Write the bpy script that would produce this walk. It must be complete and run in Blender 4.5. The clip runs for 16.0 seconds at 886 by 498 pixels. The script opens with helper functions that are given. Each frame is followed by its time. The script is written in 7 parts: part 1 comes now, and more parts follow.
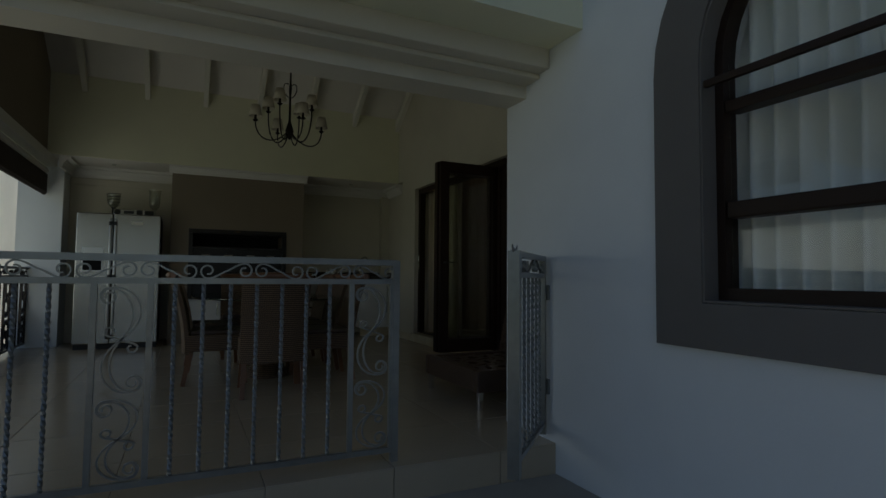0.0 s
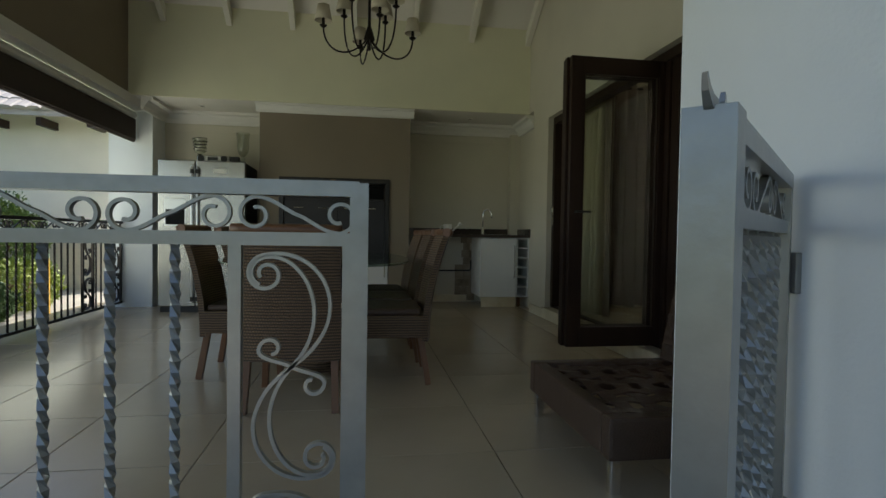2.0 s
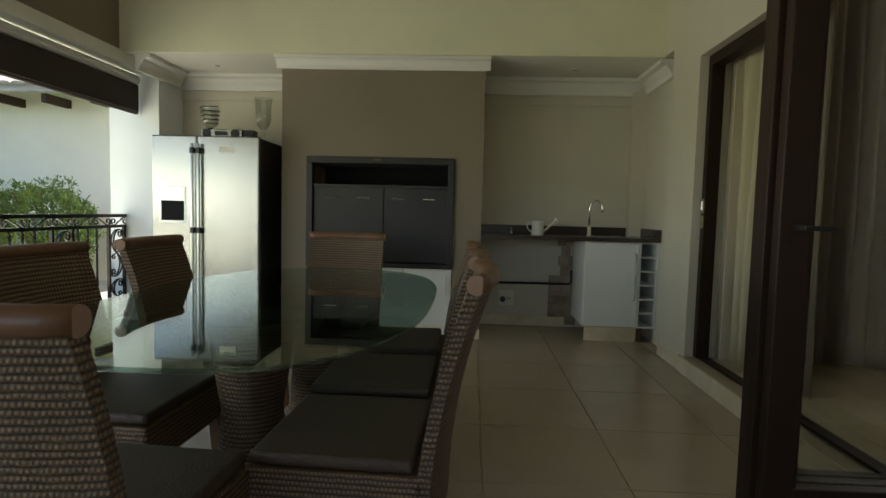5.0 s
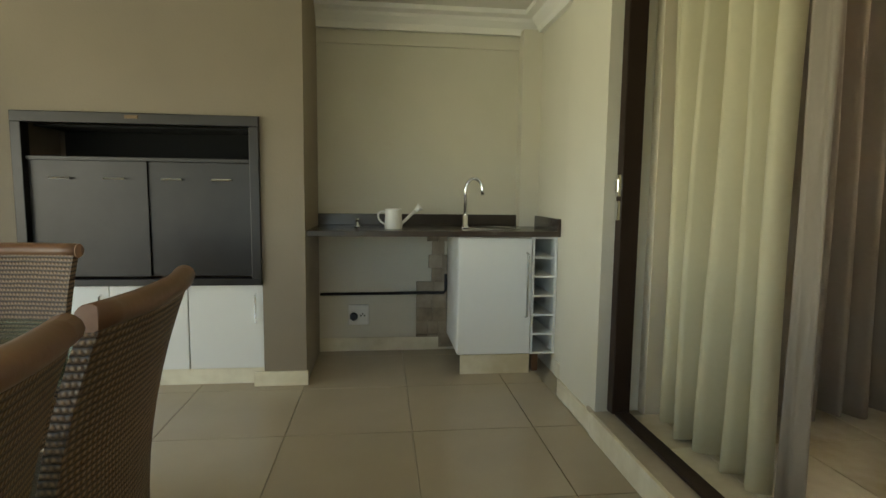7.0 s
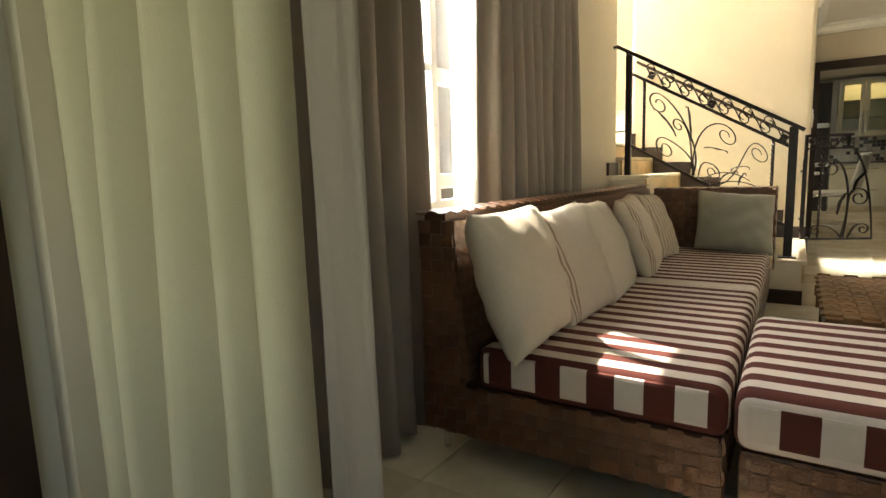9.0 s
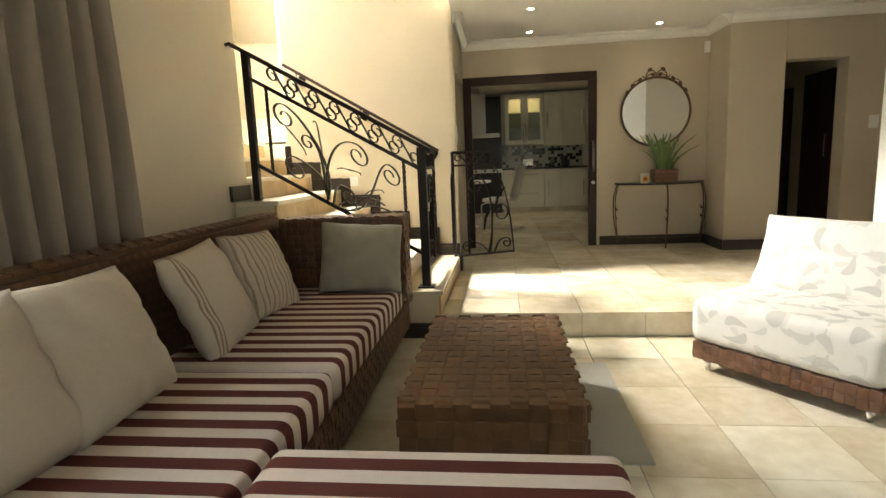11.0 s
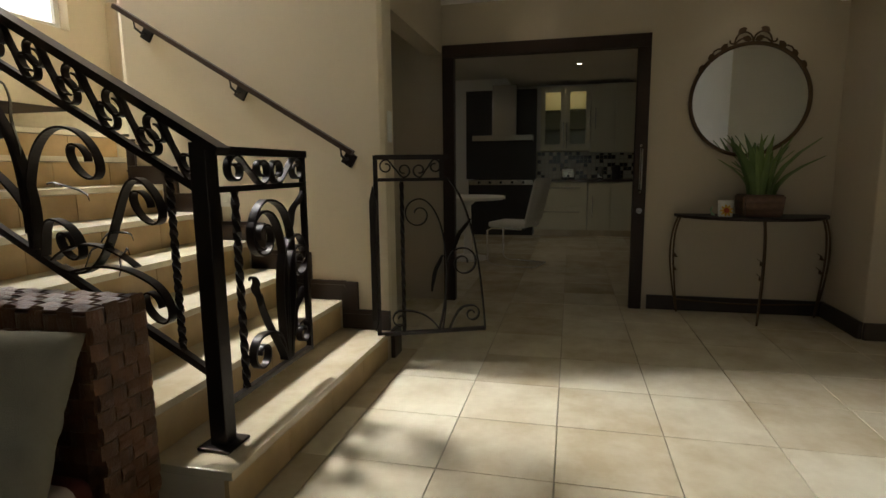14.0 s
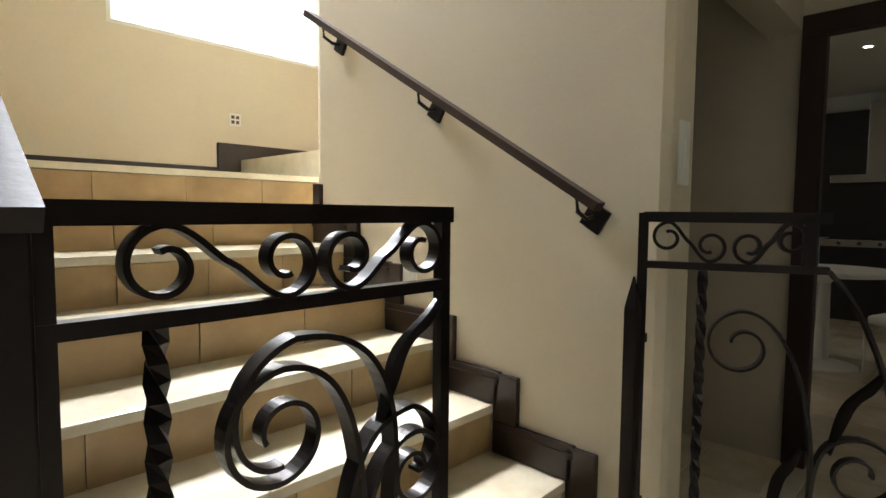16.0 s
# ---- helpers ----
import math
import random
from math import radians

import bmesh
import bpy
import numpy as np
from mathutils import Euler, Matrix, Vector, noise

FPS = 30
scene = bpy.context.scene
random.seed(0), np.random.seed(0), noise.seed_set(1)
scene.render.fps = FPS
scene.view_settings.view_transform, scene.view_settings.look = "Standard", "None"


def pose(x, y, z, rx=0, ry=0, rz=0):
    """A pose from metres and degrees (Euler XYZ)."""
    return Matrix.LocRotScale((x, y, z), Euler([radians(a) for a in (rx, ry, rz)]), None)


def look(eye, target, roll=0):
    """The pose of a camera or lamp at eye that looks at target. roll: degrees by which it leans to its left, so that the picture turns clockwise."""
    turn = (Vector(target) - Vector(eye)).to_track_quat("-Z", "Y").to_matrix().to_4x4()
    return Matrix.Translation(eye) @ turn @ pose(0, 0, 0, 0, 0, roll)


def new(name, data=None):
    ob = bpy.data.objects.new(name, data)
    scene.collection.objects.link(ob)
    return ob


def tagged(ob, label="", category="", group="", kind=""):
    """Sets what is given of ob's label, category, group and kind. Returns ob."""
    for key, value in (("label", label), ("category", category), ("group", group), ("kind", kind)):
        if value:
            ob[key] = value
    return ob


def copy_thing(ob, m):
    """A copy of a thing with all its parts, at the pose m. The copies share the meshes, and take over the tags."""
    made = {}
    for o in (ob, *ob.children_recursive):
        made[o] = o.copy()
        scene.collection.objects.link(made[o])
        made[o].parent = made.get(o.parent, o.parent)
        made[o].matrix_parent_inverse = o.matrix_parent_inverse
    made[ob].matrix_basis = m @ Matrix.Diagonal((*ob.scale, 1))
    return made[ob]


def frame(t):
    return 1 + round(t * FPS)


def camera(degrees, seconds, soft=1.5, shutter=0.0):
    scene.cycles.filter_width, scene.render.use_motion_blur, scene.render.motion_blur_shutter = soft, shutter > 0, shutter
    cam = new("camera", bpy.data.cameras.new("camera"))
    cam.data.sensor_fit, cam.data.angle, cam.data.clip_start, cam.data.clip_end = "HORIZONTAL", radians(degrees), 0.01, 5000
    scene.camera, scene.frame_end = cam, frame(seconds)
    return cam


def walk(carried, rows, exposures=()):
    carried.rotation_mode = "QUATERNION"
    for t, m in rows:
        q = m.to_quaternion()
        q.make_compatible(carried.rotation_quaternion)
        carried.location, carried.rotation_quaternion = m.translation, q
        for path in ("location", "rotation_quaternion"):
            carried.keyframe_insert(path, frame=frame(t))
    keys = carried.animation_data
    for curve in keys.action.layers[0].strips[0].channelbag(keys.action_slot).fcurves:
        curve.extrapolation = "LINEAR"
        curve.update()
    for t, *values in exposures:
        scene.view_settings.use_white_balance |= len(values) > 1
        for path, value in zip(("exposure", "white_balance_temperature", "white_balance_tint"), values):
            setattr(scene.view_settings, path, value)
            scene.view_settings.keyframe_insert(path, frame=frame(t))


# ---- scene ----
cam = camera(78.6, 16.0)
PATH = [
    (0, (0.22, -0.177, 0.943), (1.075, 1.627, 1.049), 0.5),
    (0.5, (0.594, 0.208, 0.96), (1.307, 2.076, 0.988), 0.4),
    (1, (0.912, 0.593, 0.947), (1.464, 2.515, 0.928), 0.6),
    (1.5, (1.121, 1.004, 0.932), (1.529, 2.961, 0.89), 0.9),
    (2, (1.219, 1.407, 0.932), (1.519, 3.384, 0.879), 0.9),
    (2.5, (1.269, 1.796, 0.96), (1.537, 3.777, 0.903), 1.1),
    (3, (1.328, 2.16, 1.016), (1.553, 4.147, 0.968), 1.1),
    (3.5, (1.467, 2.423, 1.059), (1.626, 4.416, 1.018), 1.2),
    (3.7, (1.518, 2.531, 1.068), (1.646, 4.526, 1.03), 1.2),
    (5.8, (1.888, 3.946, 1.156), (1.72, 5.929, 0.958), 1.5),
    (6, (1.949, 4.112, 1.161), (1.782, 6.094, 0.958), 1.5),
    (6.5, (2.117, 4.521, 1.171), (2.035, 6.509, 0.965), 1.3),
    (7, (2.264, 4.868, 1.178), (2.489, 6.844, 0.971), 0.7),
    (7.5, (2.396, 5.151, 1.177), (3.01, 7.044, 0.977), 0.3),
    (7.8, (2.456, 5.274, 1.18), (3.341, 7.055, 0.968), 0.0),
    (8, (2.502, 5.361, 1.183), (3.563, 7.043, 0.966), -1.5),
    (8.5, (2.669, 5.652, 1.209), (4.076, 7.049, 0.948), -2.2),
    (9, (2.99, 5.844, 1.196), (4.65, 6.925, 0.924), -1.8),
    (9.5, (3.279, 5.818, 1.224), (5.086, 6.624, 0.934), -2.0),
    (10, (3.535, 5.731, 1.281), (5.434, 6.281, 0.982), -2.4),
    (12.3, (5.044, 4.745, 1.386), (7.014, 4.873, 1.066), -1.9),
    (12.5, (5.193, 4.714, 1.389), (7.162, 4.866, 1.073), -1.9),
    (13, (5.601, 4.663, 1.402), (7.566, 4.87, 1.091), -1.3),
    (13.5, (6.031, 4.682, 1.393), (7.983, 4.991, 1.089), -1.0),
    (14, (6.467, 4.747, 1.384), (8.393, 5.201, 1.092), -0.6),
    (14.5, (6.876, 4.853, 1.384), (8.718, 5.581, 1.107), -0.2),
    (15, (7.26, 4.966, 1.407), (9.0, 5.922, 1.166), -0.2),
    (15.5, (7.598, 5.047, 1.421), (9.179, 6.261, 1.259), 0.2),
    (16, (7.9, 5.178, 1.455), (9.332, 6.568, 1.322), 0.5),
]
walk(cam, [(t, look(eye, target, roll)) for t, eye, target, roll in PATH],
     [(0, -1.45, 6100, 12), (0.5, -0.7, 6200, 12), (1, -0.25, 6300, 10), (1.5, -0.1, 6400, 10), (2, 0.3, 6400, 10), (3.5, 0.85, 6600, 10), (6, 1.55, 6850, 10),
      (7, 2.2, 7000, 10), (7.8, 2.2, 6900, 10), (8.5, 2.1, 6900, 10), (9.5, 1.95, 6500, 10), (10.2, 1.85, 6400, 10), (12.5, 1.35, 6400, 10), (13, 0.8, 6300, 10), (13.5, 0.5, 6200, 10),
      (14.2, -0.1, 6200, 10), (15, -0.2, 6000, 10), (15.5, 0.28, 5800, 10), (16, 0.62, 5600, 10)])

# ---- exposure rows, world and sun ----
scene.view_settings.exposure = 0.0
world = bpy.data.worlds.new("sky")
scene.world = world
world.use_nodes = True
wn = world.node_tree
sky = wn.nodes.new("ShaderNodeTexSky")
sky.sky_type, sky.sun_disc = "NISHITA", False
SUN_ELEV, SUN_AZ = 55.0, 22.0
sky.sun_elevation, sky.sun_rotation = radians(SUN_ELEV), radians(SUN_AZ)
wn.links.new(sky.outputs["Color"], wn.nodes["Background"].inputs["Color"])
wn.nodes["Background"].inputs["Strength"].default_value = 0.15
sun = new("sun", bpy.data.lights.new("sun", "SUN"))
sun.data.energy, sun.data.angle, sun.data.color = 5.0, radians(0.9), (1.0, 0.93, 0.82)
sun.matrix_basis = look((8.0 * math.sin(radians(SUN_AZ)), 8.0 * math.cos(radians(SUN_AZ)), 8.0 * math.tan(radians(SUN_ELEV))), (0, 0, 0))


def area(name, x, y, z, tx, ty, tz, w, h, watts, colour, spread=180):
    d = bpy.data.lights.new(name, "AREA")
    d.spread = radians(spread)
    d.shape, d.size, d.size_y, d.energy, d.color = "RECTANGLE", w, h, watts, colour
    ob = new(name, d)
    ob.matrix_basis = look((x, y, z), (tx, ty, tz))
    return ob


# daylight that comes in by the living-room window and the stair window
area("window_daylight", 5.45, 7.52, 1.75, 5.45, 6.0, 1.3, 1.6, 1.3, 42, (0.95, 0.97, 1.0))
area("stair_window_daylight", 9.3, 8.88, 4.3, 9.15, 4.9, 0.3, 0.6, 0.8, 72, (1.0, 0.95, 0.87), 64)
# sky and garden light through the open side and front of the patio
area("patio_side_daylight", -2.12, 5.4, 1.0, 0.0, 5.4, 2.6, 5.6, 1.6, 40, (0.98, 1.0, 0.82))


def spot(name, x, y, z, watts, colour=(1.0, 0.87, 0.68), wide=120):
    d = bpy.data.lights.new(name, "SPOT")
    d.energy, d.color, d.spot_size, d.spot_blend, d.shadow_soft_size = watts, colour, radians(wide), 0.8, 0.05
    ob = new(name, d)
    ob.matrix_basis = look((x, y, z), (x + 0.001, y, 0))
    return ob


# lamps in the ceiling fittings of hall and kitchen; (9.3, 1.5) and (11.7, 6.7) are unseen, added ones
for lx, ly in ((10.48, 4.98), (10.46, 3.60), (9.53, 5.01), (9.3, 1.5)):
    spot("hall_downlight_lamp", lx, ly, 2.725, 1.6)
for lx, ly in ((13.16, 5.80), (14.13, 4.67), (11.7, 6.7)):
    spot("kitchen_downlight_lamp", lx, ly, 2.725, 5.5, (1.0, 0.82, 0.58))
spot("passage_downlight_lamp", 11.5, 1.95, 2.85, 2.2, (1.0, 0.75, 0.48))


# ---- materials ----
def mat(name, colour, rough=0.6, metal=0.0, var=0.12, scale=6.0, bump=0.05, bscale=60.0, spec=0.5, second=None, sscale=1.2, rand=0.0, stretch=(1, 1, 1)):
    m = bpy.data.materials.new(name)
    m.use_nodes = True
    nt = m.node_tree
    b = nt.nodes["Principled BSDF"]
    b.inputs["Roughness"].default_value, b.inputs["Metallic"].default_value = rough, metal
    b.inputs["Specular IOR Level"].default_value = spec
    geo = nt.nodes.new("ShaderNodeNewGeometry")
    mp = nt.nodes.new("ShaderNodeMapping")
    mp.inputs["Scale"].default_value = stretch
    nt.links.new(geo.outputs["Position"], mp.inputs["Vector"])

    def tex(s, detail=5):
        n = nt.nodes.new("ShaderNodeTexNoise")
        n.inputs["Scale"].default_value, n.inputs["Detail"].default_value = s, detail
        nt.links.new(mp.outputs["Vector"], n.inputs["Vector"])
        return n
    fine, coarse = tex(scale), tex(sscale)
    ramp = nt.nodes.new("ShaderNodeMix")
    ramp.data_type = "RGBA"
    c = Vector(colour)
    dark = second or tuple(c * (1 - var))
    ramp.inputs["A"].default_value = (*dark, 1)
    ramp.inputs["B"].default_value = (*[min(1, q * (1 + var * 0.6)) for q in colour], 1)
    add = nt.nodes.new("ShaderNodeMath")
    add.operation = "MULTIPLY_ADD"
    nt.links.new(fine.outputs["Fac"], add.inputs[0])
    add.inputs[1].default_value = 0.6
    half = nt.nodes.new("ShaderNodeMath")
    half.operation = "MULTIPLY_ADD"
    nt.links.new(coarse.outputs["Fac"], half.inputs[0])
    half.inputs[1].default_value, half.inputs[2].default_value = 1.6, -0.6
    nt.links.new(half.outputs[0], add.inputs[2])
    last = add.outputs[0]
    if rand:
        oi = nt.nodes.new("ShaderNodeObjectInfo")
        ra = nt.nodes.new("ShaderNodeMath")
        ra.operation = "MULTIPLY_ADD"
        nt.links.new(oi.outputs["Random"], ra.inputs[0])
        ra.inputs[1].default_value = rand
        sub = nt.nodes.new("ShaderNodeMath")
        sub.operation = "SUBTRACT"
        nt.links.new(last, sub.inputs[0])
        sub.inputs[1].default_value = rand / 2
        nt.links.new(sub.outputs[0], ra.inputs[2])
        last = ra.outputs[0]
    nt.links.new(last, ramp.inputs["Factor"])
    nt.links.new(ramp.outputs["Result"], b.inputs["Base Color"])
    if bump:
        bt = tex(bscale, 6)
        bp = nt.nodes.new("ShaderNodeBump")
        bp.inputs["Strength"].default_value, bp.inputs["Distance"].default_value = bump, 0.01
        nt.links.new(bt.outputs["Fac"], bp.inputs["Height"])
        nt.links.new(bp.outputs["Normal"], b.inputs["Normal"])
    return m


def weave(name, light, dark, sx, sz, rough=0.55, depth=0.6):
    """Fine woven cane: two crossed waves on the object's own axes."""
    m = mat(name, light, rough, var=0.3, scale=9, bump=0)
    nt = m.node_tree
    b = nt.nodes["Principled BSDF"]
    tc = nt.nodes.new("ShaderNodeTexCoord")
    sep = nt.nodes.new("ShaderNodeSeparateXYZ")
    nt.links.new(tc.outputs["Object"], sep.inputs[0])

    def op(kind, p, q):
        node = nt.nodes.new("ShaderNodeMath")
        node.operation = kind
        for k, v in enumerate((p, q)):
            if isinstance(v, (int, float)):
                node.inputs[k].default_value = v
            else:
                nt.links.new(v, node.inputs[k])
        return node.outputs[0]
    wob = nt.nodes.new("ShaderNodeTexNoise")
    wob.inputs["Scale"].default_value = 30.0
    nt.links.new(tc.outputs["Object"], wob.inputs["Vector"])
    jitter = op("MULTIPLY", wob.outputs["Fac"], 2.2)
    along = op("ADD", op("MULTIPLY", op("ADD", sep.outputs["X"], sep.outputs["Y"]), sx * 20.0), jitter)
    up = op("ADD", op("MULTIPLY", sep.outputs["Z"], sz * 20.0), jitter)
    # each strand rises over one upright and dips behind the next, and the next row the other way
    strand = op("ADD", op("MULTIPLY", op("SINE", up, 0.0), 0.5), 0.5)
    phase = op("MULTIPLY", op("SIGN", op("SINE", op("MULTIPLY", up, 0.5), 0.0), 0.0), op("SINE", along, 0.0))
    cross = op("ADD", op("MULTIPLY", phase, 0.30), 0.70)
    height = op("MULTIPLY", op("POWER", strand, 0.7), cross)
    # colour falls to dark in the dips, painting in the shade between strands
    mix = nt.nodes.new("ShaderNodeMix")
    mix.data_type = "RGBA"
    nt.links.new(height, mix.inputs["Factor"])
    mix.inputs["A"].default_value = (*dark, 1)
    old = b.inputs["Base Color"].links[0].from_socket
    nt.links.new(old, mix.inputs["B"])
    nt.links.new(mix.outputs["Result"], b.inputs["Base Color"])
    bp = nt.nodes.new("ShaderNodeBump")
    bp.inputs["Strength"].default_value, bp.inputs["Distance"].default_value = depth, 0.006
    nt.links.new(height, bp.inputs["Height"])
    nt.links.new(bp.outputs["Normal"], b.inputs["Normal"])
    return m


def stripes(name, a, c, period, axis="X", duty=0.5, offset=0.0, only=None):
    """Cloth in two colours with woven-in stripes across the axis."""
    m = mat(name, a, 0.9, var=0.12, scale=40, bump=0.25, bscale=350, spec=0.2)
    nt = m.node_tree
    b = nt.nodes["Principled BSDF"]
    geo = nt.nodes.new("ShaderNodeTexCoord")
    sep = nt.nodes.new("ShaderNodeSeparateXYZ")
    nt.links.new(geo.outputs["Object"], sep.inputs[0])
    last = sep.outputs[axis]
    for op, v in (("ADD", offset), ("DIVIDE", period), ("FRACT", 0), ("LESS_THAN", duty)):
        n = nt.nodes.new("ShaderNodeMath")
        n.operation = op
        nt.links.new(last, n.inputs[0])
        n.inputs[1].default_value = v
        last = n.outputs[0]
    if only is not None:
        for kind, limit in (("LESS_THAN", only), ("GREATER_THAN", only - 0.05)):
            n, both = nt.nodes.new("ShaderNodeMath"), nt.nodes.new("ShaderNodeMath")
            n.operation, both.operation = kind, "MULTIPLY"
            nt.links.new(sep.outputs[axis], n.inputs[0])
            n.inputs[1].default_value = limit
            nt.links.new(last, both.inputs[0])
            nt.links.new(n.outputs[0], both.inputs[1])
            last = both.outputs[0]
    mix = nt.nodes.new("ShaderNodeMix")
    mix.data_type = "RGBA"
    nt.links.new(last, mix.inputs["Factor"])
    old = b.inputs["Base Color"].links[0].from_socket
    nt.links.new(old, mix.inputs["A"])
    mix.inputs["B"].default_value = (*c, 1)
    nt.links.new(mix.outputs["Result"], b.inputs["Base Color"])
    return m


def paisley(name, ground_colour, motif):
    """Pale cloth printed with leaf-like motifs: stretched cells with soft vines between them."""
    m = mat(name, ground_colour, 0.9, var=0.05, scale=30, bump=0.2, bscale=300, spec=0.2)
    nt = m.node_tree
    b = nt.nodes["Principled BSDF"]
    tc = nt.nodes.new("ShaderNodeTexCoord")

    def op(kind, p, q=0.0):
        node = nt.nodes.new("ShaderNodeMath")
        node.operation = kind
        for k, v in enumerate((p, q)):
            if isinstance(v, (int, float)):
                node.inputs[k].default_value = v
            else:
                nt.links.new(v, node.inputs[k])
        return node.outputs[0]
    flat = nt.nodes.new("ShaderNodeSeparateXYZ")
    nt.links.new(tc.outputs["Object"], flat.inputs[0])
    plan = nt.nodes.new("ShaderNodeCombineXYZ")
    nt.links.new(flat.outputs["X"], plan.inputs["X"])
    nt.links.new(op("ADD", flat.outputs["Y"], flat.outputs["Z"]), plan.inputs["Y"])
    layers = []
    for size, radius, shift in ((7.0, 0.50, 0.0), (8.8, 0.42, 3.7)):
        grid = nt.nodes.new("ShaderNodeVectorMath")
        grid.operation = "MULTIPLY_ADD"
        nt.links.new(plan.outputs[0], grid.inputs[0])
        grid.inputs[1].default_value, grid.inputs[2].default_value = (size, size, 0), (shift, shift, 0)
        cell = nt.nodes.new("ShaderNodeTexVoronoi")
        cell.voronoi_dimensions = "2D"
        cell.inputs["Scale"].default_value, cell.inputs["Randomness"].default_value = 1.0, 0.75
        nt.links.new(grid.outputs[0], cell.inputs["Vector"])
        away = nt.nodes.new("ShaderNodeVectorMath")
        away.operation = "SUBTRACT"
        nt.links.new(grid.outputs[0], away.inputs[0])
        nt.links.new(cell.outputs["Position"], away.inputs[1])
        xy = nt.nodes.new("ShaderNodeSeparateXYZ")
        nt.links.new(away.outputs[0], xy.inputs[0])
        tint = nt.nodes.new("ShaderNodeSeparateColor")
        nt.links.new(cell.outputs["Color"], tint.inputs[0])
        turn = op("ADD", op("ARCTAN2", xy.outputs["Y"], xy.outputs["X"]), op("MULTIPLY", tint.outputs[0], 6.283))
        lx = op("MULTIPLY", cell.outputs["Distance"], op("COSINE", turn))
        ly = op("MULTIPLY", cell.outputs["Distance"], op("SINE", turn))
        # a drop, round at one end and drawn out to a bent tail
        t = op("MINIMUM", op("MAXIMUM", op("DIVIDE", op("ADD", lx, 0.34 * radius * 2), 1.9 * radius), 0.0), 1.0)
        width = op("MULTIPLY", op("MULTIPLY", op("POWER", t, 0.5), op("SUBTRACT", 1.0, t)), 1.05 * radius)
        bow = op("SUBTRACT", ly, op("MULTIPLY", op("MULTIPLY", op("ADD", lx, 0.1), op("ADD", lx, 0.1)), 1.3))
        inside = op("SUBTRACT", width, op("ABSOLUTE", bow))
        body = nt.nodes.new("ShaderNodeMapRange")
        body.inputs["From Min"].default_value, body.inputs["From Max"].default_value = 0.0, 0.05
        nt.links.new(inside, body.inputs["Value"])
        rim = nt.nodes.new("ShaderNodeMapRange")
        rim.inputs["From Min"].default_value, rim.inputs["From Max"].default_value = 0.035, 0.015
        nt.links.new(op("ABSOLUTE", op("SUBTRACT", inside, -0.06)), rim.inputs["Value"])
        layers.append(op("MAXIMUM", op("MULTIPLY", body.outputs[0], op("ADD", op("MULTIPLY", tint.outputs[1], 0.4), 0.6)), op("MULTIPLY", rim.outputs[0], 0.10)))
    motif_fac = op("MAXIMUM", layers[0], op("MULTIPLY", layers[1], 0.7))
    mix = nt.nodes.new("ShaderNodeMix")
    mix.data_type = "RGBA"
    nt.links.new(motif_fac, mix.inputs["Factor"])
    old = b.inputs["Base Color"].links[0].from_socket
    nt.links.new(old, mix.inputs["A"])
    mix.inputs["B"].default_value = (*motif, 1)
    nt.links.new(mix.outputs["Result"], b.inputs["Base Color"])
    return m


def glassy(name, tint=(0.95, 0.98, 0.97), rough=0.0, gloss=0.9, base=0.07):
    """Thin glass sheet: clear, with a mirror-like gloss that grows towards grazing angles."""
    m = bpy.data.materials.new(name)
    m.use_nodes = True
    nt = m.node_tree
    out = nt.nodes["Material Output"]
    nt.nodes.remove(nt.nodes["Principled BSDF"])
    tr, gl, lw, pw, mx = (nt.nodes.new(k) for k in ("ShaderNodeBsdfTransparent", "ShaderNodeBsdfGlossy", "ShaderNodeLayerWeight", "ShaderNodeMath", "ShaderNodeMixShader"))
    tr.inputs["Color"].default_value = (*tint, 1)
    gl.inputs["Roughness"].default_value = rough
    lw.inputs["Blend"].default_value = 0.5
    pw.operation = "POWER"
    pw.inputs[1].default_value = 4.0
    ad = nt.nodes.new("ShaderNodeMath")
    ad.operation = "MULTIPLY_ADD"
    ad.inputs[1].default_value, ad.inputs[2].default_value = gloss, base
    nt.links.new(lw.outputs["Facing"], pw.inputs[0])
    nt.links.new(pw.outputs[0], ad.inputs[0])
    nt.links.new(ad.outputs[0], mx.inputs[0])
    nt.links.new(tr.outputs[0], mx.inputs[1])
    nt.links.new(gl.outputs[0], mx.inputs[2])
    nt.links.new(mx.outputs[0], out.inputs["Surface"])
    return m


def lit(name, colour, power):
    m = bpy.data.materials.new(name)
    m.use_nodes = True
    b = m.node_tree.nodes["Principled BSDF"]
    b.inputs["Base Color"].default_value = (*colour, 1)
    b.inputs["Emission Color"].default_value, b.inputs["Emission Strength"].default_value = (*colour, 1), power
    return m


M_ENTRY = mat("painted_plaster_white", (0.80, 0.82, 0.82), 0.8, var=0.06, scale=5, bump=0.12, bscale=90)
M_PATIO = mat("painted_plaster_greige", (0.64, 0.60, 0.49), 0.8, var=0.07, scale=4, bump=0.1, bscale=90)
M_UPPER = mat("painted_plaster_cream", (0.78, 0.77, 0.56), 0.8, var=0.06, scale=4, bump=0.1, bscale=90)
M_TAUPE = mat("painted_plaster_taupe", (0.25, 0.205, 0.15), 0.8, var=0.08, scale=4, bump=0.1, bscale=90)
M_LIVING = mat("painted_plaster_tan", (0.66, 0.58, 0.43), 0.75, var=0.06, scale=3, bump=0.08, bscale=90)
M_HALL = mat("painted_plaster_beige", (0.52, 0.445, 0.33), 0.75, var=0.06, scale=3, bump=0.08, bscale=90)
M_WHITE = mat("white_paint", (0.80, 0.78, 0.72), 0.6, var=0.05, scale=5, bump=0.03)
M_CEIL = mat("ceiling_paint", (0.78, 0.75, 0.68), 0.85, var=0.05, scale=3, bump=0.05)
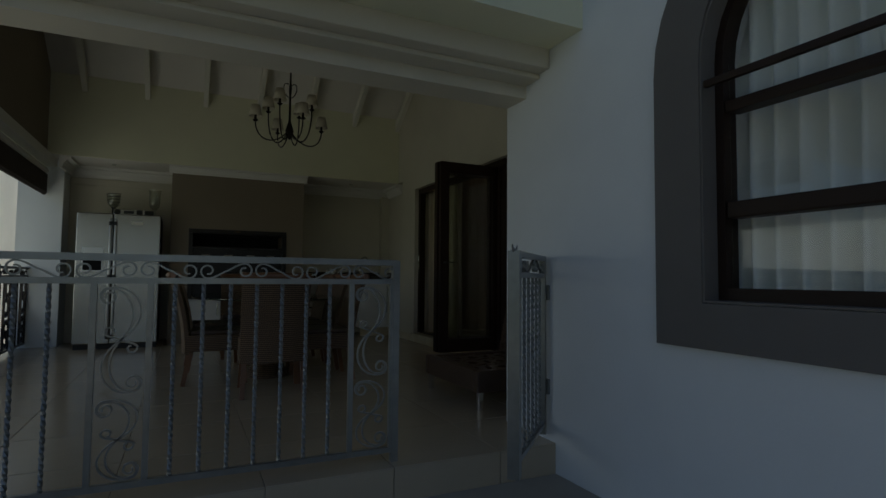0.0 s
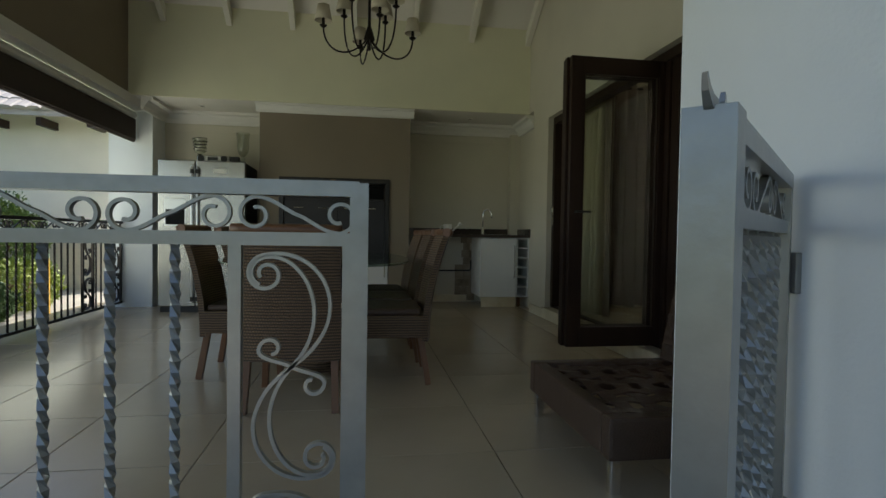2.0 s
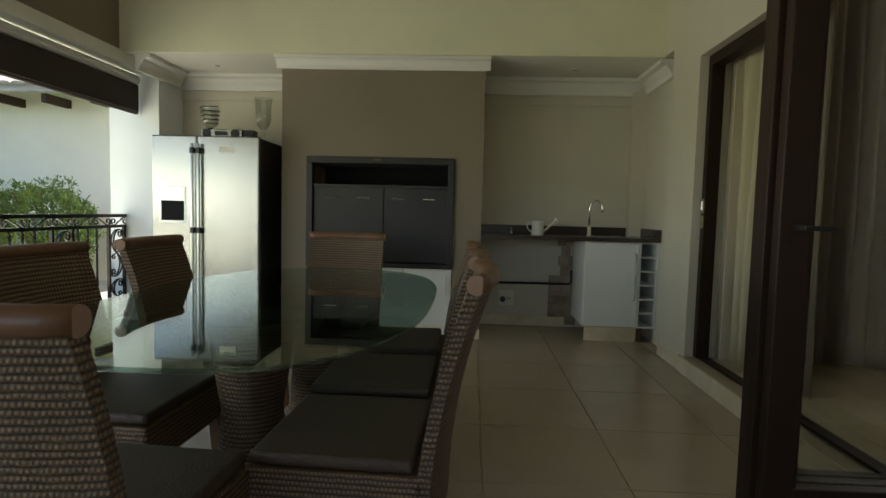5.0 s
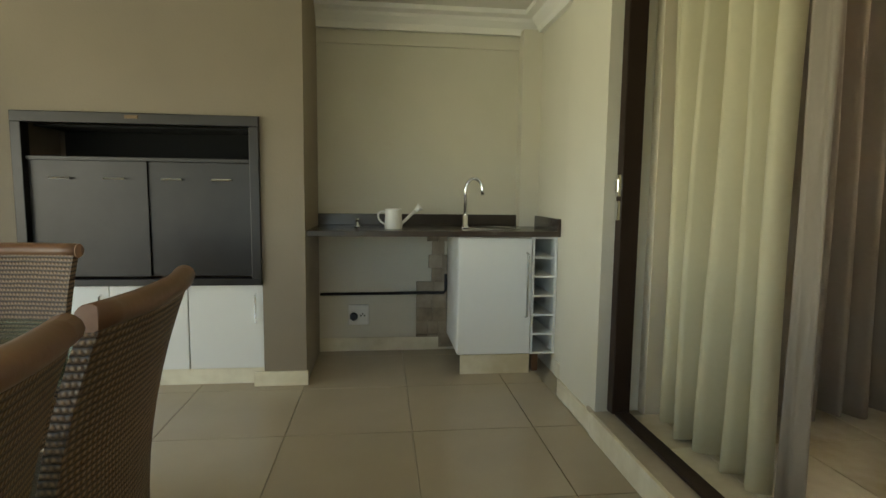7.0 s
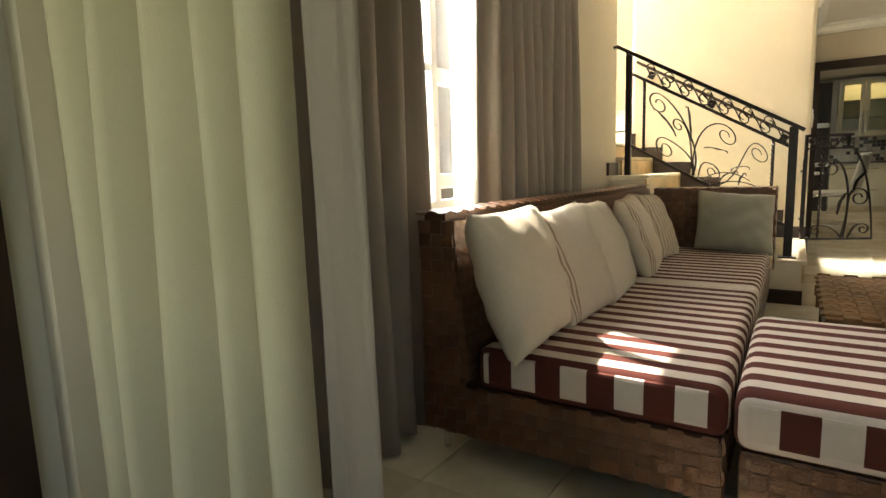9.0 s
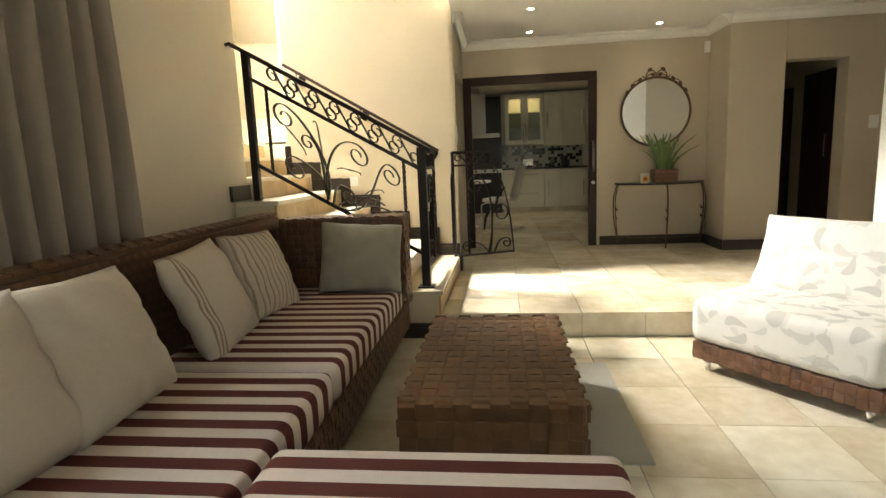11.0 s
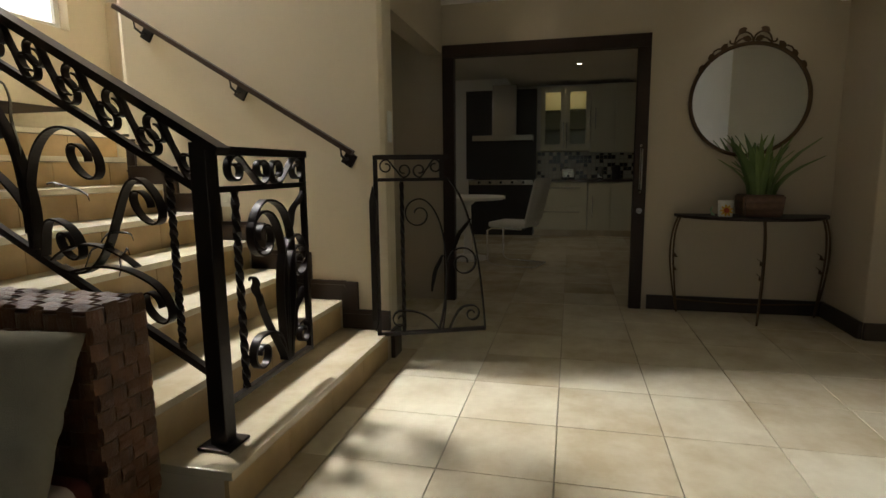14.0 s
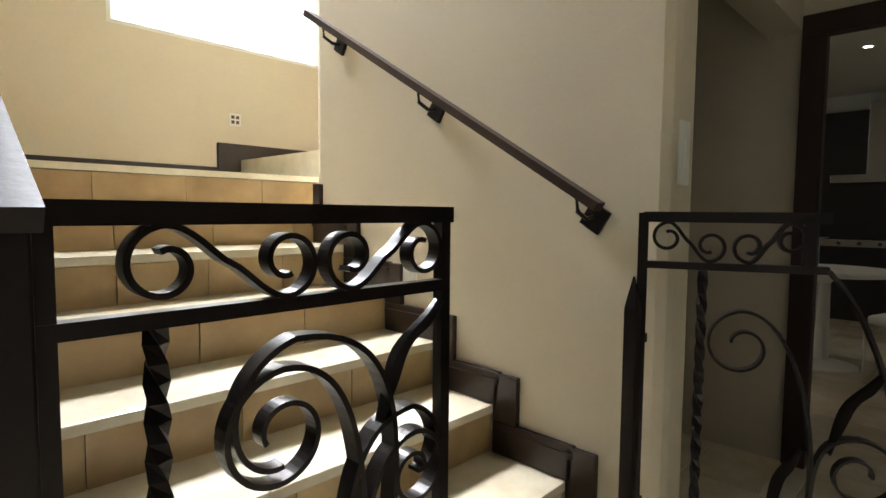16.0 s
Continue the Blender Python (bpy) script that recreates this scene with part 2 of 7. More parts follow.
M_RAFTER = mat("painted_rafter", (0.76, 0.74, 0.64), 0.6, var=0.08, scale=12, bump=0.08, stretch=(1, 0.15, 1))
M_SURROUND = mat("window_surround_plaster", (0.16, 0.145, 0.13), 0.8, var=0.1, scale=8, bump=0.15)
M_PTILE = mat("patio_porcelain_tile", (0.44, 0.365, 0.262), 0.2, var=0.10, scale=5, bump=0.04, bscale=30, rand=0.35)
M_TRAV = mat("travertine_tile", (0.77, 0.72, 0.57), 0.2, var=0.15, scale=15, bump=0.05, bscale=26, second=(0.56, 0.47, 0.31), sscale=3.6, rand=0.6)
M_RISER = mat("golden_travertine_riser", (0.53, 0.38, 0.19), 0.4, var=0.2, scale=8, bump=0.06, bscale=26, second=(0.38, 0.26, 0.12), sscale=4.0, rand=0.5)
M_GROUT = mat("grout", (0.44, 0.38, 0.28), 0.9, var=0.15, scale=30)
M_DWOOD = mat("dark_stained_wood", (0.030, 0.015, 0.009), 0.5, var=0.35, scale=14, spec=0.3, bump=0.1, bscale=40, stretch=(1, 1, 0.12))
M_SKIRT = mat("dark_skirting_wood", (0.028, 0.016, 0.010), 0.4, var=0.3, scale=14, bump=0.06)
M_IRON = mat("black_wrought_iron", (0.018, 0.013, 0.011), 0.36, 0.6, var=0.3, scale=30, bump=0.06, bscale=60)
M_GREYIRON = mat("grey_painted_iron", (0.30, 0.30, 0.28), 0.30, 0.6, var=0.35, scale=24, bump=0.06, bscale=55)
M_STEEL = mat("brushed_steel", (0.42, 0.41, 0.385), 0.27, 1.0, var=0.06, scale=30, bump=0.03, stretch=(1, 1, 0.05))
M_DSTEEL = mat("dark_brushed_steel", (0.042, 0.038, 0.036), 0.38, 0.8, var=0.25, scale=10, bump=0.04)
M_CHROME = mat("chrome", (0.8, 0.8, 0.8), 0.12, 1.0, var=0.03, bump=0)
M_BLACK = mat("black_plastic", (0.012, 0.012, 0.012), 0.45, var=0.2, bump=0.02)
M_SOOT_RECESS = mat("soot_and_recess_black", (0.004, 0.004, 0.004), 0.95, var=0.3, bump=0.1)
M_GRANITE = mat("brown_granite", (0.055, 0.04, 0.032), 0.22, var=0.5, scale=140, bump=0.0)
M_CAB = mat("white_cabinet_paint", (0.76, 0.76, 0.73), 0.4, var=0.03, bump=0.01)
M_STONE = mat("exposed_stonework", (0.36, 0.30, 0.22), 0.85, var=0.45, scale=14, bump=0.6, bscale=30, second=(0.16, 0.12, 0.08), sscale=6.0, rand=0.5)
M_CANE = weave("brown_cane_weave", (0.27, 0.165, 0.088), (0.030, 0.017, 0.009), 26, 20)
M_CANE_SOFA = weave("dark_cane_weave", (0.17, 0.083, 0.04), (0.10, 0.048, 0.022), 5.5, 6.5, 0.45, 0.6)
M_STRAP = mat("woven_strap", (0.15, 0.075, 0.026), 0.5, var=0.45, scale=22, bump=0.5, bscale=160, rand=0.5)
M_STRAP_D = mat("dark_woven_strap", (0.075, 0.045, 0.03), 0.5, var=0.4, scale=22, bump=0.5, bscale=160, rand=0.4)
M_CHAIRWOOD = mat("chair_rail_wood", (0.17, 0.078, 0.035), 0.4, var=0.25, scale=16, bump=0.06, stretch=(1, 1, 0.3))
M_STRIPE = stripes("maroon_and_cream_stripe", (0.62, 0.53, 0.45), (0.10, 0.028, 0.020), 0.112)
M_PILLOW = mat("oatmeal_cushion_cloth", (0.60, 0.52, 0.40), 0.95, var=0.14, scale=60, bump=0.4, bscale=420, spec=0.1)
M_PILLOW_G = mat("sage_cushion_cloth", (0.32, 0.295, 0.225), 0.95, var=0.12, scale=60, bump=0.4, bscale=420, spec=0.1)
M_PILLOW_S = stripes("striped_cushion_cloth", (0.50, 0.43, 0.33), (0.30, 0.235, 0.165), 0.045, "X", 0.3)
M_PILLOW_B = stripes("edge_banded_cushion_cloth", (0.56, 0.48, 0.37), (0.30, 0.22, 0.15), 0.02, "X", 0.45, only=-0.17)
M_PAISLEY = paisley("paisley_cloth", (0.76, 0.74, 0.68), (0.53, 0.52, 0.475))
M_CURT_C = mat("cream_curtain_cloth", (0.54, 0.49, 0.33), 0.85, var=0.08, scale=50, bump=0.2, bscale=350, spec=0.15)
M_CURT_G = mat("taupe_curtain_cloth", (0.30, 0.25, 0.20), 0.85, var=0.10, scale=50, bump=0.2, bscale=350, spec=0.15)
M_CURT_W = mat("pale_curtain_cloth", (0.88, 0.87, 0.80), 0.85, var=0.08, scale=50, bump=0.2, bscale=350, spec=0.15)
M_GLASS = glassy("window_glass")
M_FROST = bpy.data.materials.new("frosted_window_glass")
M_FROST.use_nodes = True
_nt = M_FROST.node_tree
_tr = _nt.nodes.new("ShaderNodeBsdfTranslucent")
_tr.inputs["Color"].default_value = (0.9, 0.9, 0.88, 1)
_mx = _nt.nodes.new("ShaderNodeMixShader")
_mx.inputs["Fac"].default_value = 0.85
_nt.links.new(_nt.nodes["Principled BSDF"].outputs[0], _mx.inputs[1])
_nt.links.new(_tr.outputs[0], _mx.inputs[2])
_nt.links.new(_mx.outputs[0], _nt.nodes["Material Output"].inputs["Surface"])
M_ARCHGLASS = glassy("reflecting_window_glass", (0.98, 0.99, 0.99), 0.0, 0.7, 0.04)
M_DOORGLASS = glassy("tinted_door_glass", (0.94, 0.95, 0.935), 0.0, 0.9, 0.05)
M_TGLASS = glassy("green_table_glass", (0.72, 0.88, 0.82))
M_LEAF = mat("leaf_green", (0.07, 0.13, 0.03), 0.5, var=0.5, scale=6, bump=0.1, second=(0.03, 0.07, 0.015), rand=0.6)
M_LEAF_L = mat("leaf_lime", (0.30, 0.35, 0.06), 0.5, var=0.5, scale=6, bump=0.1, second=(0.08, 0.14, 0.02), rand=0.6)
M_SOIL = mat("soil", (0.06, 0.04, 0.025), 0.95, var=0.4, scale=20, bump=0.5)
M_PAVE = mat("paving", (0.40, 0.37, 0.31), 0.8, var=0.2, scale=7, bump=0.2)
M_GRASS = mat("lawn_ground", (0.09, 0.13, 0.035), 0.9, var=0.5, scale=25, bump=0.6)
M_HOUSE = mat("neighbour_plaster", (0.90, 0.87, 0.77), 0.85, var=0.08, scale=3, bump=0.1)
M_ROOF = mat("grey_roof_tile", (0.46, 0.43, 0.41), 0.7, var=0.25, scale=8, bump=0.1, rand=0.4)
M_AWN = mat("brown_awning_canvas", (0.055, 0.040, 0.032), 0.85, var=0.15, scale=20, bump=0.15)
M_SHADE = mat("linen_lampshade", (0.58, 0.53, 0.40), 0.9, var=0.1, scale=30, bump=0.2)
M_MIRROR = mat("mirror_silver", (0.9, 0.9, 0.88), 0.015, 1.0, var=0.0, bump=0)
M_BRONZE = mat("aged_bronze_iron", (0.12, 0.075, 0.04), 0.45, 0.7, var=0.35, scale=25, bump=0.2)
M_CERAMIC = mat("brown_ceramic", (0.12, 0.065, 0.035), 0.4, var=0.3, scale=9, bump=0.05)
M_YELLOW = mat("yellow_paint", (0.75, 0.45, 0.05), 0.5, var=0.1, bump=0.02)
M_GREENP = mat("pale_green_paint", (0.40, 0.62, 0.40), 0.5, var=0.1, bump=0.02)
M_ORANGE = mat("orange_red_paint", (0.65, 0.10, 0.04), 0.5, var=0.1, bump=0.02)
M_KCAB = mat("ivory_kitchen_paint", (0.66, 0.64, 0.50), 0.4, var=0.03, bump=0.01)
M_KDARK = mat("dark_kitchen_panel", (0.035, 0.028, 0.025), 0.35, var=0.2, bump=0.02)
M_MOSAIC_L = mat("mosaic_light", (0.62, 0.60, 0.50), 0.25, var=0.2, bump=0, rand=0.5)
M_MOSAIC_D = mat("mosaic_dark", (0.03, 0.03, 0.03), 0.2, var=0.2, bump=0)
M_SWITCH = mat("switch_plastic", (0.78, 0.76, 0.70), 0.35, var=0.02, bump=0)
M_DOWN = lit("downlight_glow", (1.0, 0.86, 0.62), 14.0)
M_CABLIT = lit("cabinet_lamp_glow", (1.0, 0.78, 0.42), 0.8)
M_SKYGLOW = lit("glaring_sky_glow", (1.0, 0.98, 0.94), 3.2)
M_STRAP_B = mat("red_brown_woven_strap", (0.15, 0.065, 0.027), 0.34, var=0.45, scale=22, bump=0.5, bscale=160, rand=0.6)
M_PLANT = mat("snake_plant_leaf", (0.17, 0.23, 0.065), 0.4, var=0.4, scale=9, bump=0.1, second=(0.05, 0.11, 0.03), rand=0.7)
M_RAILBROWN = mat("brown_painted_handrail", (0.055, 0.032, 0.024), 0.42, 0.3, var=0.25, scale=25, bump=0.06)
M_ENDGRAIN = mat("pale_end_grain", (0.33, 0.19, 0.125), 0.6, var=0.3, scale=60, bump=0.1)
M_SATIN = mat("satin_silver", (0.62, 0.62, 0.60), 0.35, 0.8, var=0.05, bump=0)
M_LEATHER = mat("white_leather", (0.72, 0.70, 0.64), 0.4, var=0.06, bump=0.05)


# ---- mesh helpers ----
def bx(bm, x0, x1, y0, y1, z0, z1, bevel=0.0):
    r = bmesh.ops.create_cube(bm, size=1.0, matrix=Matrix.Translation(((x0 + x1) / 2, (y0 + y1) / 2, (z0 + z1) / 2)) @ Matrix.Diagonal((abs(x1 - x0), abs(y1 - y0), abs(z1 - z0), 1)))
    if bevel:
        es = list({e for v in r["verts"] for e in v.link_edges})
        bmesh.ops.bevel(bm, geom=es, offset=bevel, segments=2, profile=0.6, affect="EDGES")
    return r["verts"]


def cyl(bm, x, y, z0, z1, r0, r1=None, seg=16):
    return bmesh.ops.create_cone(bm, cap_ends=True, segments=seg, radius1=r0, radius2=r0 if r1 is None else r1, depth=z1 - z0, matrix=Matrix.Translation((x, y, (z0 + z1) / 2)))["verts"]


def lathe(bm, rows, x=0.0, y=0.0, seg=20):
    rings = [[bm.verts.new((x + r * math.cos(k * math.tau / seg), y + r * math.sin(k * math.tau / seg), z)) for k in range(seg)] for r, z in rows]
    for a, b in zip(rings, rings[1:]):
        for k in range(seg):
            bm.faces.new((a[k], a[(k + 1) % seg], b[(k + 1) % seg], b[k]))
    bm.faces.new(rings[0][::-1])
    bm.faces.new(rings[-1])


def sweep(bm, pts, a, b=None, sides=4, normal=None, twist=0.0, taper=1.0):
    """A bar along pts: half-width a in the plane across 'normal', half-depth b along it; sides=4 is a flat bar, more a round one."""
    b = a if b is None else b
    pts = [Vector(p) for p in pts]
    rings = []
    n = len(pts)
    for i, p in enumerate(pts):
        d = (pts[min(i + 1, n - 1)] - pts[max(i - 1, 0)])
        d = d.normalized() if d.length > 1e-9 else Vector((0, 0, 1))
        nn = Vector(normal) if normal else (Vector((0, 0, 1)) if abs(d.z) < 0.9 else Vector((0, 1, 0)))
        s = d.cross(nn)
        s = s.normalized() if s.length > 1e-6 else Vector((1, 0, 0))
        u = s.cross(d).normalized()
        k = 1 + (taper - 1) * i / max(1, n - 1)
        off = math.pi / 4 if sides == 4 else 0
        tw = twist * i / max(1, n - 1)
        ring = []
        for j in range(sides):
            t = off + tw + j * math.tau / sides
            m = math.sqrt(2) if sides == 4 else 1
            if twist:
                ring.append(bm.verts.new(p + (s * math.cos(t) + u * math.sin(t)) * a * m * k))
            else:
                ring.append(bm.verts.new(p + s * (a * m * k * math.cos(t)) + u * (b * m * k * math.sin(t))))
        rings.append(ring)
    for r0, r1 in zip(rings, rings[1:]):
        for j in range(sides):
            bm.faces.new((r0[j], r0[(j + 1) % sides], r1[(j + 1) % sides], r1[j]))
    bm.faces.new(rings[0][::-1])
    bm.faces.new(rings[-1])


def finish(name, bm, material, smooth=False):
    bmesh.ops.recalc_face_normals(bm, faces=bm.faces)
    me = bpy.data.meshes.new(name)
    bm.to_mesh(me)
    bm.free()
    me.materials.append(material)
    if smooth:
        me.shade_smooth()
    return me


def part(name, bm, material, parent, label="", smooth=False):
    ob = new(name, finish(name, bm, material, smooth))
    ob.parent = parent
    if label:
        ob["label"] = label
    return ob


def single(name, bm, material, label, category, group="", kind="", smooth=False):
    return tagged(new(name, finish(name, bm, material, smooth)), label, category, group, kind)


def thing(name, label, category, group="", m=None, kind=""):
    ob = new(name)
    ob.empty_display_size = 0.05
    if m is not None:
        ob.matrix_basis = m
    return tagged(ob, label, category, group, kind)


def setting(name, boxes, material, label, category, bevel=0.0):
    bm = bmesh.new()
    for q in boxes:
        bx(bm, *q, bevel=bevel)
    return single(name, bm, material, label, category, kind="structure")


def spiral(c, r0, r1, a0, a1, n=26):
    return [(c[0] + (r0 + (r1 - r0) * i / n) * math.cos(a0 + (a1 - a0) * i / n), c[1] + (r0 + (r1 - r0) * i / n) * math.sin(a0 + (a1 - a0) * i / n)) for i in range(n + 1)]


def s_scroll(u0, u1, v0, v1, falling=False, full=0.98):
    """A lying S between two rails: a coil at either end, joined by a line that climbs (or falls) to the right; full is the coils' share of the height."""
    tall = (v1 - v0) / 2
    r = tall * full
    cx, w, vm = (u0 + u1) / 2, (u1 - u0) / 2, (v0 + v1) / 2
    c = max(w - r, 0.0)
    half = [(c * k / 8, tall * math.sin(math.pi / 2 * (k / 8)) ** 1.3) for k in range(8)] + spiral((c, tall - r), r, r * 0.38, math.pi / 2, math.pi / 2 - 6.6, 36)
    way = -1 if falling else 1
    return [(cx - p[0], vm - way * p[1]) for p in reversed(half[1:])] + [(cx + p[0], vm + way * p[1]) for p in half]


def bez(p0, p1, p2, p3, n=12):
    out = []
    for i in range(n + 1):
        t = i / n
        out.append(tuple((1 - t) ** 3 * a + 3 * (1 - t) ** 2 * t * b + 3 * (1 - t) * t * t * c + t ** 3 * d for a, b, c, d in zip(p0, p1, p2, p3)))
    return out


class Panel:
    """Maps (u along, v up) of an upright ironwork panel into the world; slope lifts it as it runs."""

    def __init__(self, origin, along, slope=0.0):
        self.o, self.a = Vector(origin), Vector((along[0], along[1], 0)).normalized()
        self.slope = slope
        self.n = self.a.cross(Vector((0, 0, 1)))

    def at(self, u, v):
        return self.o + self.a * u + Vector((0, 0, v + self.slope * u))

    def bar(self, bm, pts, a, b, sides=4, twist=0.0, taper=1.0):
        sweep(bm, [self.at(*p) for p in pts], a, b, sides, tuple(self.n), twist, taper)

# ---- the setting ----
L, H = 0.13, 0.30          # floor levels of the living room and the hall; the patio lies at 0

single("ground", (lambda b: (bx(b, -300, 300, -300, 300, -0.40, -0.19), b)[1])(bmesh.new()), M_GRASS, "lawn and garden ground round the house", "ground", kind="structure")
setting("pavement", [(-2.6, 2.17, -8, 2.40, -0.19, -0.172)], M_PAVE, "pale paved ground before the patio step", "paving")
patio_base = setting("patio_slab", [(-2.15, 3.42, 2.415, 8.9, -0.19, -0.009)], M_GROUT, "grouted slab under the patio tiles", "floor")
living_base = setting("living_slab", [(3.29, 7.83, 2.93, 7.40, -0.1, L - 0.009)], M_GROUT, "grouted slab under the living-room tiles", "floor")
hall_base = setting("hall_slab", [(7.84, 16.5, -0.6, 9.6, -0.1, H - 0.009)], M_GROUT, "grouted slab under the hall tiles", "floor")

# entry wall with its arched window, on the approach to the patio
WY0, WY1, WZ0, WZ1 = -0.12, 1.38, 0.85, 1.86


def arch_wall():
    bm = bmesh.new()
    for q in ((2.17, 2.39, -9, WY0, -0.19, 3.3), (2.17, 2.39, WY1, 2.93, -0.19, 3.3), (2.17, 2.39, WY0, WY1, -0.19, WZ0)):
        bx(bm, *q)
    c, r = (WY0 + WY1) / 2, (WY1 - WY0) / 2
    n = 16
    for i in range(n):
        a0, a1 = math.pi * i / n, math.pi * (i + 1) / n
        q = [(c + r * math.cos(a0), WZ1 + 0.8 * r * math.sin(a0)), (c + r * math.cos(a1), WZ1 + 0.8 * r * math.sin(a1)), (c + r * math.cos(a1), 3.3), (c + r * math.cos(a0), 3.3)]
        f = [[bm.verts.new((x, *p)) for p in q] for x in (2.17, 2.39)]
        bm.faces.new(f[0])
        bm.faces.new(f[1][::-1])
        for k in range(4):
            bm.faces.new((f[0][k], f[0][(k + 1) % 4], f[1][(k + 1) % 4], f[1][k]))
    return single("wall_entry", bm, M_ENTRY, "white plastered house wall by the entrance gate", "wall", kind="structure")


arch_wall()
setting("wall_corner", [(2.39, 3.30, 2.70, 2.93, -0.19, 3.6)], M_ENTRY, "white plastered return wall", "wall")
setting("wall_bedroom", [(2.39, 5.6, -3.2, -3.0, -0.19, 3.3), (5.4, 5.6, -3.0, 2.7, -0.19, 3.3)], M_LIVING, "plain room walls behind the arched window", "wall")
setting("bedroom_ceiling", [(2.17, 5.6, -9, 2.93, 3.3, 3.45)], M_CEIL, "plain ceiling behind the arched window", "ceiling")
setting("bedroom_floor", [(2.39, 5.4, -3.0, 2.70, 0.0, 0.1)], M_TRAV, "plain room floor", "floor")


def strip_arch(bm, x0, x1, r_in, r_out, c, z, squash, n=20, y_bottom=None):
    prof = []
    for i in range(n + 1):
        a = math.pi * i / n
        prof.append(((c + r_out * math.cos(a), z + squash * r_out * math.sin(a)), (c + r_in * math.cos(a), z + squash * r_in * math.sin(a))))
    if y_bottom is not None:
        prof = [((c + r_out, y_bottom), (c + r_in, y_bottom))] + prof + [((c - r_out, y_bottom), (c - r_in, y_bottom))]
    for p, q in zip(prof, prof[1:]):
        quad = (p[0], q[0], q[1], p[1])
        f = [[bm.verts.new((x, *s)) for s in quad] for x in (x0, x1)]
        bm.faces.new(f[0])
        bm.faces.new(f[1][::-1])
        for k in range(4):
            bm.faces.new((f[0][k], f[0][(k + 1) % 4], f[1][(k + 1) % 4], f[1][k]))


arch_window = thing("window_1", "arched dark-framed window with a broad grey plaster surround", "window", kind="structure")
bm = bmesh.new()
WC, WR = (WY0 + WY1) / 2, (WY1 - WY0) / 2
strip_arch(bm, 2.135, 2.172, WR, WR + 0.24, WC, WZ1, 0.85, y_bottom=WZ0 - 0.002)
bx(bm, 2.135, 2.172, WY0 - 0.24, WY1 + 0.24, WZ0 - 0.19, WZ0 - 0.002)
strip_arch(bm, 2.14, 2.222, WR - 0.010, WR - 0.001, WC, WZ1, 0.8, y_bottom=WZ0 + 0.009)
bx(bm, 2.14, 2.222, WY0 + 0.001, WY1 - 0.001, WZ0 + 0.001, WZ0 + 0.009)
part("surround", bm, M_SURROUND, arch_window, "grey-brown plaster band")
bm = bmesh.new()
strip_arch(bm, 2.223, 2.30, WR - 0.048, WR - 0.003, WC, WZ1, 0.82, y_bottom=WZ0 + 0.001)
bx(bm, 2.223, 2.30, WY0 + 0.048, WY1 - 0.048, WZ0 + 0.001, WZ0 + 0.06)
part("window_frame", bm, M_DWOOD, arch_window)
for z, t in ((1.23, 0.034), (1.66, 0.024)):
    bm = bmesh.new()
    bx(bm, 2.215, 2.30, WY0 + 0.06, WY1 - 0.06, z - t, z + t, 0.008)
    part("glazing_bar", bm, M_DWOOD, arch_window)
bm = bmesh.new()
bx(bm, 2.125, 2.15, WY0 + 0.03, WY1 - 0.03, 1.735, 1.765, 0.004)
part("transom_rod", bm, M_DWOOD, arch_window)
for z0, z1 in ((0.92, 1.20), (1.26, 1.64), (1.68, 2.4)):
    bm = bmesh.new()
    bx(bm, 2.258, 2.264, WY0 + 0.05, WY1 - 0.05, z0, z1)
    ob = part("pane", bm, M_ARCHGLASS, arch_window)
    ob.visible_shadow = False


def curtain(name, x0, y0, x1, y1, z0, z1, folds, depth, material, label, flare=1.0, rings=False, seed=1, group=""):
    """Hanging cloth between two plan points, in soft uneven folds."""
    rnd = random.Random(seed)
    root = thing(name, label, "curtain", group)
    bm = bmesh.new()
    nu, nv = folds * 10, 12
    p, q = Vector((x0, y0)), Vector((x1, y1))
    d = (q - p).normalized()
    n = Vector((-d.y, d.x))
    ph = [rnd.uniform(-0.5, 0.5) for _ in range(folds + 2)]
    am = [rnd.uniform(0.7, 1.2) for _ in range(folds + 2)]
    rows = []
    for j in range(nv + 1):
        v = j / nv
        row = []
        for i in range(nu + 1):
            u = i / nu
            k = u * folds
            f = int(min(k, folds - 1e-6))
            w = am[f] * (1 - (k - f)) + am[f + 1] * (k - f)
            s = math.sin(math.tau * k + ph[f] * v)
            s = math.copysign(abs(s) ** 0.8, s)
            off = depth * w * s * (0.75 + 0.45 * (1 - v)) + 0.012 * math.sin(9 * u + 5 * v)
            pos = p + (q - p) * (0.5 + (u - 0.5) * (1 + (flare - 1) * (1 - v))) + n * off
            row.append(bm.verts.new((pos.x, pos.y, z0 + (z1 - z0) * v + (0.012 * math.sin(math.tau * k * 0.5) if j == 0 else 0))))
        rows.append(row)
    for a, b in zip(rows, rows[1:]):
        for i in range(nu):
            bm.faces.new((a[i], a[i + 1], b[i + 1], b[i]))
    bm.normal_update()
    bmesh.ops.solidify(bm, geom=bm.faces[:], thickness=0.004)
    part("cloth", bm, material, root, smooth=True)
    if rings:
        for i in range(folds * 2):
            u = (i + 0.5) / (folds * 2)
            c = p + (q - p) * u
            bm = bmesh.new()
            pts = [(c.x + 0.024 * math.cos(a * math.tau / 12) * d.x, c.y + 0.024 * math.cos(a * math.tau / 12) * d.y, z1 - 0.05 + 0.024 * math.sin(a * math.tau / 12)) for a in range(13)]
            pts = [(x + n.x * depth * 0.9, y + n.y * depth * 0.9, z) for x, y, z in pts]
            sweep(bm, pts, 0.005, sides=6, normal=(n.x, n.y, 0))
            part("eyelet", bm, M_CHROME, root)
    return root


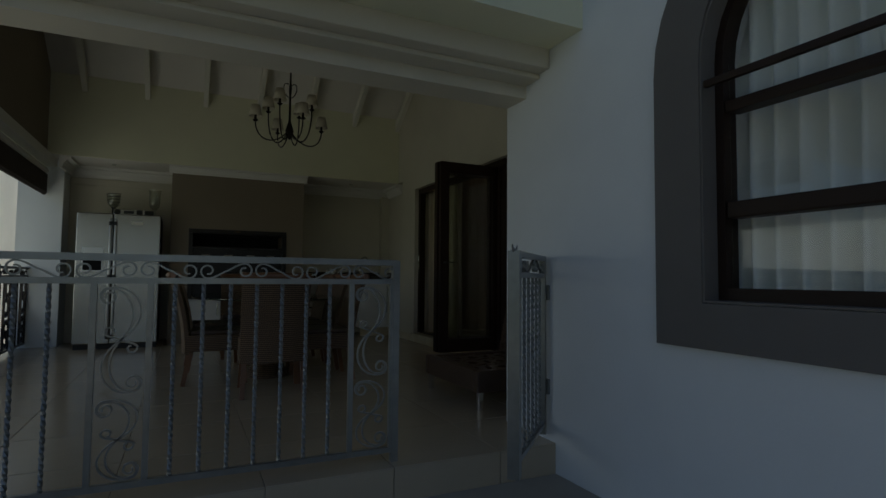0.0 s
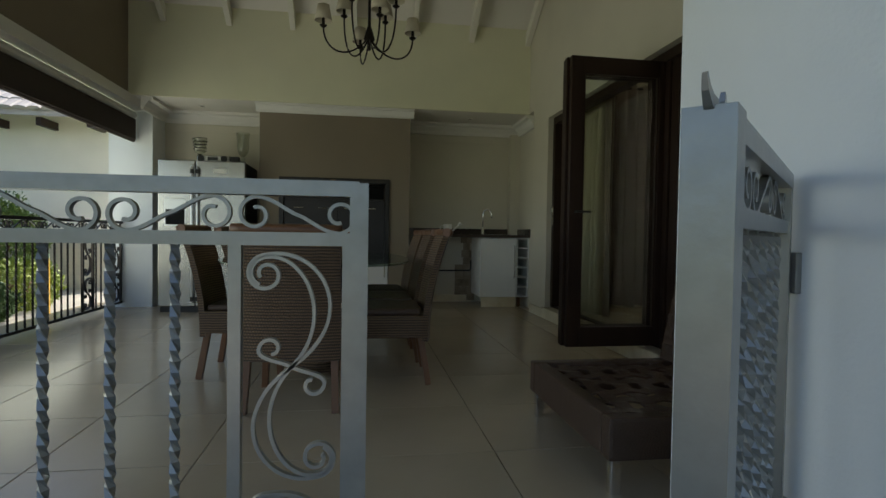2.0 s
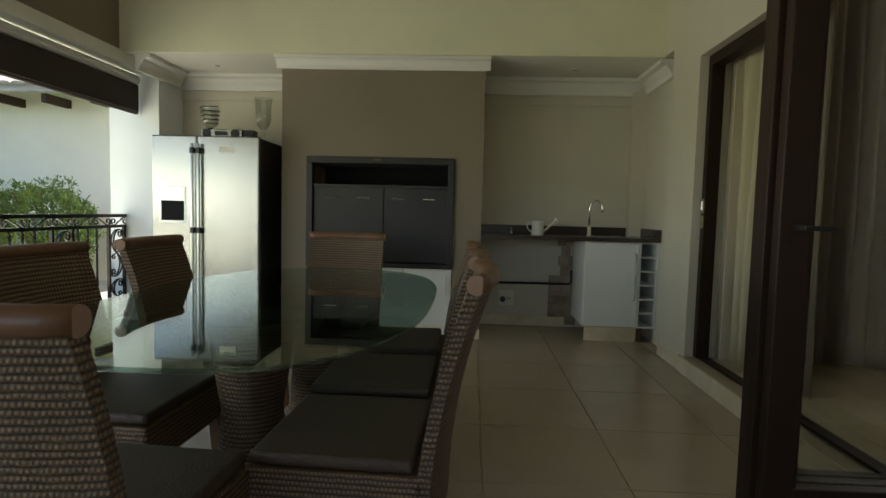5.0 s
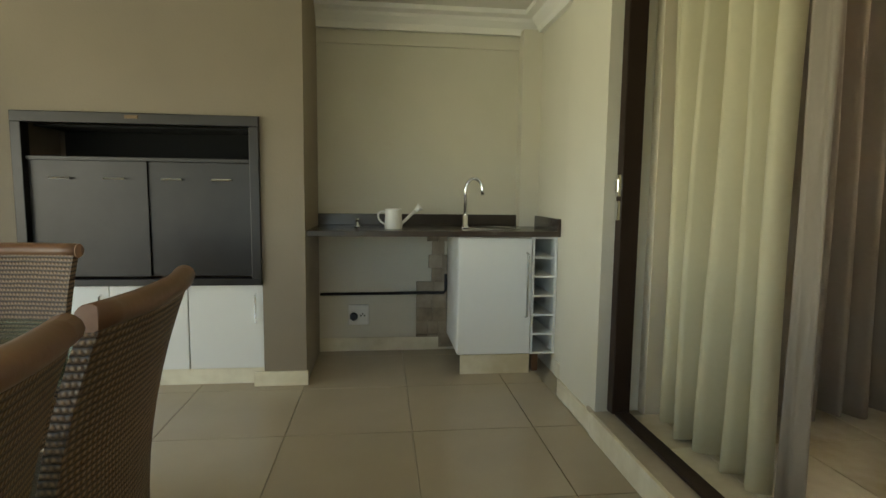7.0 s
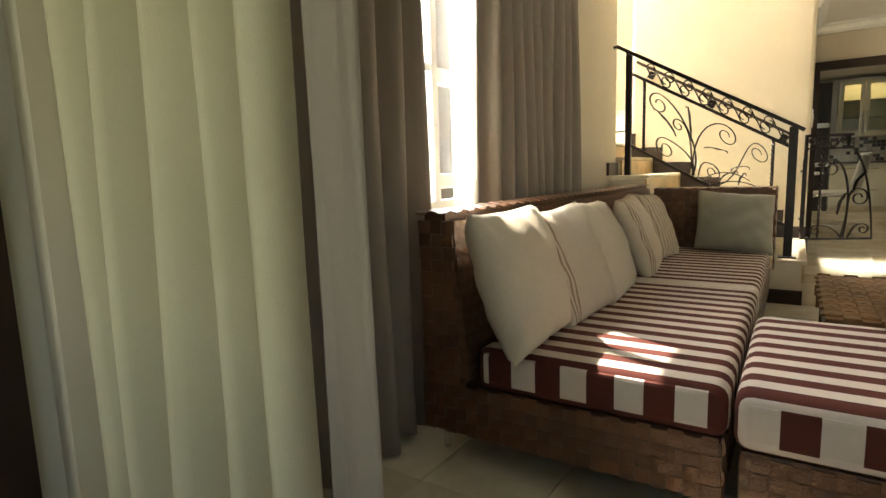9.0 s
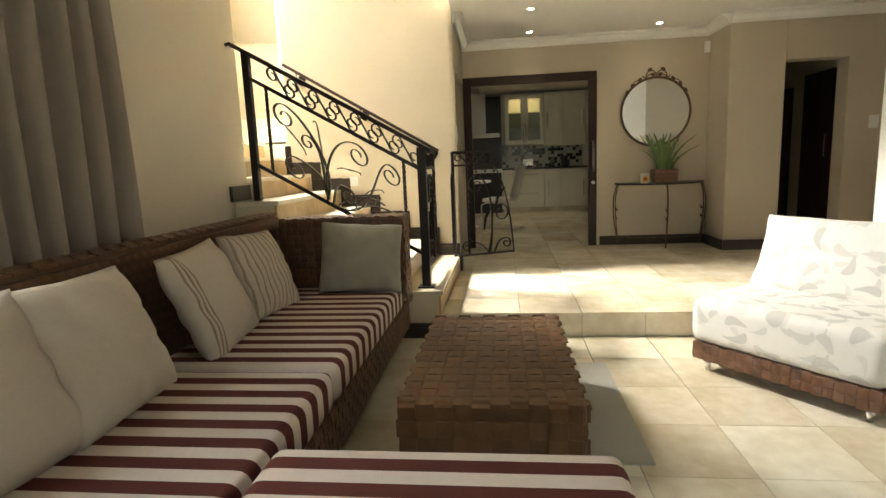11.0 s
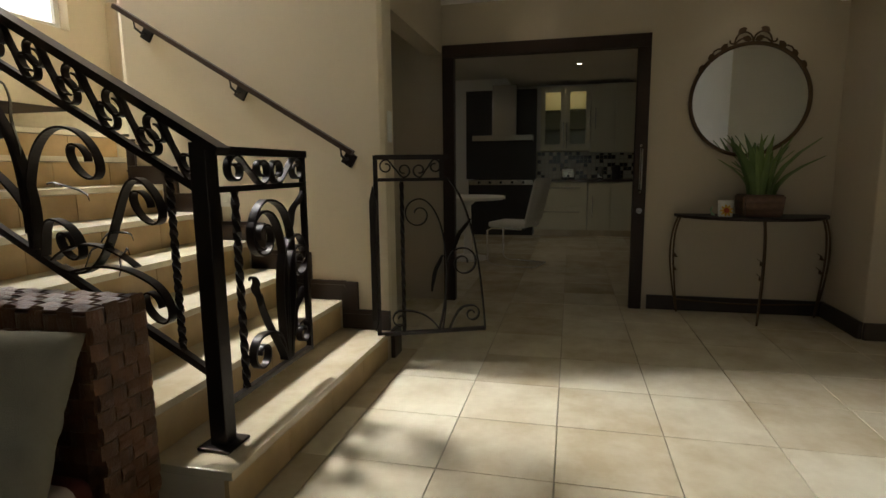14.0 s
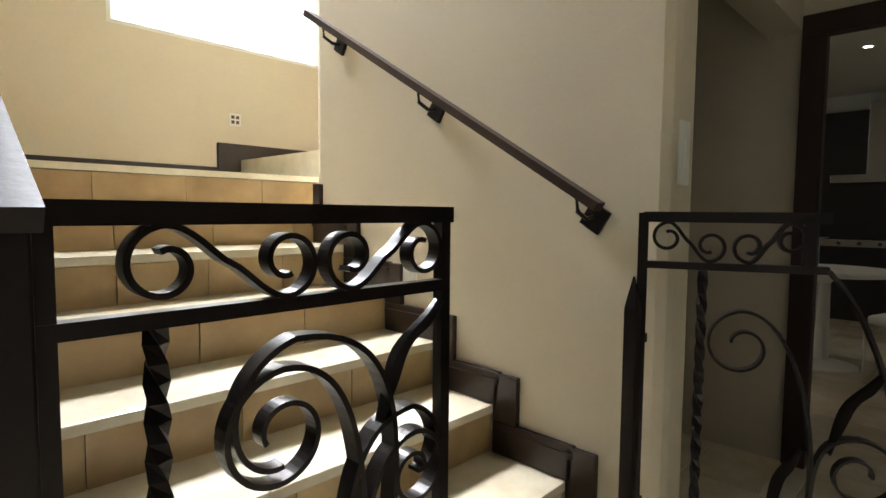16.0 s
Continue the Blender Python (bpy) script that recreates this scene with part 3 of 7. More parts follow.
curtain("bedroom_curtain", 2.40, 1.9, 2.40, -0.6, 0.2, 2.65, 24, 0.05, M_CURT_W, "pale pleated curtain behind the arched window", seed=3)

# wall between patio and living room, with the folding-door opening
DY0, DY1, DZ1 = 3.40, 7.32, 2.27
setting("wall_patio_east", [(3.30, 3.52, 2.93, DY0, -0.1, 5.2), (3.30, 3.52, DY1, 7.85, -0.1, 5.2), (3.30, 3.52, DY0, DY1, DZ1, 5.2), (3.40, 3.52, 7.85, 8.85, -0.1, 5.2), (3.30, 3.40, 7.85, 8.85, 2.47, 5.2)], M_PATIO, "greige plastered wall round the folding doors", "wall")
setting("wall_patio_back", [(-1.6, 3.52, 8.85, 9.07, -0.1, 5.2)], M_PATIO, "greige plastered back wall of the patio nooks", "wall")
setting("corner_pilaster", [(3.26, 3.40, 8.73, 8.85, 0.94, 2.33)], M_PATIO, "small plastered pilaster in the nook corner", "pilaster")
setting("patio_pillar", [(-1.77, -1.28, 8.42, 9.07, -0.1, 2.46)], M_ENTRY, "white plastered corner pillar of the patio", "pillar")
setting("nook_bulkhead", [(-1.40, 3.30, 8.05, 8.85, 2.462, 2.60)], M_CEIL, "low white ceiling over the fridge and sink nooks", "ceiling")
setting("wall_patio_upper", [(-1.62, 3.30, 8.05, 8.30, 2.60, 3.75)], M_UPPER, "cream upper wall above the nooks", "wall")
setting("upper_wall_edge", [(-1.62, 3.30, 8.03, 8.05, 2.462, 3.75)], M_UPPER, "cream upper wall face above the nooks", "wall")
setting("wall_patio_west", [(-1.62, -1.40, 2.9, 8.03, 2.47, 5.2), (-1.62, -1.42, 8.05, 8.42, 2.46, 2.6)], M_TAUPE, "taupe gable wall over the open side of the patio", "wall")
chimney = setting("chimney_breast", [(0.01, 0.24, 8.15, 8.85, 0.0, 2.46), (1.56, 1.81, 8.15, 8.85, 0.0, 2.46), (0.24, 1.56, 8.15, 8.85, 1.60, 2.46), (0.24, 1.56, 8.60, 8.85, 0.0, 1.60)], M_TAUPE, "taupe plastered chimney breast of the built-in barbecue", "chimney")


def cornice(name, x0, y0, x1, y1, z, side, drop=0.10, out=0.09, label="moulded white ceiling cornice"):
    """A stepped moulding run from one plan point to another; side is the way it stands out."""
    bm = bmesh.new()
    prof = [(0, -drop), (out * 0.25, -drop), (out * 0.3, -drop * 0.72), (out * 0.55, -drop * 0.45), (out * 0.62, -drop * 0.3), (out, -drop * 0.22), (out, 0), (0, 0)]
    s = Vector(side)
    ends = []
    for x, y in ((x0, y0), (x1, y1)):
        ends.append([bm.verts.new((x + s.x * o, y + s.y * o, z + h)) for o, h in prof])
    k = len(prof)
    for i in range(k):
        bm.faces.new((ends[0][i], ends[0][(i + 1) % k], ends[1][(i + 1) % k], ends[1][i]))
    bm.faces.new(ends[0])
    bm.faces.new(ends[1][::-1])
    return single(name, bm, M_WHITE, label, "cornice", kind="structure")


cornice("trim_chimney", -0.03, 8.149, 1.85, 8.149, 2.459, (0, -1), 0.10, 0.10)
cornice("trim_nook_left", -1.28, 8.849, 0.01, 8.849, 2.459, (0, -1), 0.15, 0.13)
cornice("trim_nook_right", 1.81, 8.849, 3.40, 8.849, 2.459, (0, -1), 0.15, 0.13)
cornice("trim_nook_side", 3.399, 8.06, 3.399, 8.75, 2.459, (-1, 0), 0.15, 0.13)
cornice("trim_nook_side_left", -1.279, 8.06, -1.279, 8.75, 2.459, (1, 0), 0.15, 0.13)
for q in ((-1.28, 0.01), (1.81, 3.40)):
    setting("nook_rail", [(q[0], q[1], 8.835, 8.85, 2.21, 2.29)], M_PATIO, "plain plaster band under the cornice", "band")
setting("patio_beam", [(-1.70, -1.36, 2.9, 8.42, 2.36, 2.468)], M_WHITE, "white beam along the open side of the patio", "beam")

# entrance beams over the gate
setting("entry_beam_upper", [(-2.4, 2.17, 2.15, 2.45, 2.33, 3.4)], M_UPPER, "pale plastered lintel over the patio entrance", "lintel")
setting("entry_gutter_moulding", [(-2.4, 2.17, 2.45, 2.70, 2.21, 2.34), (-2.4, 2.17, 2.55, 2.72, 2.18, 2.212)], M_PATIO, "stepped moulding under the lintel", "moulding", 0.01)
setting("entry_beam_lower", [(-2.4, 2.17, 2.70, 2.93, 2.10, 3.4)], M_PATIO, "plastered beam over the patio entrance", "beam")

# vaulted roof over the patio: boarding and rafters
RIDGE_Y, RIDGE_Z, EAVE_Z = 5.5, 5.25, 3.42


def slab_between(bm, x0, x1, ya, za, yb, zb, t):
    f = [[bm.verts.new(p) for p in ((x, ya, za), (x, yb, zb), (x, yb, zb + t), (x, ya, za + t))] for x in (x0, x1)]
    bm.faces.new(f[0])
    bm.faces.new(f[1][::-1])
    for k in range(4):
        bm.faces.new((f[0][k], f[0][(k + 1) % 4], f[1][(k + 1) % 4], f[1][k]))


bm = bmesh.new()
slab_between(bm, -1.9, 3.6, 8.6, EAVE_Z - 0.3, RIDGE_Y, RIDGE_Z, 0.14)
slab_between(bm, -1.9, 3.6, RIDGE_Y, RIDGE_Z, 2.2, EAVE_Z - 0.5, 0.14)
single("patio_ceiling", bm, M_CEIL, "white boarded vaulted ceiling of the patio", "ceiling", kind="structure")
for i in range(7):
    x = -1.03 + 0.715 * i
    bm = bmesh.new()
    slab_between(bm, x - 0.03, x + 0.03, 8.03, EAVE_Z + 0.035 - 0.15, RIDGE_Y, RIDGE_Z - 0.15, 0.155)
    slab_between(bm, x - 0.03, x + 0.03, RIDGE_Y, RIDGE_Z - 0.15, 2.93, EAVE_Z - 0.05 - 0.15, 0.15)
    single("rafter", bm, M_RAFTER, "white-painted exposed roof rafter", "rafter", "patio rafters", "structure")

# living room, hall, stairwell and kitchen shell
setting("wall_living_south", [(3.52, 7.9, 2.73, 2.93, 0.0, 3.6), (8.6, 9.02, -0.6, 2.2, 0.0, 2.9), (7.7, 7.9, -0.6, 2.73, 0.0, 2.9)], M_WHITE, "white plastered inner wall", "wall")
WX0, WX1, WWZ0, WWZ1 = 4.72, 5.95, 1.02, 2.56
setting("wall_window", [(3.52, WX0, 7.25, 7.45, 0.0, 6.4), (WX1, 8.12, 7.25, 7.45, 0.0, 6.4), (WX0, WX1, 7.25, 7.45, 0.0, WWZ0), (WX0, WX1, 7.25, 7.45, WWZ1, 6.4)], M_LIVING, "tan plastered wall behind the sofa", "wall")
setting("wall_stair_left", [(7.92, 8.12, 7.45, 9.12, 0.0, 6.4)], M_LIVING, "tan plastered stairwell wall", "wall")
SX0, SX1, SZ0, SZ1 = 8.86, 10.42, 2.57, 6.1
setting("wall_stair_back", [(7.92, SX0, 8.90, 9.12, 0.0, 6.4), (SX1, 11.6, 8.90, 9.12, 0.0, 6.4), (SX0, SX1, 8.90, 9.12, 0.0, SZ0), (SX0, SX1, 8.90, 9.12, SZ1, 6.4)], M_LIVING, "tan plastered stairwell wall under the high window", "wall")
setting("wall_stair_right", [(9.34, 9.50, 5.74, 7.42, 0.0, 6.4)], M_LIVING, "cream plastered wall beside the stairs", "wall", 0.035)
setting("wall_stair_far", [(11.4, 11.6, 5.9, 8.90, 0.0, 6.4), (9.46, 11.4, 7.22, 7.42, 0.3, 6.4)], M_LIVING, "plain wall of the upper flight", "wall")
setting("wall_hall_lintel", [(9.46, 10.81, 5.76, 5.90, 2.28, 2.9)], M_HALL, "beige lintel over the passage under the stairs", "lintel")
setting("wall_kitchen", [(10.81, 11.0, 5.72, 9.6, 0.0, 2.9), (10.81, 11.0, 4.24, 5.72, 2.30, 2.9), (10.81, 11.0, 2.95, 4.24, 0.0, 2.9)], M_HALL, "beige plastered hall wall round the kitchen doorway", "wall")
setting("wall_hall_pier", [(10.25, 11.0, 2.40, 2.95, 0.0, 2.9)], M_HALL, "beige plastered pier beside the mirror wall", "wall", 0.015)
setting("wall_hall_south", [(10.25, 10.45, -0.6, 1.80, 0.0, 2.9), (10.25, 10.45, 1.80, 2.40, 2.26, 2.9), (7.7, 13, -0.8, -0.6, 0.0, 2.9)], M_HALL, "beige plastered wall round the passage", "wall")
setting("wall_passage", [(10.45, 12.6, 2.40, 2.52, 0.0, 2.9), (12.4, 12.6, -0.6, 2.40, 0.0, 2.9)], M_HALL, "dim passage walls", "wall")
setting("wall_kitchen_far", [(16.0, 16.2, 1.5, 9.6, 0.0, 2.9), (11.0, 16.2, 1.3, 1.5, 0.0, 2.9), (11.6, 16.0, 9.4, 9.6, 0.0, 2.9)], M_WHITE, "white kitchen walls", "wall")
setting("ceiling_living", [(3.52, 7.83, 2.73, 7.25, 3.5, 3.62)], M_CEIL, "flat white living-room ceiling", "ceiling")
setting("ceiling_hall", [(7.83, 16.2, -0.8, 5.74, 2.75, 2.9), (11.6, 16.2, 5.74, 9.6, 2.9, 3.0), (9.46, 10.81, 5.74, 7.22, 2.9, 3.0)], M_CEIL, "flat white hall ceiling", "ceiling")
setting("ceiling_stairwell", [(7.8, 11.6, 5.74, 9.12, 6.4, 6.5)], M_CEIL, "high white stairwell ceiling", "ceiling")
setting("wall_above_hall", [(7.83, 11.6, 5.62, 5.74, 2.90, 6.4), (7.70, 7.83, 5.62, 7.25, 2.75, 6.4), (7.70, 7.83, 2.93, 5.62, 2.75, 3.6)], M_LIVING, "upper stairwell wall", "wall")
cornice("trim_hall_a", 10.809, 2.95, 10.809, 5.76, 2.749, (-1, 0))
cornice("trim_hall_b", 10.25, 2.951, 10.809, 2.951, 2.749, (0, 1))
cornice("trim_hall_c", 10.249, -0.6, 10.249, 2.951, 2.749, (-1, 0))
cornice("trim_hall_d", 9.46, 5.739, 10.72, 5.739, 2.749, (0, -1))

# staircase: each step a body, tread slab and riser tiles
RISE, GO = 0.168, 0.287
stairs = thing("staircase", "travertine-tiled staircase with dark stepped skirting", "stairs", kind="structure")
for i in range(8):
    y = 5.75 + GO * i
    z = H + RISE * (i + 1)
    xl = 7.82 if y < 7.1 else 8.12
    xr = 9.338 if y < 7.4 else 9.62
    bm = bmesh.new()
    bx(bm, xl + 0.01, xr, y + 0.02, min(y + GO + 0.03, 8.89) if i < 7 else 8.89, 0.0, z - 0.032)
    part("step_body", bm, M_LIVING, stairs)
    bm = bmesh.new()
    bx(bm, xl, xr, y - 0.012, (y + GO + 0.018) if i < 7 else 8.89, z - 0.03, z, 0.004)
    part("tread", bm, M_TRAV, stairs)
    w = (xr - xl - 0.008) / 4
    for k in range(4):
        bm = bmesh.new()
        bx(bm, xl + 0.004 + w * k, xl + w * (k + 1), y + 0.006, y + 0.022, z - RISE, z - 0.034)
        part("riser_tile", bm, M_RISER, stairs)
bm = bmesh.new()
bx(bm, 9.625, 11.4, 7.44, 8.89, 0.3, H + RISE * 8 - 0.02)
part("landing", bm, M_TRAV, stairs)
for i in range(3):
    bm = bmesh.new()
    bx(bm, 9.66 + 0.9 * i, 11.4, 7.44, 8.89, H + RISE * (8 + i), H + RISE * (9 + i) - 0.003 * i, 0.004)
    part("upper_step", bm, M_TRAV, stairs)
for i in range(7):
    y, z = 5.735 + GO * i, H + RISE * (i + 1)
    if y > 7.3:
        break
    bm = bmesh.new()
    bx(bm, 9.318, 9.34, y - (0.02 if i else 0.0), min(y + GO + 0.004, 7.42), z + 0.002, z + 0.115, 0.004)
    bx(bm, 9.318, 9.34, y + GO - 0.095, min(y + GO + 0.004, 7.42), z + 0.115, z + 0.115 + RISE - 0.005, 0.004)
    bx(bm, 9.312, 9.318, y - (0.02 if i else 0.0), min(y + GO - 0.002, 7.42), z + 0.078, z + 0.092)
    part("stepped_skirting", bm, M_SKIRT, stairs)
bm = bmesh.new()
bx(bm, 8.12, 9.50, 8.876, 8.90, H + RISE * 8 + 0.002, H + RISE * 8 + 0.11, 0.004)
bx(bm, 9.50, 10.4, 8.870, 8.90, H + RISE * 8 + 0.002, H + RISE * 9 + 0.11, 0.004)
part("landing_skirting", bm, M_SKIRT, stairs)

# dark skirting boards
for q in ((10.785, 10.81, 2.95, 4.16, H, H + 0.11), (10.25, 10.785, 2.95, 2.975, H, H + 0.11), (10.225, 10.25, 2.40, 2.95, H, H + 0.11), (10.225, 10.25, -0.6, 1.80, H, H + 0.11), (9.34, 9.47, 5.715, 5.74, H, H + 0.17), (10.45, 12.4, 2.375, 2.40, H, H + 0.1), (7.80, 7.825, 5.76, 7.24, L, L + 0.11), (7.83, 8.12, 7.225, 7.25, H + RISE * 5 + 0.002, H + RISE * 5 + 0.115)):
    setting("baseboard", [q], M_SKIRT, "dark-stained wooden skirting board", "skirting", 0.004)

# windows of the living room and stairs
for nm, x0, x1, z0, z1, yy, n in (("window_2", WX0, WX1, WWZ0, WWZ1, 7.33, 2), ("window_3", SX0, SX1, SZ0, SZ1, 9.02, 1)):
    w = thing(nm, "white-framed window glaring with daylight", "window", kind="structure")
    bm = bmesh.new()
    for q in ((x0, x1, z0, z0 + 0.05), (x0, x1, z1 - 0.05, z1), (x0, x0 + 0.05, z0 + 0.05, z1 - 0.05), (x1 - 0.05, x1, z0 + 0.05, z1 - 0.05)):
        bx(bm, q[0], q[1], yy - 0.03, yy + 0.03, q[2], q[3])
    part("window_frame", bm, M_WHITE, w)
    for k in range(1, n):
        bm = bmesh.new()
        c = 5.20 if nm == "window_2" else x0 + (x1 - x0) * k / n
        bx(bm, c - 0.025, c + 0.025, yy - 0.03, yy + 0.03, z0 + 0.05, z1 - 0.05)
        part("mullion", bm, M_WHITE, w)
    for k in range(n):
        bm = bmesh.new()
        cuts = (x0 + 0.03, 5.20, x1 - 0.03) if n == 2 else (x0 + 0.03, x1 - 0.03)
        bx(bm, cuts[k], cuts[k + 1], yy - 0.003, yy + 0.003, z0 + 0.03, z1 - 0.03)
        if nm == "window_2":
            part("pane", bm, M_GLASS, w).visible_shadow = False
        else:
            part("pane", bm, M_FROST, w)
    if nm == "window_2":
        for q0, q1, zc, th in ((5.225, x1 - 0.05, 1.67, 0.036), (5.225, x1 - 0.05, 1.165, 0.036), (x0 + 0.05, 5.175, 1.695, 0.02)):
            bm = bmesh.new()
            bx(bm, q0, q1, yy - 0.025, yy + 0.025, zc - th, zc + th, 0.006)
            part("glazing_bar", bm, M_WHITE, w)
        bm = bmesh.new()
        bx(bm, x0 - 0.03, x1 + 0.03, 7.20, 7.29, z0 - 0.035, z0 - 0.001, 0.006)
        part("window_sill", bm, M_WHITE, w)
# added emissive wall: stands in for glaring sky and lights the windows
setting("backdrop", [(1.5, 24, 14.0, 14.1, -0.19, 7.2)], M_SKYGLOW, "glowing wall standing in for glaring sky outside the windows", "backdrop")
# kitchen doorway frame, with the sliding door's pull handle
kd = thing("door_1", "dark-stained timber frame of the kitchen doorway", "door", kind="structure")
for nm, q in (("jamb", (10.77, 10.84, 4.20, 4.29, H, 2.245)), ("jamb", (10.77, 10.84, 5.66, 5.755, H, 2.245)), ("head", (10.77, 10.84, 4.20, 5.755, 2.245, 2.34))):
    bm = bmesh.new()
    bx(bm, *q, bevel=0.006)
    part(nm, bm, M_DWOOD, kd)
bm = bmesh.new()
sweep(bm, [(10.76, 4.245, 1.20), (10.73, 4.245, 1.22), (10.73, 4.245, 1.52), (10.76, 4.245, 1.54)], 0.011, sides=8)
part("door_handle", bm, M_CHROME, kd, "chrome pull handle")
bm = bmesh.new()
bmesh.ops.create_cone(bm, cap_ends=True, segments=16, radius1=0.022, radius2=0.02, depth=0.02, matrix=Matrix.Translation((10.762, 4.245, 1.06)) @ Matrix.Rotation(math.pi / 2, 4, "Y"))
part("lock", bm, M_CHROME, kd)

# folding doors: two closed leaves, three folded ones, frame, track
fd = thing("door_2", "dark-stained timber folding glass doors, three leaves folded open", "door", kind="structure")
for nm, q in (("head", (3.36, 3.45, DY0, DY1, DZ1 - 0.075, DZ1)), ("jamb", (3.36, 3.45, DY1 - 0.06, DY1, L, DZ1 - 0.075)), ("jamb", (3.36, 3.45, DY0, DY0 + 0.06, L, DZ1 - 0.075)), ("track", (3.375, 3.445, DY0 + 0.06, DY1 - 0.06, L - 0.004, L + 0.012))):
    bm = bmesh.new()
    bx(bm, *q, bevel=0.005)
    part(nm, bm, M_DWOOD, fd)
bm = bmesh.new()
bx(bm, 3.345, 3.362, DY1 - 0.052, DY1 - 0.02, 1.06, 1.15, 0.002)
bx(bm, 3.345, 3.362, DY1 - 0.052, DY1 - 0.02, 1.17, 1.27, 0.002)
bx(bm, 3.335, 3.347, DY1 - 0.046, DY1 - 0.030, 1.19, 1.25, 0.002)
part("strike_plate", bm, M_CHROME, fd, "steel strike plate")


def leaf(m, handle=False):
    """One glazed door leaf: local x along its width, z up, about 0.75 wide."""
    w, h, t, s = 0.76, 2.05, 0.042, 0.095
    root = part("leaf", (lambda b: (bx(b, 0, s, -t / 2, t / 2, 0, h, 0.005), bx(b, w - s, w, -t / 2, t / 2, 0, h, 0.005), bx(b, s, w - s, -t / 2, t / 2, 0, 0.14, 0.005), bx(b, s, w - s, -t / 2, t / 2, h - 0.12, h, 0.005), b)[-1])(bmesh.new()), M_DWOOD, fd)
    root.matrix_basis = m
    bm = bmesh.new()
    bx(bm, s - 0.01, w - s + 0.01, -0.003, 0.003, 0.13, h - 0.11)
    part("pane", bm, M_DOORGLASS, root).visible_shadow = False
    for x in (s, w - s - 0.012):
        bm = bmesh.new()
        bx(bm, x, x + 0.012, -0.014, 0.014, 0.14, h - 0.12)
        part("glazing_bead", bm, M_DWOOD, root)
    if handle:
        bm = bmesh.new()
        bx(bm, 0.035, 0.06, t / 2, t / 2 + 0.008, 0.86, 1.1, 0.003)
        bx(bm, 0.04, 0.055, -t / 2 - 0.05, -t / 2, 0.95, 0.965, 0.002)
        bx(bm, 0.04, 0.14, -t / 2 - 0.06, -t / 2 - 0.045, 0.95, 0.965, 0.004)
        part("door_handle", bm, M_BLACK, root)
    for z in (0.25, 1.0, 1.8):
        bm = bmesh.new()
        cyl(bm, w + 0.006, -t / 2, z - 0.05, z + 0.05, 0.009, seg=8)
        part("hinge", bm, M_CHROME, root)
    return root


leaf(pose(3.405, 3.46, L + 0.02, 0, 0, 90))
leaf(pose(3.405, 4.225, L + 0.02, 0, 0, 90))
leaf(pose(2.66, 5.06, L + 0.02, 0, 0, 0.5), True)
leaf(pose(2.645, 5.115, L + 0.02, 0, 0, 0.0))
leaf(pose(2.655, 5.17, L + 0.02, 0, 0, -0.5), True)
bm = bmesh.new()
bx(bm, 3.37, 3.44, 4.99, 5.045, L + 0.012, DZ1 - 0.08, 0.004)
part("mullion", bm, M_DWOOD, fd)
setting("door_sill", [(3.275, 3.37, 2.95, DY1, 0.0, L - 0.012)], M_TRAV, "beige tiled door sill along the patio", "sill", 0.004)
setting("patio_skirting", [(3.285, 3.30, DY1, 7.85, 0.0, 0.10), (1.81, 2.75, 8.835, 8.85, 0, 0.10), (1.50, 1.82, 8.135, 8.15, 0, 0.09), (3.385, 3.40, 7.85, 8.2, 0, 0.10)], M_TRAV, "beige tile skirting", "skirting", 0.003)

# ---- large things ----
M_STRIPE_Y = stripes("maroon_and_cream_boxing", (0.62, 0.53, 0.45), (0.10, 0.028, 0.020), 0.176, "Y", offset=0.05)
# striped cane sofa along the window wall
def cushion_mesh(w, d, h, puff=0.5, n=10, seed=1):
    """A soft rectangular cushion: local x, y plan, z up; middle fuller than the rim."""
    rnd = random.Random(seed)
    bm = bmesh.new()
    grid = {}
    for s in (1, -1):
        for i in range(n + 1):
            for j in range(n + 1):
                u, v = 2 * i / n - 1, 2 * j / n - 1
                edge = i in (0, n) or j in (0, n)
                if edge and s == -1:
                    grid[(s, i, j)] = grid[(1, i, j)]
                    continue
                f = (1 - abs(u) ** 2.6) * (1 - abs(v) ** 2.6)
                crease = math.sin(13 * (u + 0.6 * v) + seed + 2 * math.sin(3 * v)) * (1 - f) ** 1.5 + 0.5 * math.sin(5 * u - 8 * v + 2 * seed) * f
                z = s * h / 2 * (f ** puff) + rnd.uniform(-0.001, 0.001) + (0.0 if edge else 0.010 * crease)
                if edge:
                    z += 0.005 * math.sin(9 * (u + v) + seed)
                px = u * w / 2 * (1 - 0.055 * (1 - v * v) - 0.02 * (u * v) ** 8)
                py = v * d / 2 * (1 - 0.055 * (1 - u * u) - 0.02 * (u * v) ** 8)
                grid[(s, i, j)] = bm.verts.new((px, py, z))
        for i in range(n):
            for j in range(n):
                q = (grid[(s, i, j)], grid[(s, i + 1, j)], grid[(s, i + 1, j + 1)], grid[(s, i, j + 1)])
                bm.faces.new(q if s == 1 else q[::-1])
    return bm


def slab_cushion(bm, x0, x1, y0, y1, z0, z1, r=0.045):
    vs = bx(bm, x0, x1, y0, y1, z0, z1)
    es = list({e for v in vs for e in v.link_edges})
    bmesh.ops.bevel(bm, geom=es, offset=r, segments=4, profile=0.55, affect="EDGES")


def legs(root, pts, z0, z1, r=0.02, material=None):
    for x, y in pts:
        bm = bmesh.new()
        cyl(bm, x, y, z0, z1, r * 0.6, r, 12)
        part("leg", bm, material or M_CHROME, root, smooth=True)


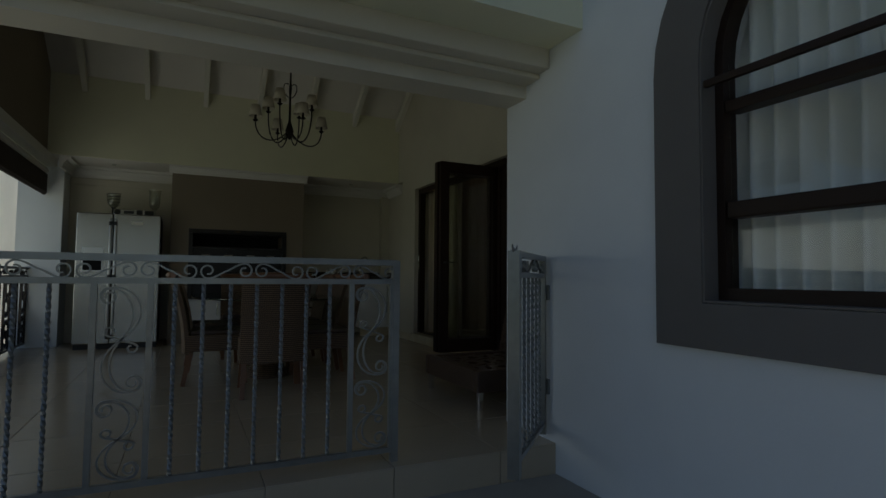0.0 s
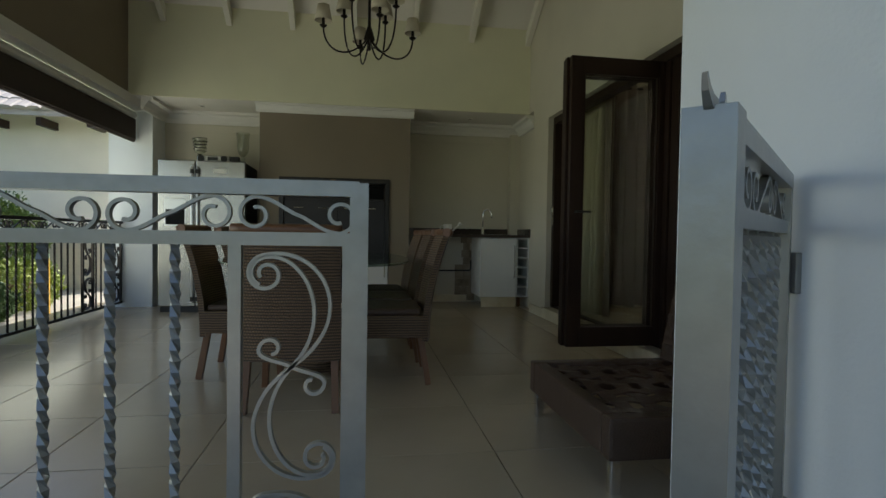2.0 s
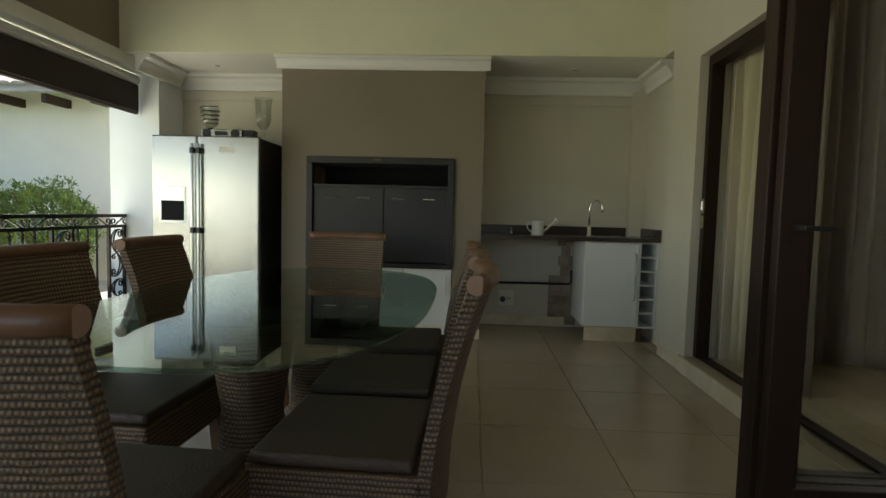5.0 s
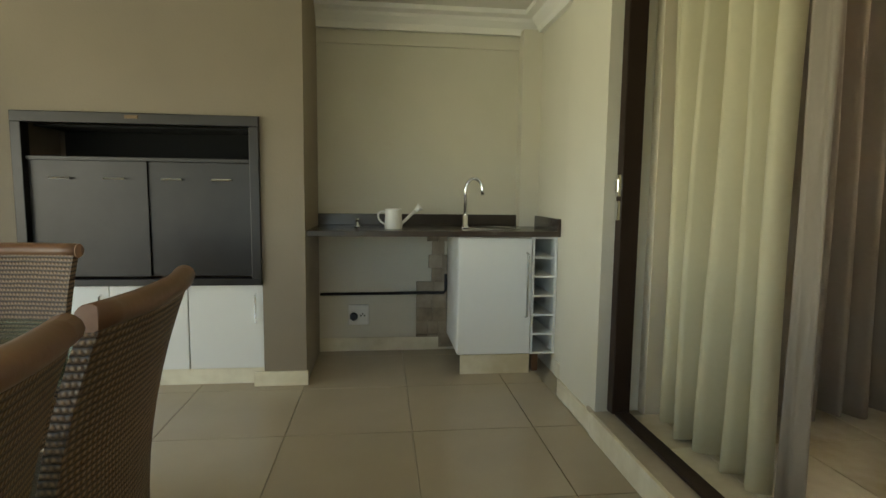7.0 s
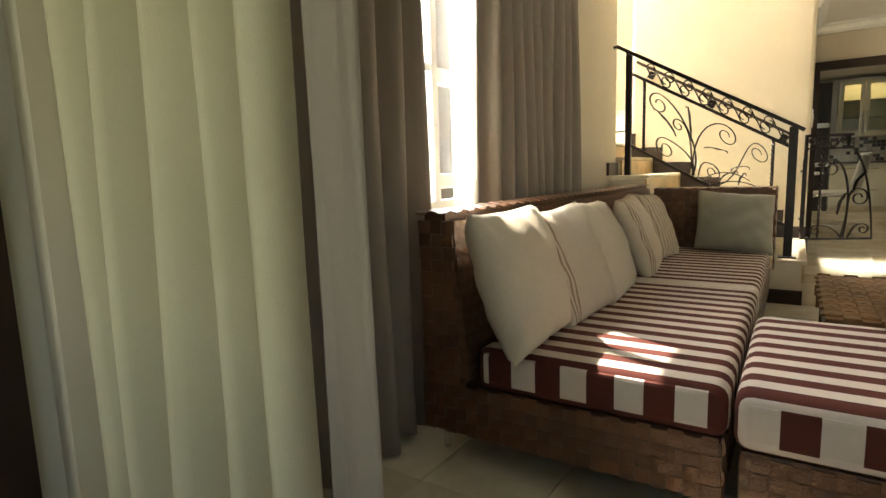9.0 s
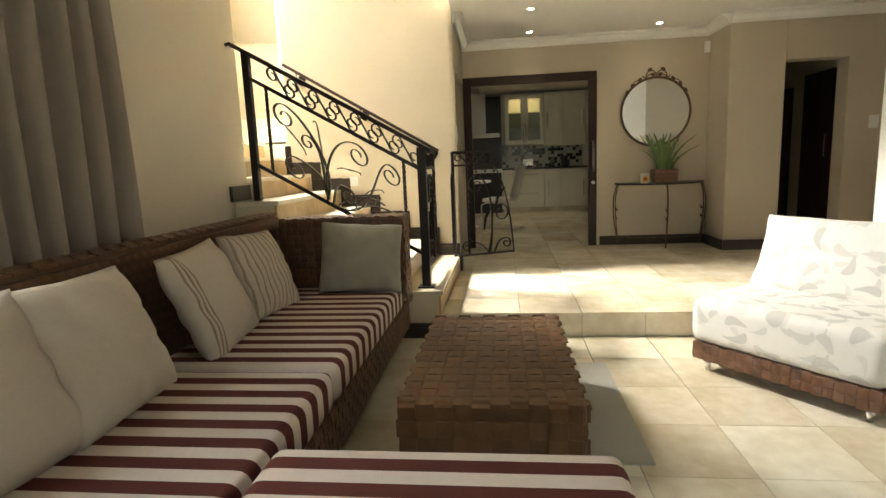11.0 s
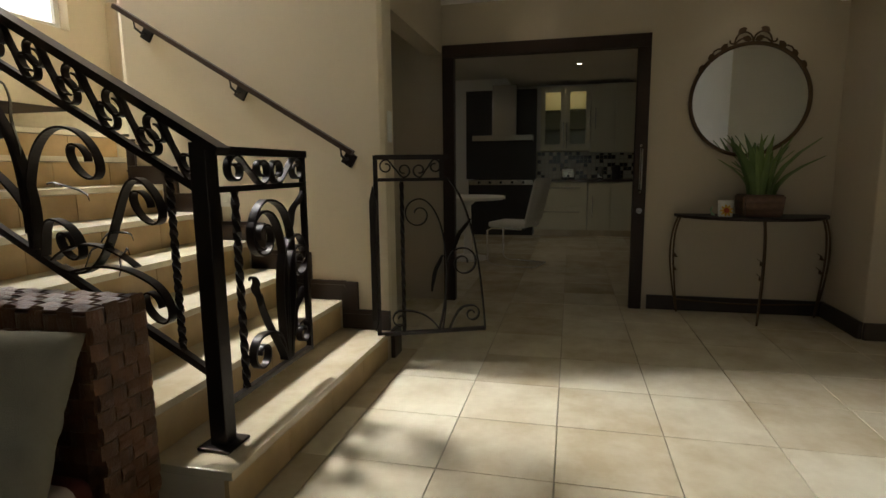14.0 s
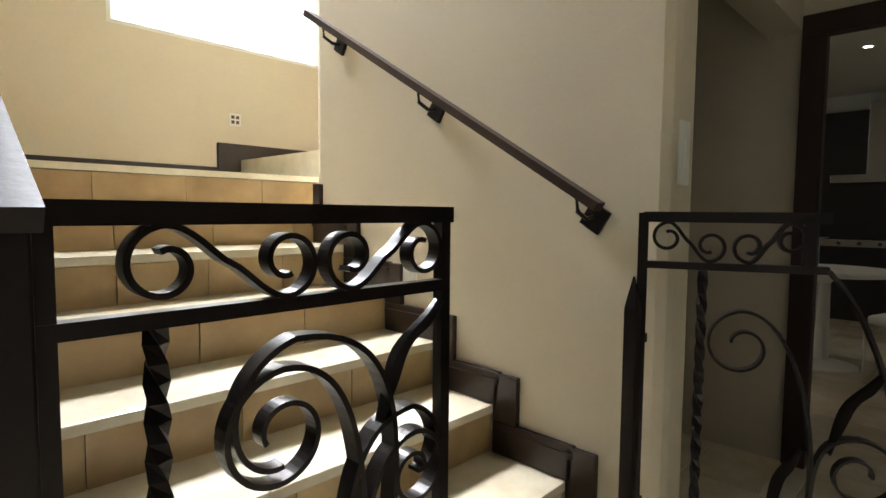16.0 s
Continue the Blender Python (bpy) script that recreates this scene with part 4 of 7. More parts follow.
sofa = thing("sofa", "brown woven cane sofa with maroon and cream striped seat cushions", "sofa")
bm = bmesh.new()
bx(bm, 4.62, 7.78, 5.98, 7.02, 0.24, 0.42, 0.02)
part("base", bm, M_CANE_SOFA, sofa)
bm = bmesh.new()
# back, raked, with rounded top, and the far arm
for y0, y1, ztop in ((6.87, 7.02, 1.06),):
    vs = bx(bm, 4.60, 7.80, y0, y1, 0.42, ztop)
    for v in vs:
        if v.co.z < 0.5:
            v.co.y += -0.06 if v.co.y < 6.9 else -0.02
    bmesh.ops.bevel(bm, geom=list({e for v in vs for e in v.link_edges}), offset=0.03, segments=2, affect="EDGES")
part("backrest", bm, M_CANE_SOFA, sofa)
bm = bmesh.new()
vs = bx(bm, 7.58, 7.79, 5.95, 6.80, 0.42, 1.03)
for v in vs:
    if v.co.z < 0.5 and v.co.y < 6.2:
        v.co.y += 0.04
bmesh.ops.bevel(bm, geom=list({e for v in vs for e in v.link_edges}), offset=0.03, segments=2, affect="EDGES")
part("arm", bm, M_CANE_SOFA, sofa)
for x0, x1 in ((4.62, 6.08), (6.10, 7.57)):
    bm = bmesh.new()
    slab_cushion(bm, x0, x1, 5.97, 6.78, 0.42, 0.58)
    sq = part("seat_cushion", bm, M_STRIPE, sofa, smooth=True)
    if x0 < 5:
        bm = bmesh.new()
        bx(bm, x0 - 0.004, x0 + 0.02, 6.0, 6.75, 0.45, 0.562, 0.012)
        part("boxing", bm, M_STRIPE_Y, sq, "striped side band of the cushion")
legs(sofa, [(4.68, 6.95), (4.68, 6.05), (6.2, 6.05), (7.7, 6.05), (7.7, 6.95), (6.2, 6.95)], L, 0.245)

ott = thing("ottoman", "striped ottoman with a woven cane base drawn up to the sofa", "ottoman")
bm = bmesh.new()
bx(bm, 4.60, 5.50, 5.02, 5.94, 0.22, 0.42, 0.02)
part("base", bm, M_CANE_SOFA, ott)
bm = bmesh.new()
slab_cushion(bm, 4.58, 5.50, 5.00, 5.955, 0.42, 0.59)
oq = part("seat_cushion", bm, M_STRIPE, ott, smooth=True)
bm = bmesh.new()
bx(bm, 4.576, 4.60, 5.04, 5.92, 0.45, 0.562, 0.012)
part("boxing", bm, M_STRIPE_Y, oq, "striped side band of the cushion")
legs(ott, [(4.68, 5.1), (4.68, 5.86), (5.42, 5.1), (5.42, 5.86)], L, 0.225)


def pillow(x, y, z, w, h, d, tilt, turn, roll, material, label, seed):
    bm = cushion_mesh(w, h, d, 0.5, 22, seed)
    ob = single("throw_pillow", bm, material, label, "pillow", "throw pillows on the sofa", smooth=True)
    ob.matrix_basis = Matrix.Translation((x, y, z)) @ Euler((radians(90 - tilt), radians(roll), radians(turn)), "XYZ").to_matrix().to_4x4()
    return ob


pillow(4.77, 6.66, 0.82, 0.56, 0.52, 0.22, 18, 2, 0, M_PILLOW, "oatmeal linen throw pillow leaning on the sofa back", 1)
pillow(5.26, 6.65, 0.80, 0.52, 0.52, 0.18, 22, -5, -3, M_PILLOW_B, "oatmeal throw pillow with a stitched band leaning on the sofa back", 2)
pillow(5.72, 6.64, 0.80, 0.54, 0.52, 0.20, 22, 5, 2, M_PILLOW, "oatmeal linen throw pillow leaning on the sofa back", 3)
pillow(6.42, 6.64, 0.79, 0.54, 0.52, 0.18, 22, 6, -2, M_PILLOW_B, "oatmeal throw pillow with a stitched band leaning on the sofa back", 4)
pillow(6.98, 6.66, 0.79, 0.52, 0.50, 0.17, 22, -6, 3, M_PILLOW_S, "striped oatmeal throw pillow leaning on the sofa back", 5)
pillow(7.42, 6.20, 0.79, 0.52, 0.46, 0.17, 22, -76, 5, M_PILLOW_G, "sage green throw pillow against the sofa arm", 6)


# woven coffee table
ct = thing("coffee_table", "low coffee table of broad woven cane straps", "coffee table")
TX0, TX1, TY0, TY1, TZ = 5.95, 7.08, 5.02, 5.70, 0.50
bm = bmesh.new()
bx(bm, TX0 + 0.02, TX1 - 0.02, TY0 + 0.02, TY1 - 0.02, 0.30, TZ - 0.02, 0.01)
part("body", bm, M_STRAP_D, ct)


def strap_mesh(w, d, t=0.012):
    bm = bmesh.new()
    n = 4
    rows = []
    for i in range(n + 1):
        u = i / n - 0.5
        z = t * math.cos(u * math.pi) - t * 0.5
        rows.append([bm.verts.new((u * w, v * d / 2, z)) for v in (-1, 1)] + [bm.verts.new((u * w, v * d / 2, -t)) for v in (1, -1)])
    for a, b in zip(rows, rows[1:]):
        for k in range(4):
            bm.faces.new((a[k], a[(k + 1) % 4], b[(k + 1) % 4], b[k]))
    bm.faces.new(rows[0])
    bm.faces.new(rows[-1][::-1])
    return finish("strap", bm, M_STRAP)


def straps(root, mesh_a, mesh_b, cols, rows, place):
    for i in range(cols):
        for j in range(rows):
            ob = new("strap", mesh_a if (i + j) % 2 else mesh_b)
            ob.parent = root
            ob.matrix_basis = place(i, j, (i + j) % 2)


nx, ny = 16, 10
sx, sy = (TX1 - TX0) / nx, (TY1 - TY0) / ny
ma = strap_mesh(sx * 1.35, sy * 0.94)
straps(ct, ma, ma, nx, ny, lambda i, j, k: pose(TX0 + sx * (i + 0.5), TY0 + sy * (j + 0.5), TZ - 0.004 + (0.003 if k else 0), 0, 0, 0 if k else 90))
nz = 3
sz = 0.20 / nz
mb = strap_mesh(sz * 1.3, sx * 0.94)
straps(ct, mb, mb, nx, nz, lambda i, j, k: Matrix.Translation((TX0 + sx * (i + 0.5), TY0 + 0.004, 0.30 + sz * (j + 0.5))) @ Euler((radians(90), 0, radians(0)), "XYZ").to_matrix().to_4x4() @ pose(0, 0, 0, 0, 0, 90 if k else 0))
straps(ct, mb, mb, ny, nz, lambda i, j, k: Matrix.Translation((TX1 - 0.004, TY0 + sy * (i + 0.5), 0.30 + sz * (j + 0.5))) @ Euler((radians(90), 0, radians(90)), "XYZ").to_matrix().to_4x4() @ pose(0, 0, 0, 0, 0, 90 if k else 0))
straps(ct, mb, mb, ny, nz, lambda i, j, k: Matrix.Translation((TX0 + 0.004, TY0 + sy * (i + 0.5), 0.30 + sz * (j + 0.5))) @ Euler((radians(90), 0, radians(-90)), "XYZ").to_matrix().to_4x4() @ pose(0, 0, 0, 0, 0, 90 if k else 0))
for x, y in ((TX0 + 0.05, TY0 + 0.05), (TX1 - 0.05, TY0 + 0.05), (TX0 + 0.05, TY1 - 0.05), (TX1 - 0.05, TY1 - 0.05)):
    bm = bmesh.new()
    bx(bm, x - 0.03, x + 0.03, y - 0.03, y + 0.03, L, 0.31, 0.006)
    part("leg", bm, M_STRAP_D, ct)

# broad strap weave over the sofa's end, front, arm and the ottoman
SQ = 0.0463
mc = strap_mesh(SQ * 1.32, SQ * 0.95, 0.008)
mc.materials[0] = M_STRAP_B
FACE = {"x-": Euler((radians(90), 0, radians(-90))).to_matrix().to_4x4(), "y-": Euler((radians(90), 0, 0)).to_matrix().to_4x4(), "x+": Euler((radians(90), 0, radians(90))).to_matrix().to_4x4(), "y+": Euler((radians(90), 0, radians(180))).to_matrix().to_4x4(), "z+": Matrix.Identity(4)}


def cover(root, face, fixed, a0, z0, cols, rows):
    for i in range(cols):
        for j in range(rows):
            a, z = a0 + SQ * (i + 0.5), z0 + SQ * (j + 0.5)
            ob = new("strap", mc)
            ob.parent = root
            place = {"x-": (fixed, a, z), "x+": (fixed, a, z), "y-": (a, fixed, z), "y+": (a, fixed, z), "z+": (a, z, fixed)}[face]
            ob.matrix_basis = Matrix.Translation(place) @ FACE[face] @ pose(0, 0, 0, 0, 0, 90 if (i + j) % 2 else 0)


cover(sofa, "x-", 4.617, 5.99, 0.235, 22, 4)
cover(sofa, "y-", 5.977, 4.63, 0.235, 68, 4)
cover(sofa, "y-", 5.948, 7.58, 0.43, 4, 13)
cover(sofa, "x-", 4.597, 6.85, 0.43, 3, 13)
cover(sofa, "x-", 7.577, 5.96, 0.60, 18, 9)
cover(sofa, "z+", 1.032, 7.585, 5.96, 4, 18)
cover(sofa, "z+", 1.062, 4.61, 6.875, 68, 3)
cover(ott, "x-", 4.597, 5.03, 0.225, 19, 4)
cover(ott, "y-", 5.017, 4.61, 0.225, 19, 4)

# paisley slipper chair
pc = thing("slipper_chair", "armless chair in pale grey paisley cloth on a cane base", "armchair", m=pose(7.13, 3.66, 0, 0, 0, 37.5))
bm = bmesh.new()
bx(bm, -0.46, 0.44, -0.44, 0.40, 0.20, 0.30, 0.015)
part("base", bm, M_CANE_SOFA, pc)
bm = bmesh.new()
slab_cushion(bm, -0.48, 0.46, -0.44, 0.42, 0.30, 0.56, 0.07)
part("seat_cushion", bm, M_PAISLEY, pc, smooth=True)
bm = cushion_mesh(0.96, 0.54, 0.26, 0.38, 12, 9)
ob = part("back_cushion", bm, M_PAISLEY, pc, smooth=True)
ob.matrix_basis = Matrix.Translation((0.0, -0.28, 0.715)) @ Euler((radians(64), radians(0), radians(180)), "XYZ").to_matrix().to_4x4()
cover(pc, "x-", -0.463, -0.44, 0.205, 18, 2)
cover(pc, "x+", 0.443, -0.44, 0.205, 18, 2)
cover(pc, "y-", -0.443, -0.46, 0.205, 19, 2)
cover(pc, "y+", 0.403, -0.46, 0.205, 19, 2)
legs(pc, [(-0.40, -0.38), (-0.40, 0.34), (0.38, -0.38), (0.38, 0.34)], L, 0.21, 0.022)

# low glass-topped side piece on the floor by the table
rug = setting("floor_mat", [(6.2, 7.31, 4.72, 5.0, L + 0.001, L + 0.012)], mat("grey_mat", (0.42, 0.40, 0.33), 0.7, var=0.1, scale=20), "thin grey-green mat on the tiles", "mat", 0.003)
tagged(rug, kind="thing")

# fridge
fr = thing("fridge", "brushed-steel side-by-side fridge with a water dispenser", "fridge")
FX0, FX1, FY, FZ = -1.04, -0.10, 7.90, 1.73
bm = bmesh.new()
bx(bm, FX0 + 0.005, FX1 - 0.005, FY + 0.065, 8.65, 0.03, FZ - 0.01, 0.008)
part("body", bm, M_BLACK, fr, "dark grey side panels")
XM = FX0 + 0.40
for nm, x0, x1 in (("freezer_door", FX0, XM - 0.004), ("fridge_door", XM + 0.004, FX1)):
    bm = bmesh.new()
    bx(bm, x0, x1, FY, FY + 0.06, 0.07, FZ, 0.012)
    d = part(nm, bm, M_STEEL, fr)
    hx = x1 - 0.024 if nm == "freezer_door" else x0 + 0.024
    bm = bmesh.new()
    bx(bm, hx - 0.013, hx + 0.013, FY - 0.045, FY - 0.027, 0.13, 1.66, 0.006)
    part("door_handle", bm, M_SATIN, d, "satin silver bar handle", True)
    for z in (0.16, 0.92, 1.60):
        bm = bmesh.new()
        bx(bm, hx - 0.016, hx + 0.016, FY - 0.048, FY + 0.002, z - 0.025, z + 0.025, 0.004)
        part("handle_bracket", bm, M_BLACK, d)
    if nm == "freezer_door":
        bm = bmesh.new()
        bx(bm, x0 + 0.07, x0 + 0.30, FY - 0.006, FY + 0.004, 0.98, 1.29, 0.003)
        disp = part("dispenser", bm, M_SATIN, d)
        # flat panel; matte near-black colour stands in for the recess's depth
        bm = bmesh.new()
        bx(bm, x0 + 0.085, x0 + 0.285, FY - 0.009, FY - 0.004, 1.0, 1.17)
        part("recess", bm, M_SOOT_RECESS, disp)
        bm = bmesh.new()
        bx(bm, x0 + 0.085, x0 + 0.285, FY - 0.009, FY - 0.004, 1.185, 1.275)
        part("control_panel", bm, M_SATIN, disp)
    else:
        bm = bmesh.new()
        bx(bm, x0 + 0.19, x0 + 0.33, FY - 0.003, FY + 0.002, 1.59, 1.64)
        part("badge", bm, M_SWITCH, d)
bm = bmesh.new()
bx(bm, FX0 + 0.01, FX1 - 0.01, FY + 0.05, FY + 0.1, 0.0, 0.065)
part("kick_grille", bm, M_BLACK, fr)

# built-in barbecue in the chimney breast
bb = thing("barbecue", "built-in barbecue with sliding dark steel shutters over white doors", "barbecue")
bm = bmesh.new()
for q in ((0.24, 1.56, 1.54, 1.60), (0.24, 0.295, 0.66, 1.54), (1.505, 1.56, 0.66, 1.54), (0.24, 1.56, 0.62, 0.66)):
    bx(bm, q[0], q[1], 8.125, 8.20, q[2], q[3], 0.004)
part("steel_frame", bm, M_DSTEEL, bb)
bm = bmesh.new()
bx(bm, 0.295, 1.505, 8.55, 8.58, 0.66, 1.54)
bx(bm, 0.295, 1.505, 8.24, 8.55, 1.53, 1.54)
part("firebox", bm, M_SOOT_RECESS, bb)
for x0, x1, y in ((0.297, 0.93, 8.17), (0.90, 1.503, 8.185)):
    bm = bmesh.new()
    bx(bm, x0, x1, y - 0.006, y + 0.006, 0.67, 1.335, 0.003)
    sh = part("shutter", bm, M_DSTEEL, bb)
    for k in (0.27, 0.73):
        c = x0 + (x1 - x0) * k
        bm = bmesh.new()
        sweep(bm, [(c - 0.06, y - 0.004, 1.235), (c - 0.055, y - 0.028, 1.235), (c + 0.055, y - 0.028, 1.235), (c + 0.06, y - 0.004, 1.235)], 0.006, sides=6)
        part("pull", bm, M_CHROME, sh)
bm = bmesh.new()
bx(bm, 0.297, 1.503, 8.15, 8.20, 1.335, 1.355)
part("rail", bm, M_DSTEEL, bb)
bm = bmesh.new()
bx(bm, 0.84, 0.91, 8.118, 8.127, 1.568, 1.585)
part("badge", bm, M_BRONZE, bb, "small reddish maker's badge")
for i in range(3):
    bm = bmesh.new()
    bx(bm, 0.245 + 0.438 * i, 0.245 + 0.438 * (i + 1) - 0.006, 8.19, 8.21, 0.10, 0.615, 0.004)
    d = part("cupboard_door", bm, M_CAB, bb)
    bm = bmesh.new()
    hx = 0.245 + 0.438 * i + (0.39 if i % 2 == 0 else 0.05)
    sweep(bm, [(hx, 8.19, 0.38), (hx, 8.165, 0.39), (hx, 8.165, 0.55), (hx, 8.19, 0.56)], 0.006, sides=6, normal=(1, 0, 0))
    part("handle", bm, M_CHROME, d)
bm = bmesh.new()
bx(bm, 0.24, 1.56, 8.205, 8.22, 0, 0.10)
part("plinth", bm, M_TRAV, bb)

# sink counter
setting("worktop", [(1.812, 3.398, 8.20, 8.848, 0.905, 0.94), (1.812, 3.398, 8.82, 8.848, 0.94, 1.02), (3.375, 3.398, 8.20, 8.82, 0.94, 1.02)], M_GRANITE, "polished brown granite worktop with an upstand", "worktop", 0.003)
tagged(bpy.data.objects["worktop"], kind="thing")
sc = thing("sink_cabinet", "white one-door cabinet under the granite worktop", "cabinet")
bm = bmesh.new()
bx(bm, 2.75, 3.23, 8.27, 8.84, 0.13, 0.903, 0.003)
part("body", bm, M_CAB, sc)
bm = bmesh.new()
bx(bm, 2.752, 3.226, 8.245, 8.268, 0.135, 0.895, 0.004)
d = part("door", bm, M_CAB, sc)
bm = bmesh.new()
sweep(bm, [(3.195, 8.245, 0.38), (3.195, 8.215, 0.39), (3.195, 8.215, 0.79), (3.195, 8.245, 0.80)], 0.007, sides=8, normal=(1, 0, 0))
part("handle", bm, M_STEEL, d)
bm = bmesh.new()
bx(bm, 2.77, 3.23, 8.262, 8.28, 0, 0.128)
part("plinth", bm, M_TRAV, sc)
wr = thing("wine_rack", "narrow white open wine rack beside the sink cabinet", "wine rack")
for x in (3.232, 3.382):
    bm = bmesh.new()
    bx(bm, x, x + 0.014, 8.25, 8.80, 0.13, 0.903)
    part("side_panel", bm, M_CAB, wr)
for k in range(7):
    bm = bmesh.new()
    z = 0.13 + 0.1265 * k
    bx(bm, 3.246, 3.382, 8.25, 8.80, z, z + 0.012)
    part("shelf", bm, M_CAB, wr)
bm = bmesh.new()
bx(bm, 3.246, 3.382, 8.80, 8.81, 0.13, 0.903)
part("back_panel", bm, M_DSTEEL, wr)
bm = bmesh.new()
bx(bm, 3.26, 3.30, 8.30, 8.34, 0.0, 0.13)
part("foot", bm, M_CHAIRWOOD, wr)

# ---- ironwork ----
def iron_fence(name, label, origin, along, length, panels, material, top=1.018, second=0.919, posts=True, spacing=0.115, category="fence", group=""):
    """Fence with a band of lying S scrolls, twisted bars, and tall scroll panels at the given (u0, u1)."""
    root = thing(name, label, category, group)
    p = Panel(origin, along)
    for v, t in ((top, 0.015), (second, 0.013), (0.06, 0.013)):
        bm = bmesh.new()
        p.bar(bm, [(0, v), (length, v)], t, 0.02 if v == top else 0.014)
        part("rail", bm, material, root)
    n = max(1, round(length / 0.235))
    w = length / n
    for k in range(n):
        bm = bmesh.new()
        p.bar(bm, s_scroll(k * w + 0.005, (k + 1) * w - 0.005, second + 0.012, top - 0.018, k % 2 == 1), 0.0035, 0.007)
        part("scroll", bm, material, root)
    for u0, u1 in panels:
        for u in (u0, u1):
            bm = bmesh.new()
            p.bar(bm, [(u, 0.06), (u, second)], 0.012, 0.012)
            part("bar", bm, material, root)
        w_ = u1 - u0 - 0.024
        for v_top, h_ in ((second - 0.014, 0.475), (second - 0.492, second - 0.565)):
            r = 0.20 * w_
            c = (0.24 * w_, 0.965 * h_ - r)
            for k, lines in enumerate((
                spiral(c, r, r * 0.30, math.pi / 2, math.pi / 2 + 8.4, 40)[::-1] + bez((c[0], c[1] + r), (0.80 * w_, 1.01 * h_), (1.22 * w_, 0.70 * h_), (0.5 * w_, 0.5 * h_), 18)[1:],
                spiral(c, r * 0.86, r * 0.62, math.pi / 2, math.pi / 2 + 2.6, 14)[::-1] + bez((c[0], c[1] + r * 0.86), (0.62 * w_, 0.98 * h_), (0.96 * w_, 0.70 * h_), (0.5 * w_, 0.5 * h_), 18)[1:],
                bez((0.5 * w_, 0.5 * h_), (0.36 * w_, 0.53 * h_), (0.16 * w_, 0.53 * h_), (0.17 * w_, 0.575 * h_), 10) + spiral((0.29 * w_, 0.575 * h_), 0.12 * w_, 0.05 * w_, math.pi, math.pi - 4.6, 18)[1:],
            )):
                for flip in (False, True):
                    pts = [(a_, h_ - b_) for a_, b_ in lines] if flip else [(w_ - a_, b_) for a_, b_ in lines]
                    bm = bmesh.new()
                    p.bar(bm, [(u0 + 0.012 + a_, v_top - h_ + b_) for a_, b_ in pts], 0.0035, 0.007)
                    part("scroll", bm, material, root)
    us = []
    u = spacing
    while u < length - 0.05:
        if not any(a - 0.06 < u < b + 0.06 for a, b in panels):
            us.append(u)
        u += spacing
    for u in us:
        bm = bmesh.new()
        p.bar(bm, [(u, 0.06 + (second - 0.06) * k / 40) for k in range(41)], 0.0075, 0.0075, 4, 40.0)
        part("twisted_bar", bm, material, root)
    if posts:
        for u in (0, length):
            bm = bmesh.new()
            p.bar(bm, [(u, 0.0), (u, top + 0.012)], 0.018, 0.018)
            part("post", bm, material, root)
    return root


iron_fence("patio_fence", "grey-painted wrought-iron fence with scrolls and twisted bars", (1.215, 2.50, 0), (-1, 0), 3.30, [(0.02, 0.235), (1.13, 1.34), (2.25, 2.46)], M_GREYIRON)
iron_fence("balustrade", "dark wrought-iron balustrade along the open side of the patio", (-1.63, 2.5, 0), (0, 1), 5.95, [(1.2, 1.42), (3.4, 3.62), (5.0, 5.22), (5.68, 5.9)], M_IRON)
gate = iron_fence("entrance_gate", "grey-painted iron gate standing open against the wall", (2.13, 2.47, 0.04), (-0.585, -0.575), 0.76, [], M_GREYIRON, category="gate", spacing=0.108)
gp = Panel((2.13, 2.47, 0.04), (-0.585, -0.575))
bm = bmesh.new()
gp.bar(bm, [(0.755, 0.0), (0.755, 1.03)], 0.027, 0.027)
part("latch_post", bm, M_GREYIRON, gate)
for s in (-1, 1):
    bm = bmesh.new()
    gp.bar(bm, [(0.755 + s * 0.012, 1.03), (0.755 + s * 0.030, 1.034), (0.755 + s * 0.044, 1.044), (0.755 + s * 0.050, 1.058)], 0.009, 0.006, taper=0.4)
    part("finial", bm, M_GREYIRON, gate)
for z in (0.31, 0.86):
    bm = bmesh.new()
    bx(bm, 2.155, 2.171, 2.455, 2.535, z - 0.045, z + 0.045, 0.003)
    hb = part("hinge_plate", bm, M_GREYIRON, gate)
    bm = bmesh.new()
    cyl(bm, 2.145, 2.475, z - 0.04, z + 0.04, 0.012, seg=10)
    part("hinge_pin", bm, M_GREYIRON, hb)


def curl(p0, lean, end, r, way, turns=1.15, n=24):
    """A stem from p0 that leans and ends in a coil at 'end' of radius r; way is 1 for left-hand coils."""
    top = (end[0], end[1] + r)
    pts = bez(p0, (p0[0] + lean[0], p0[1] + lean[1]), (top[0] + way * r * 1.6, top[1]), top, n)
    return pts[:-1] + spiral(end, r, r * 0.28, math.pi / 2, math.pi / 2 + way * math.tau * turns, 46)


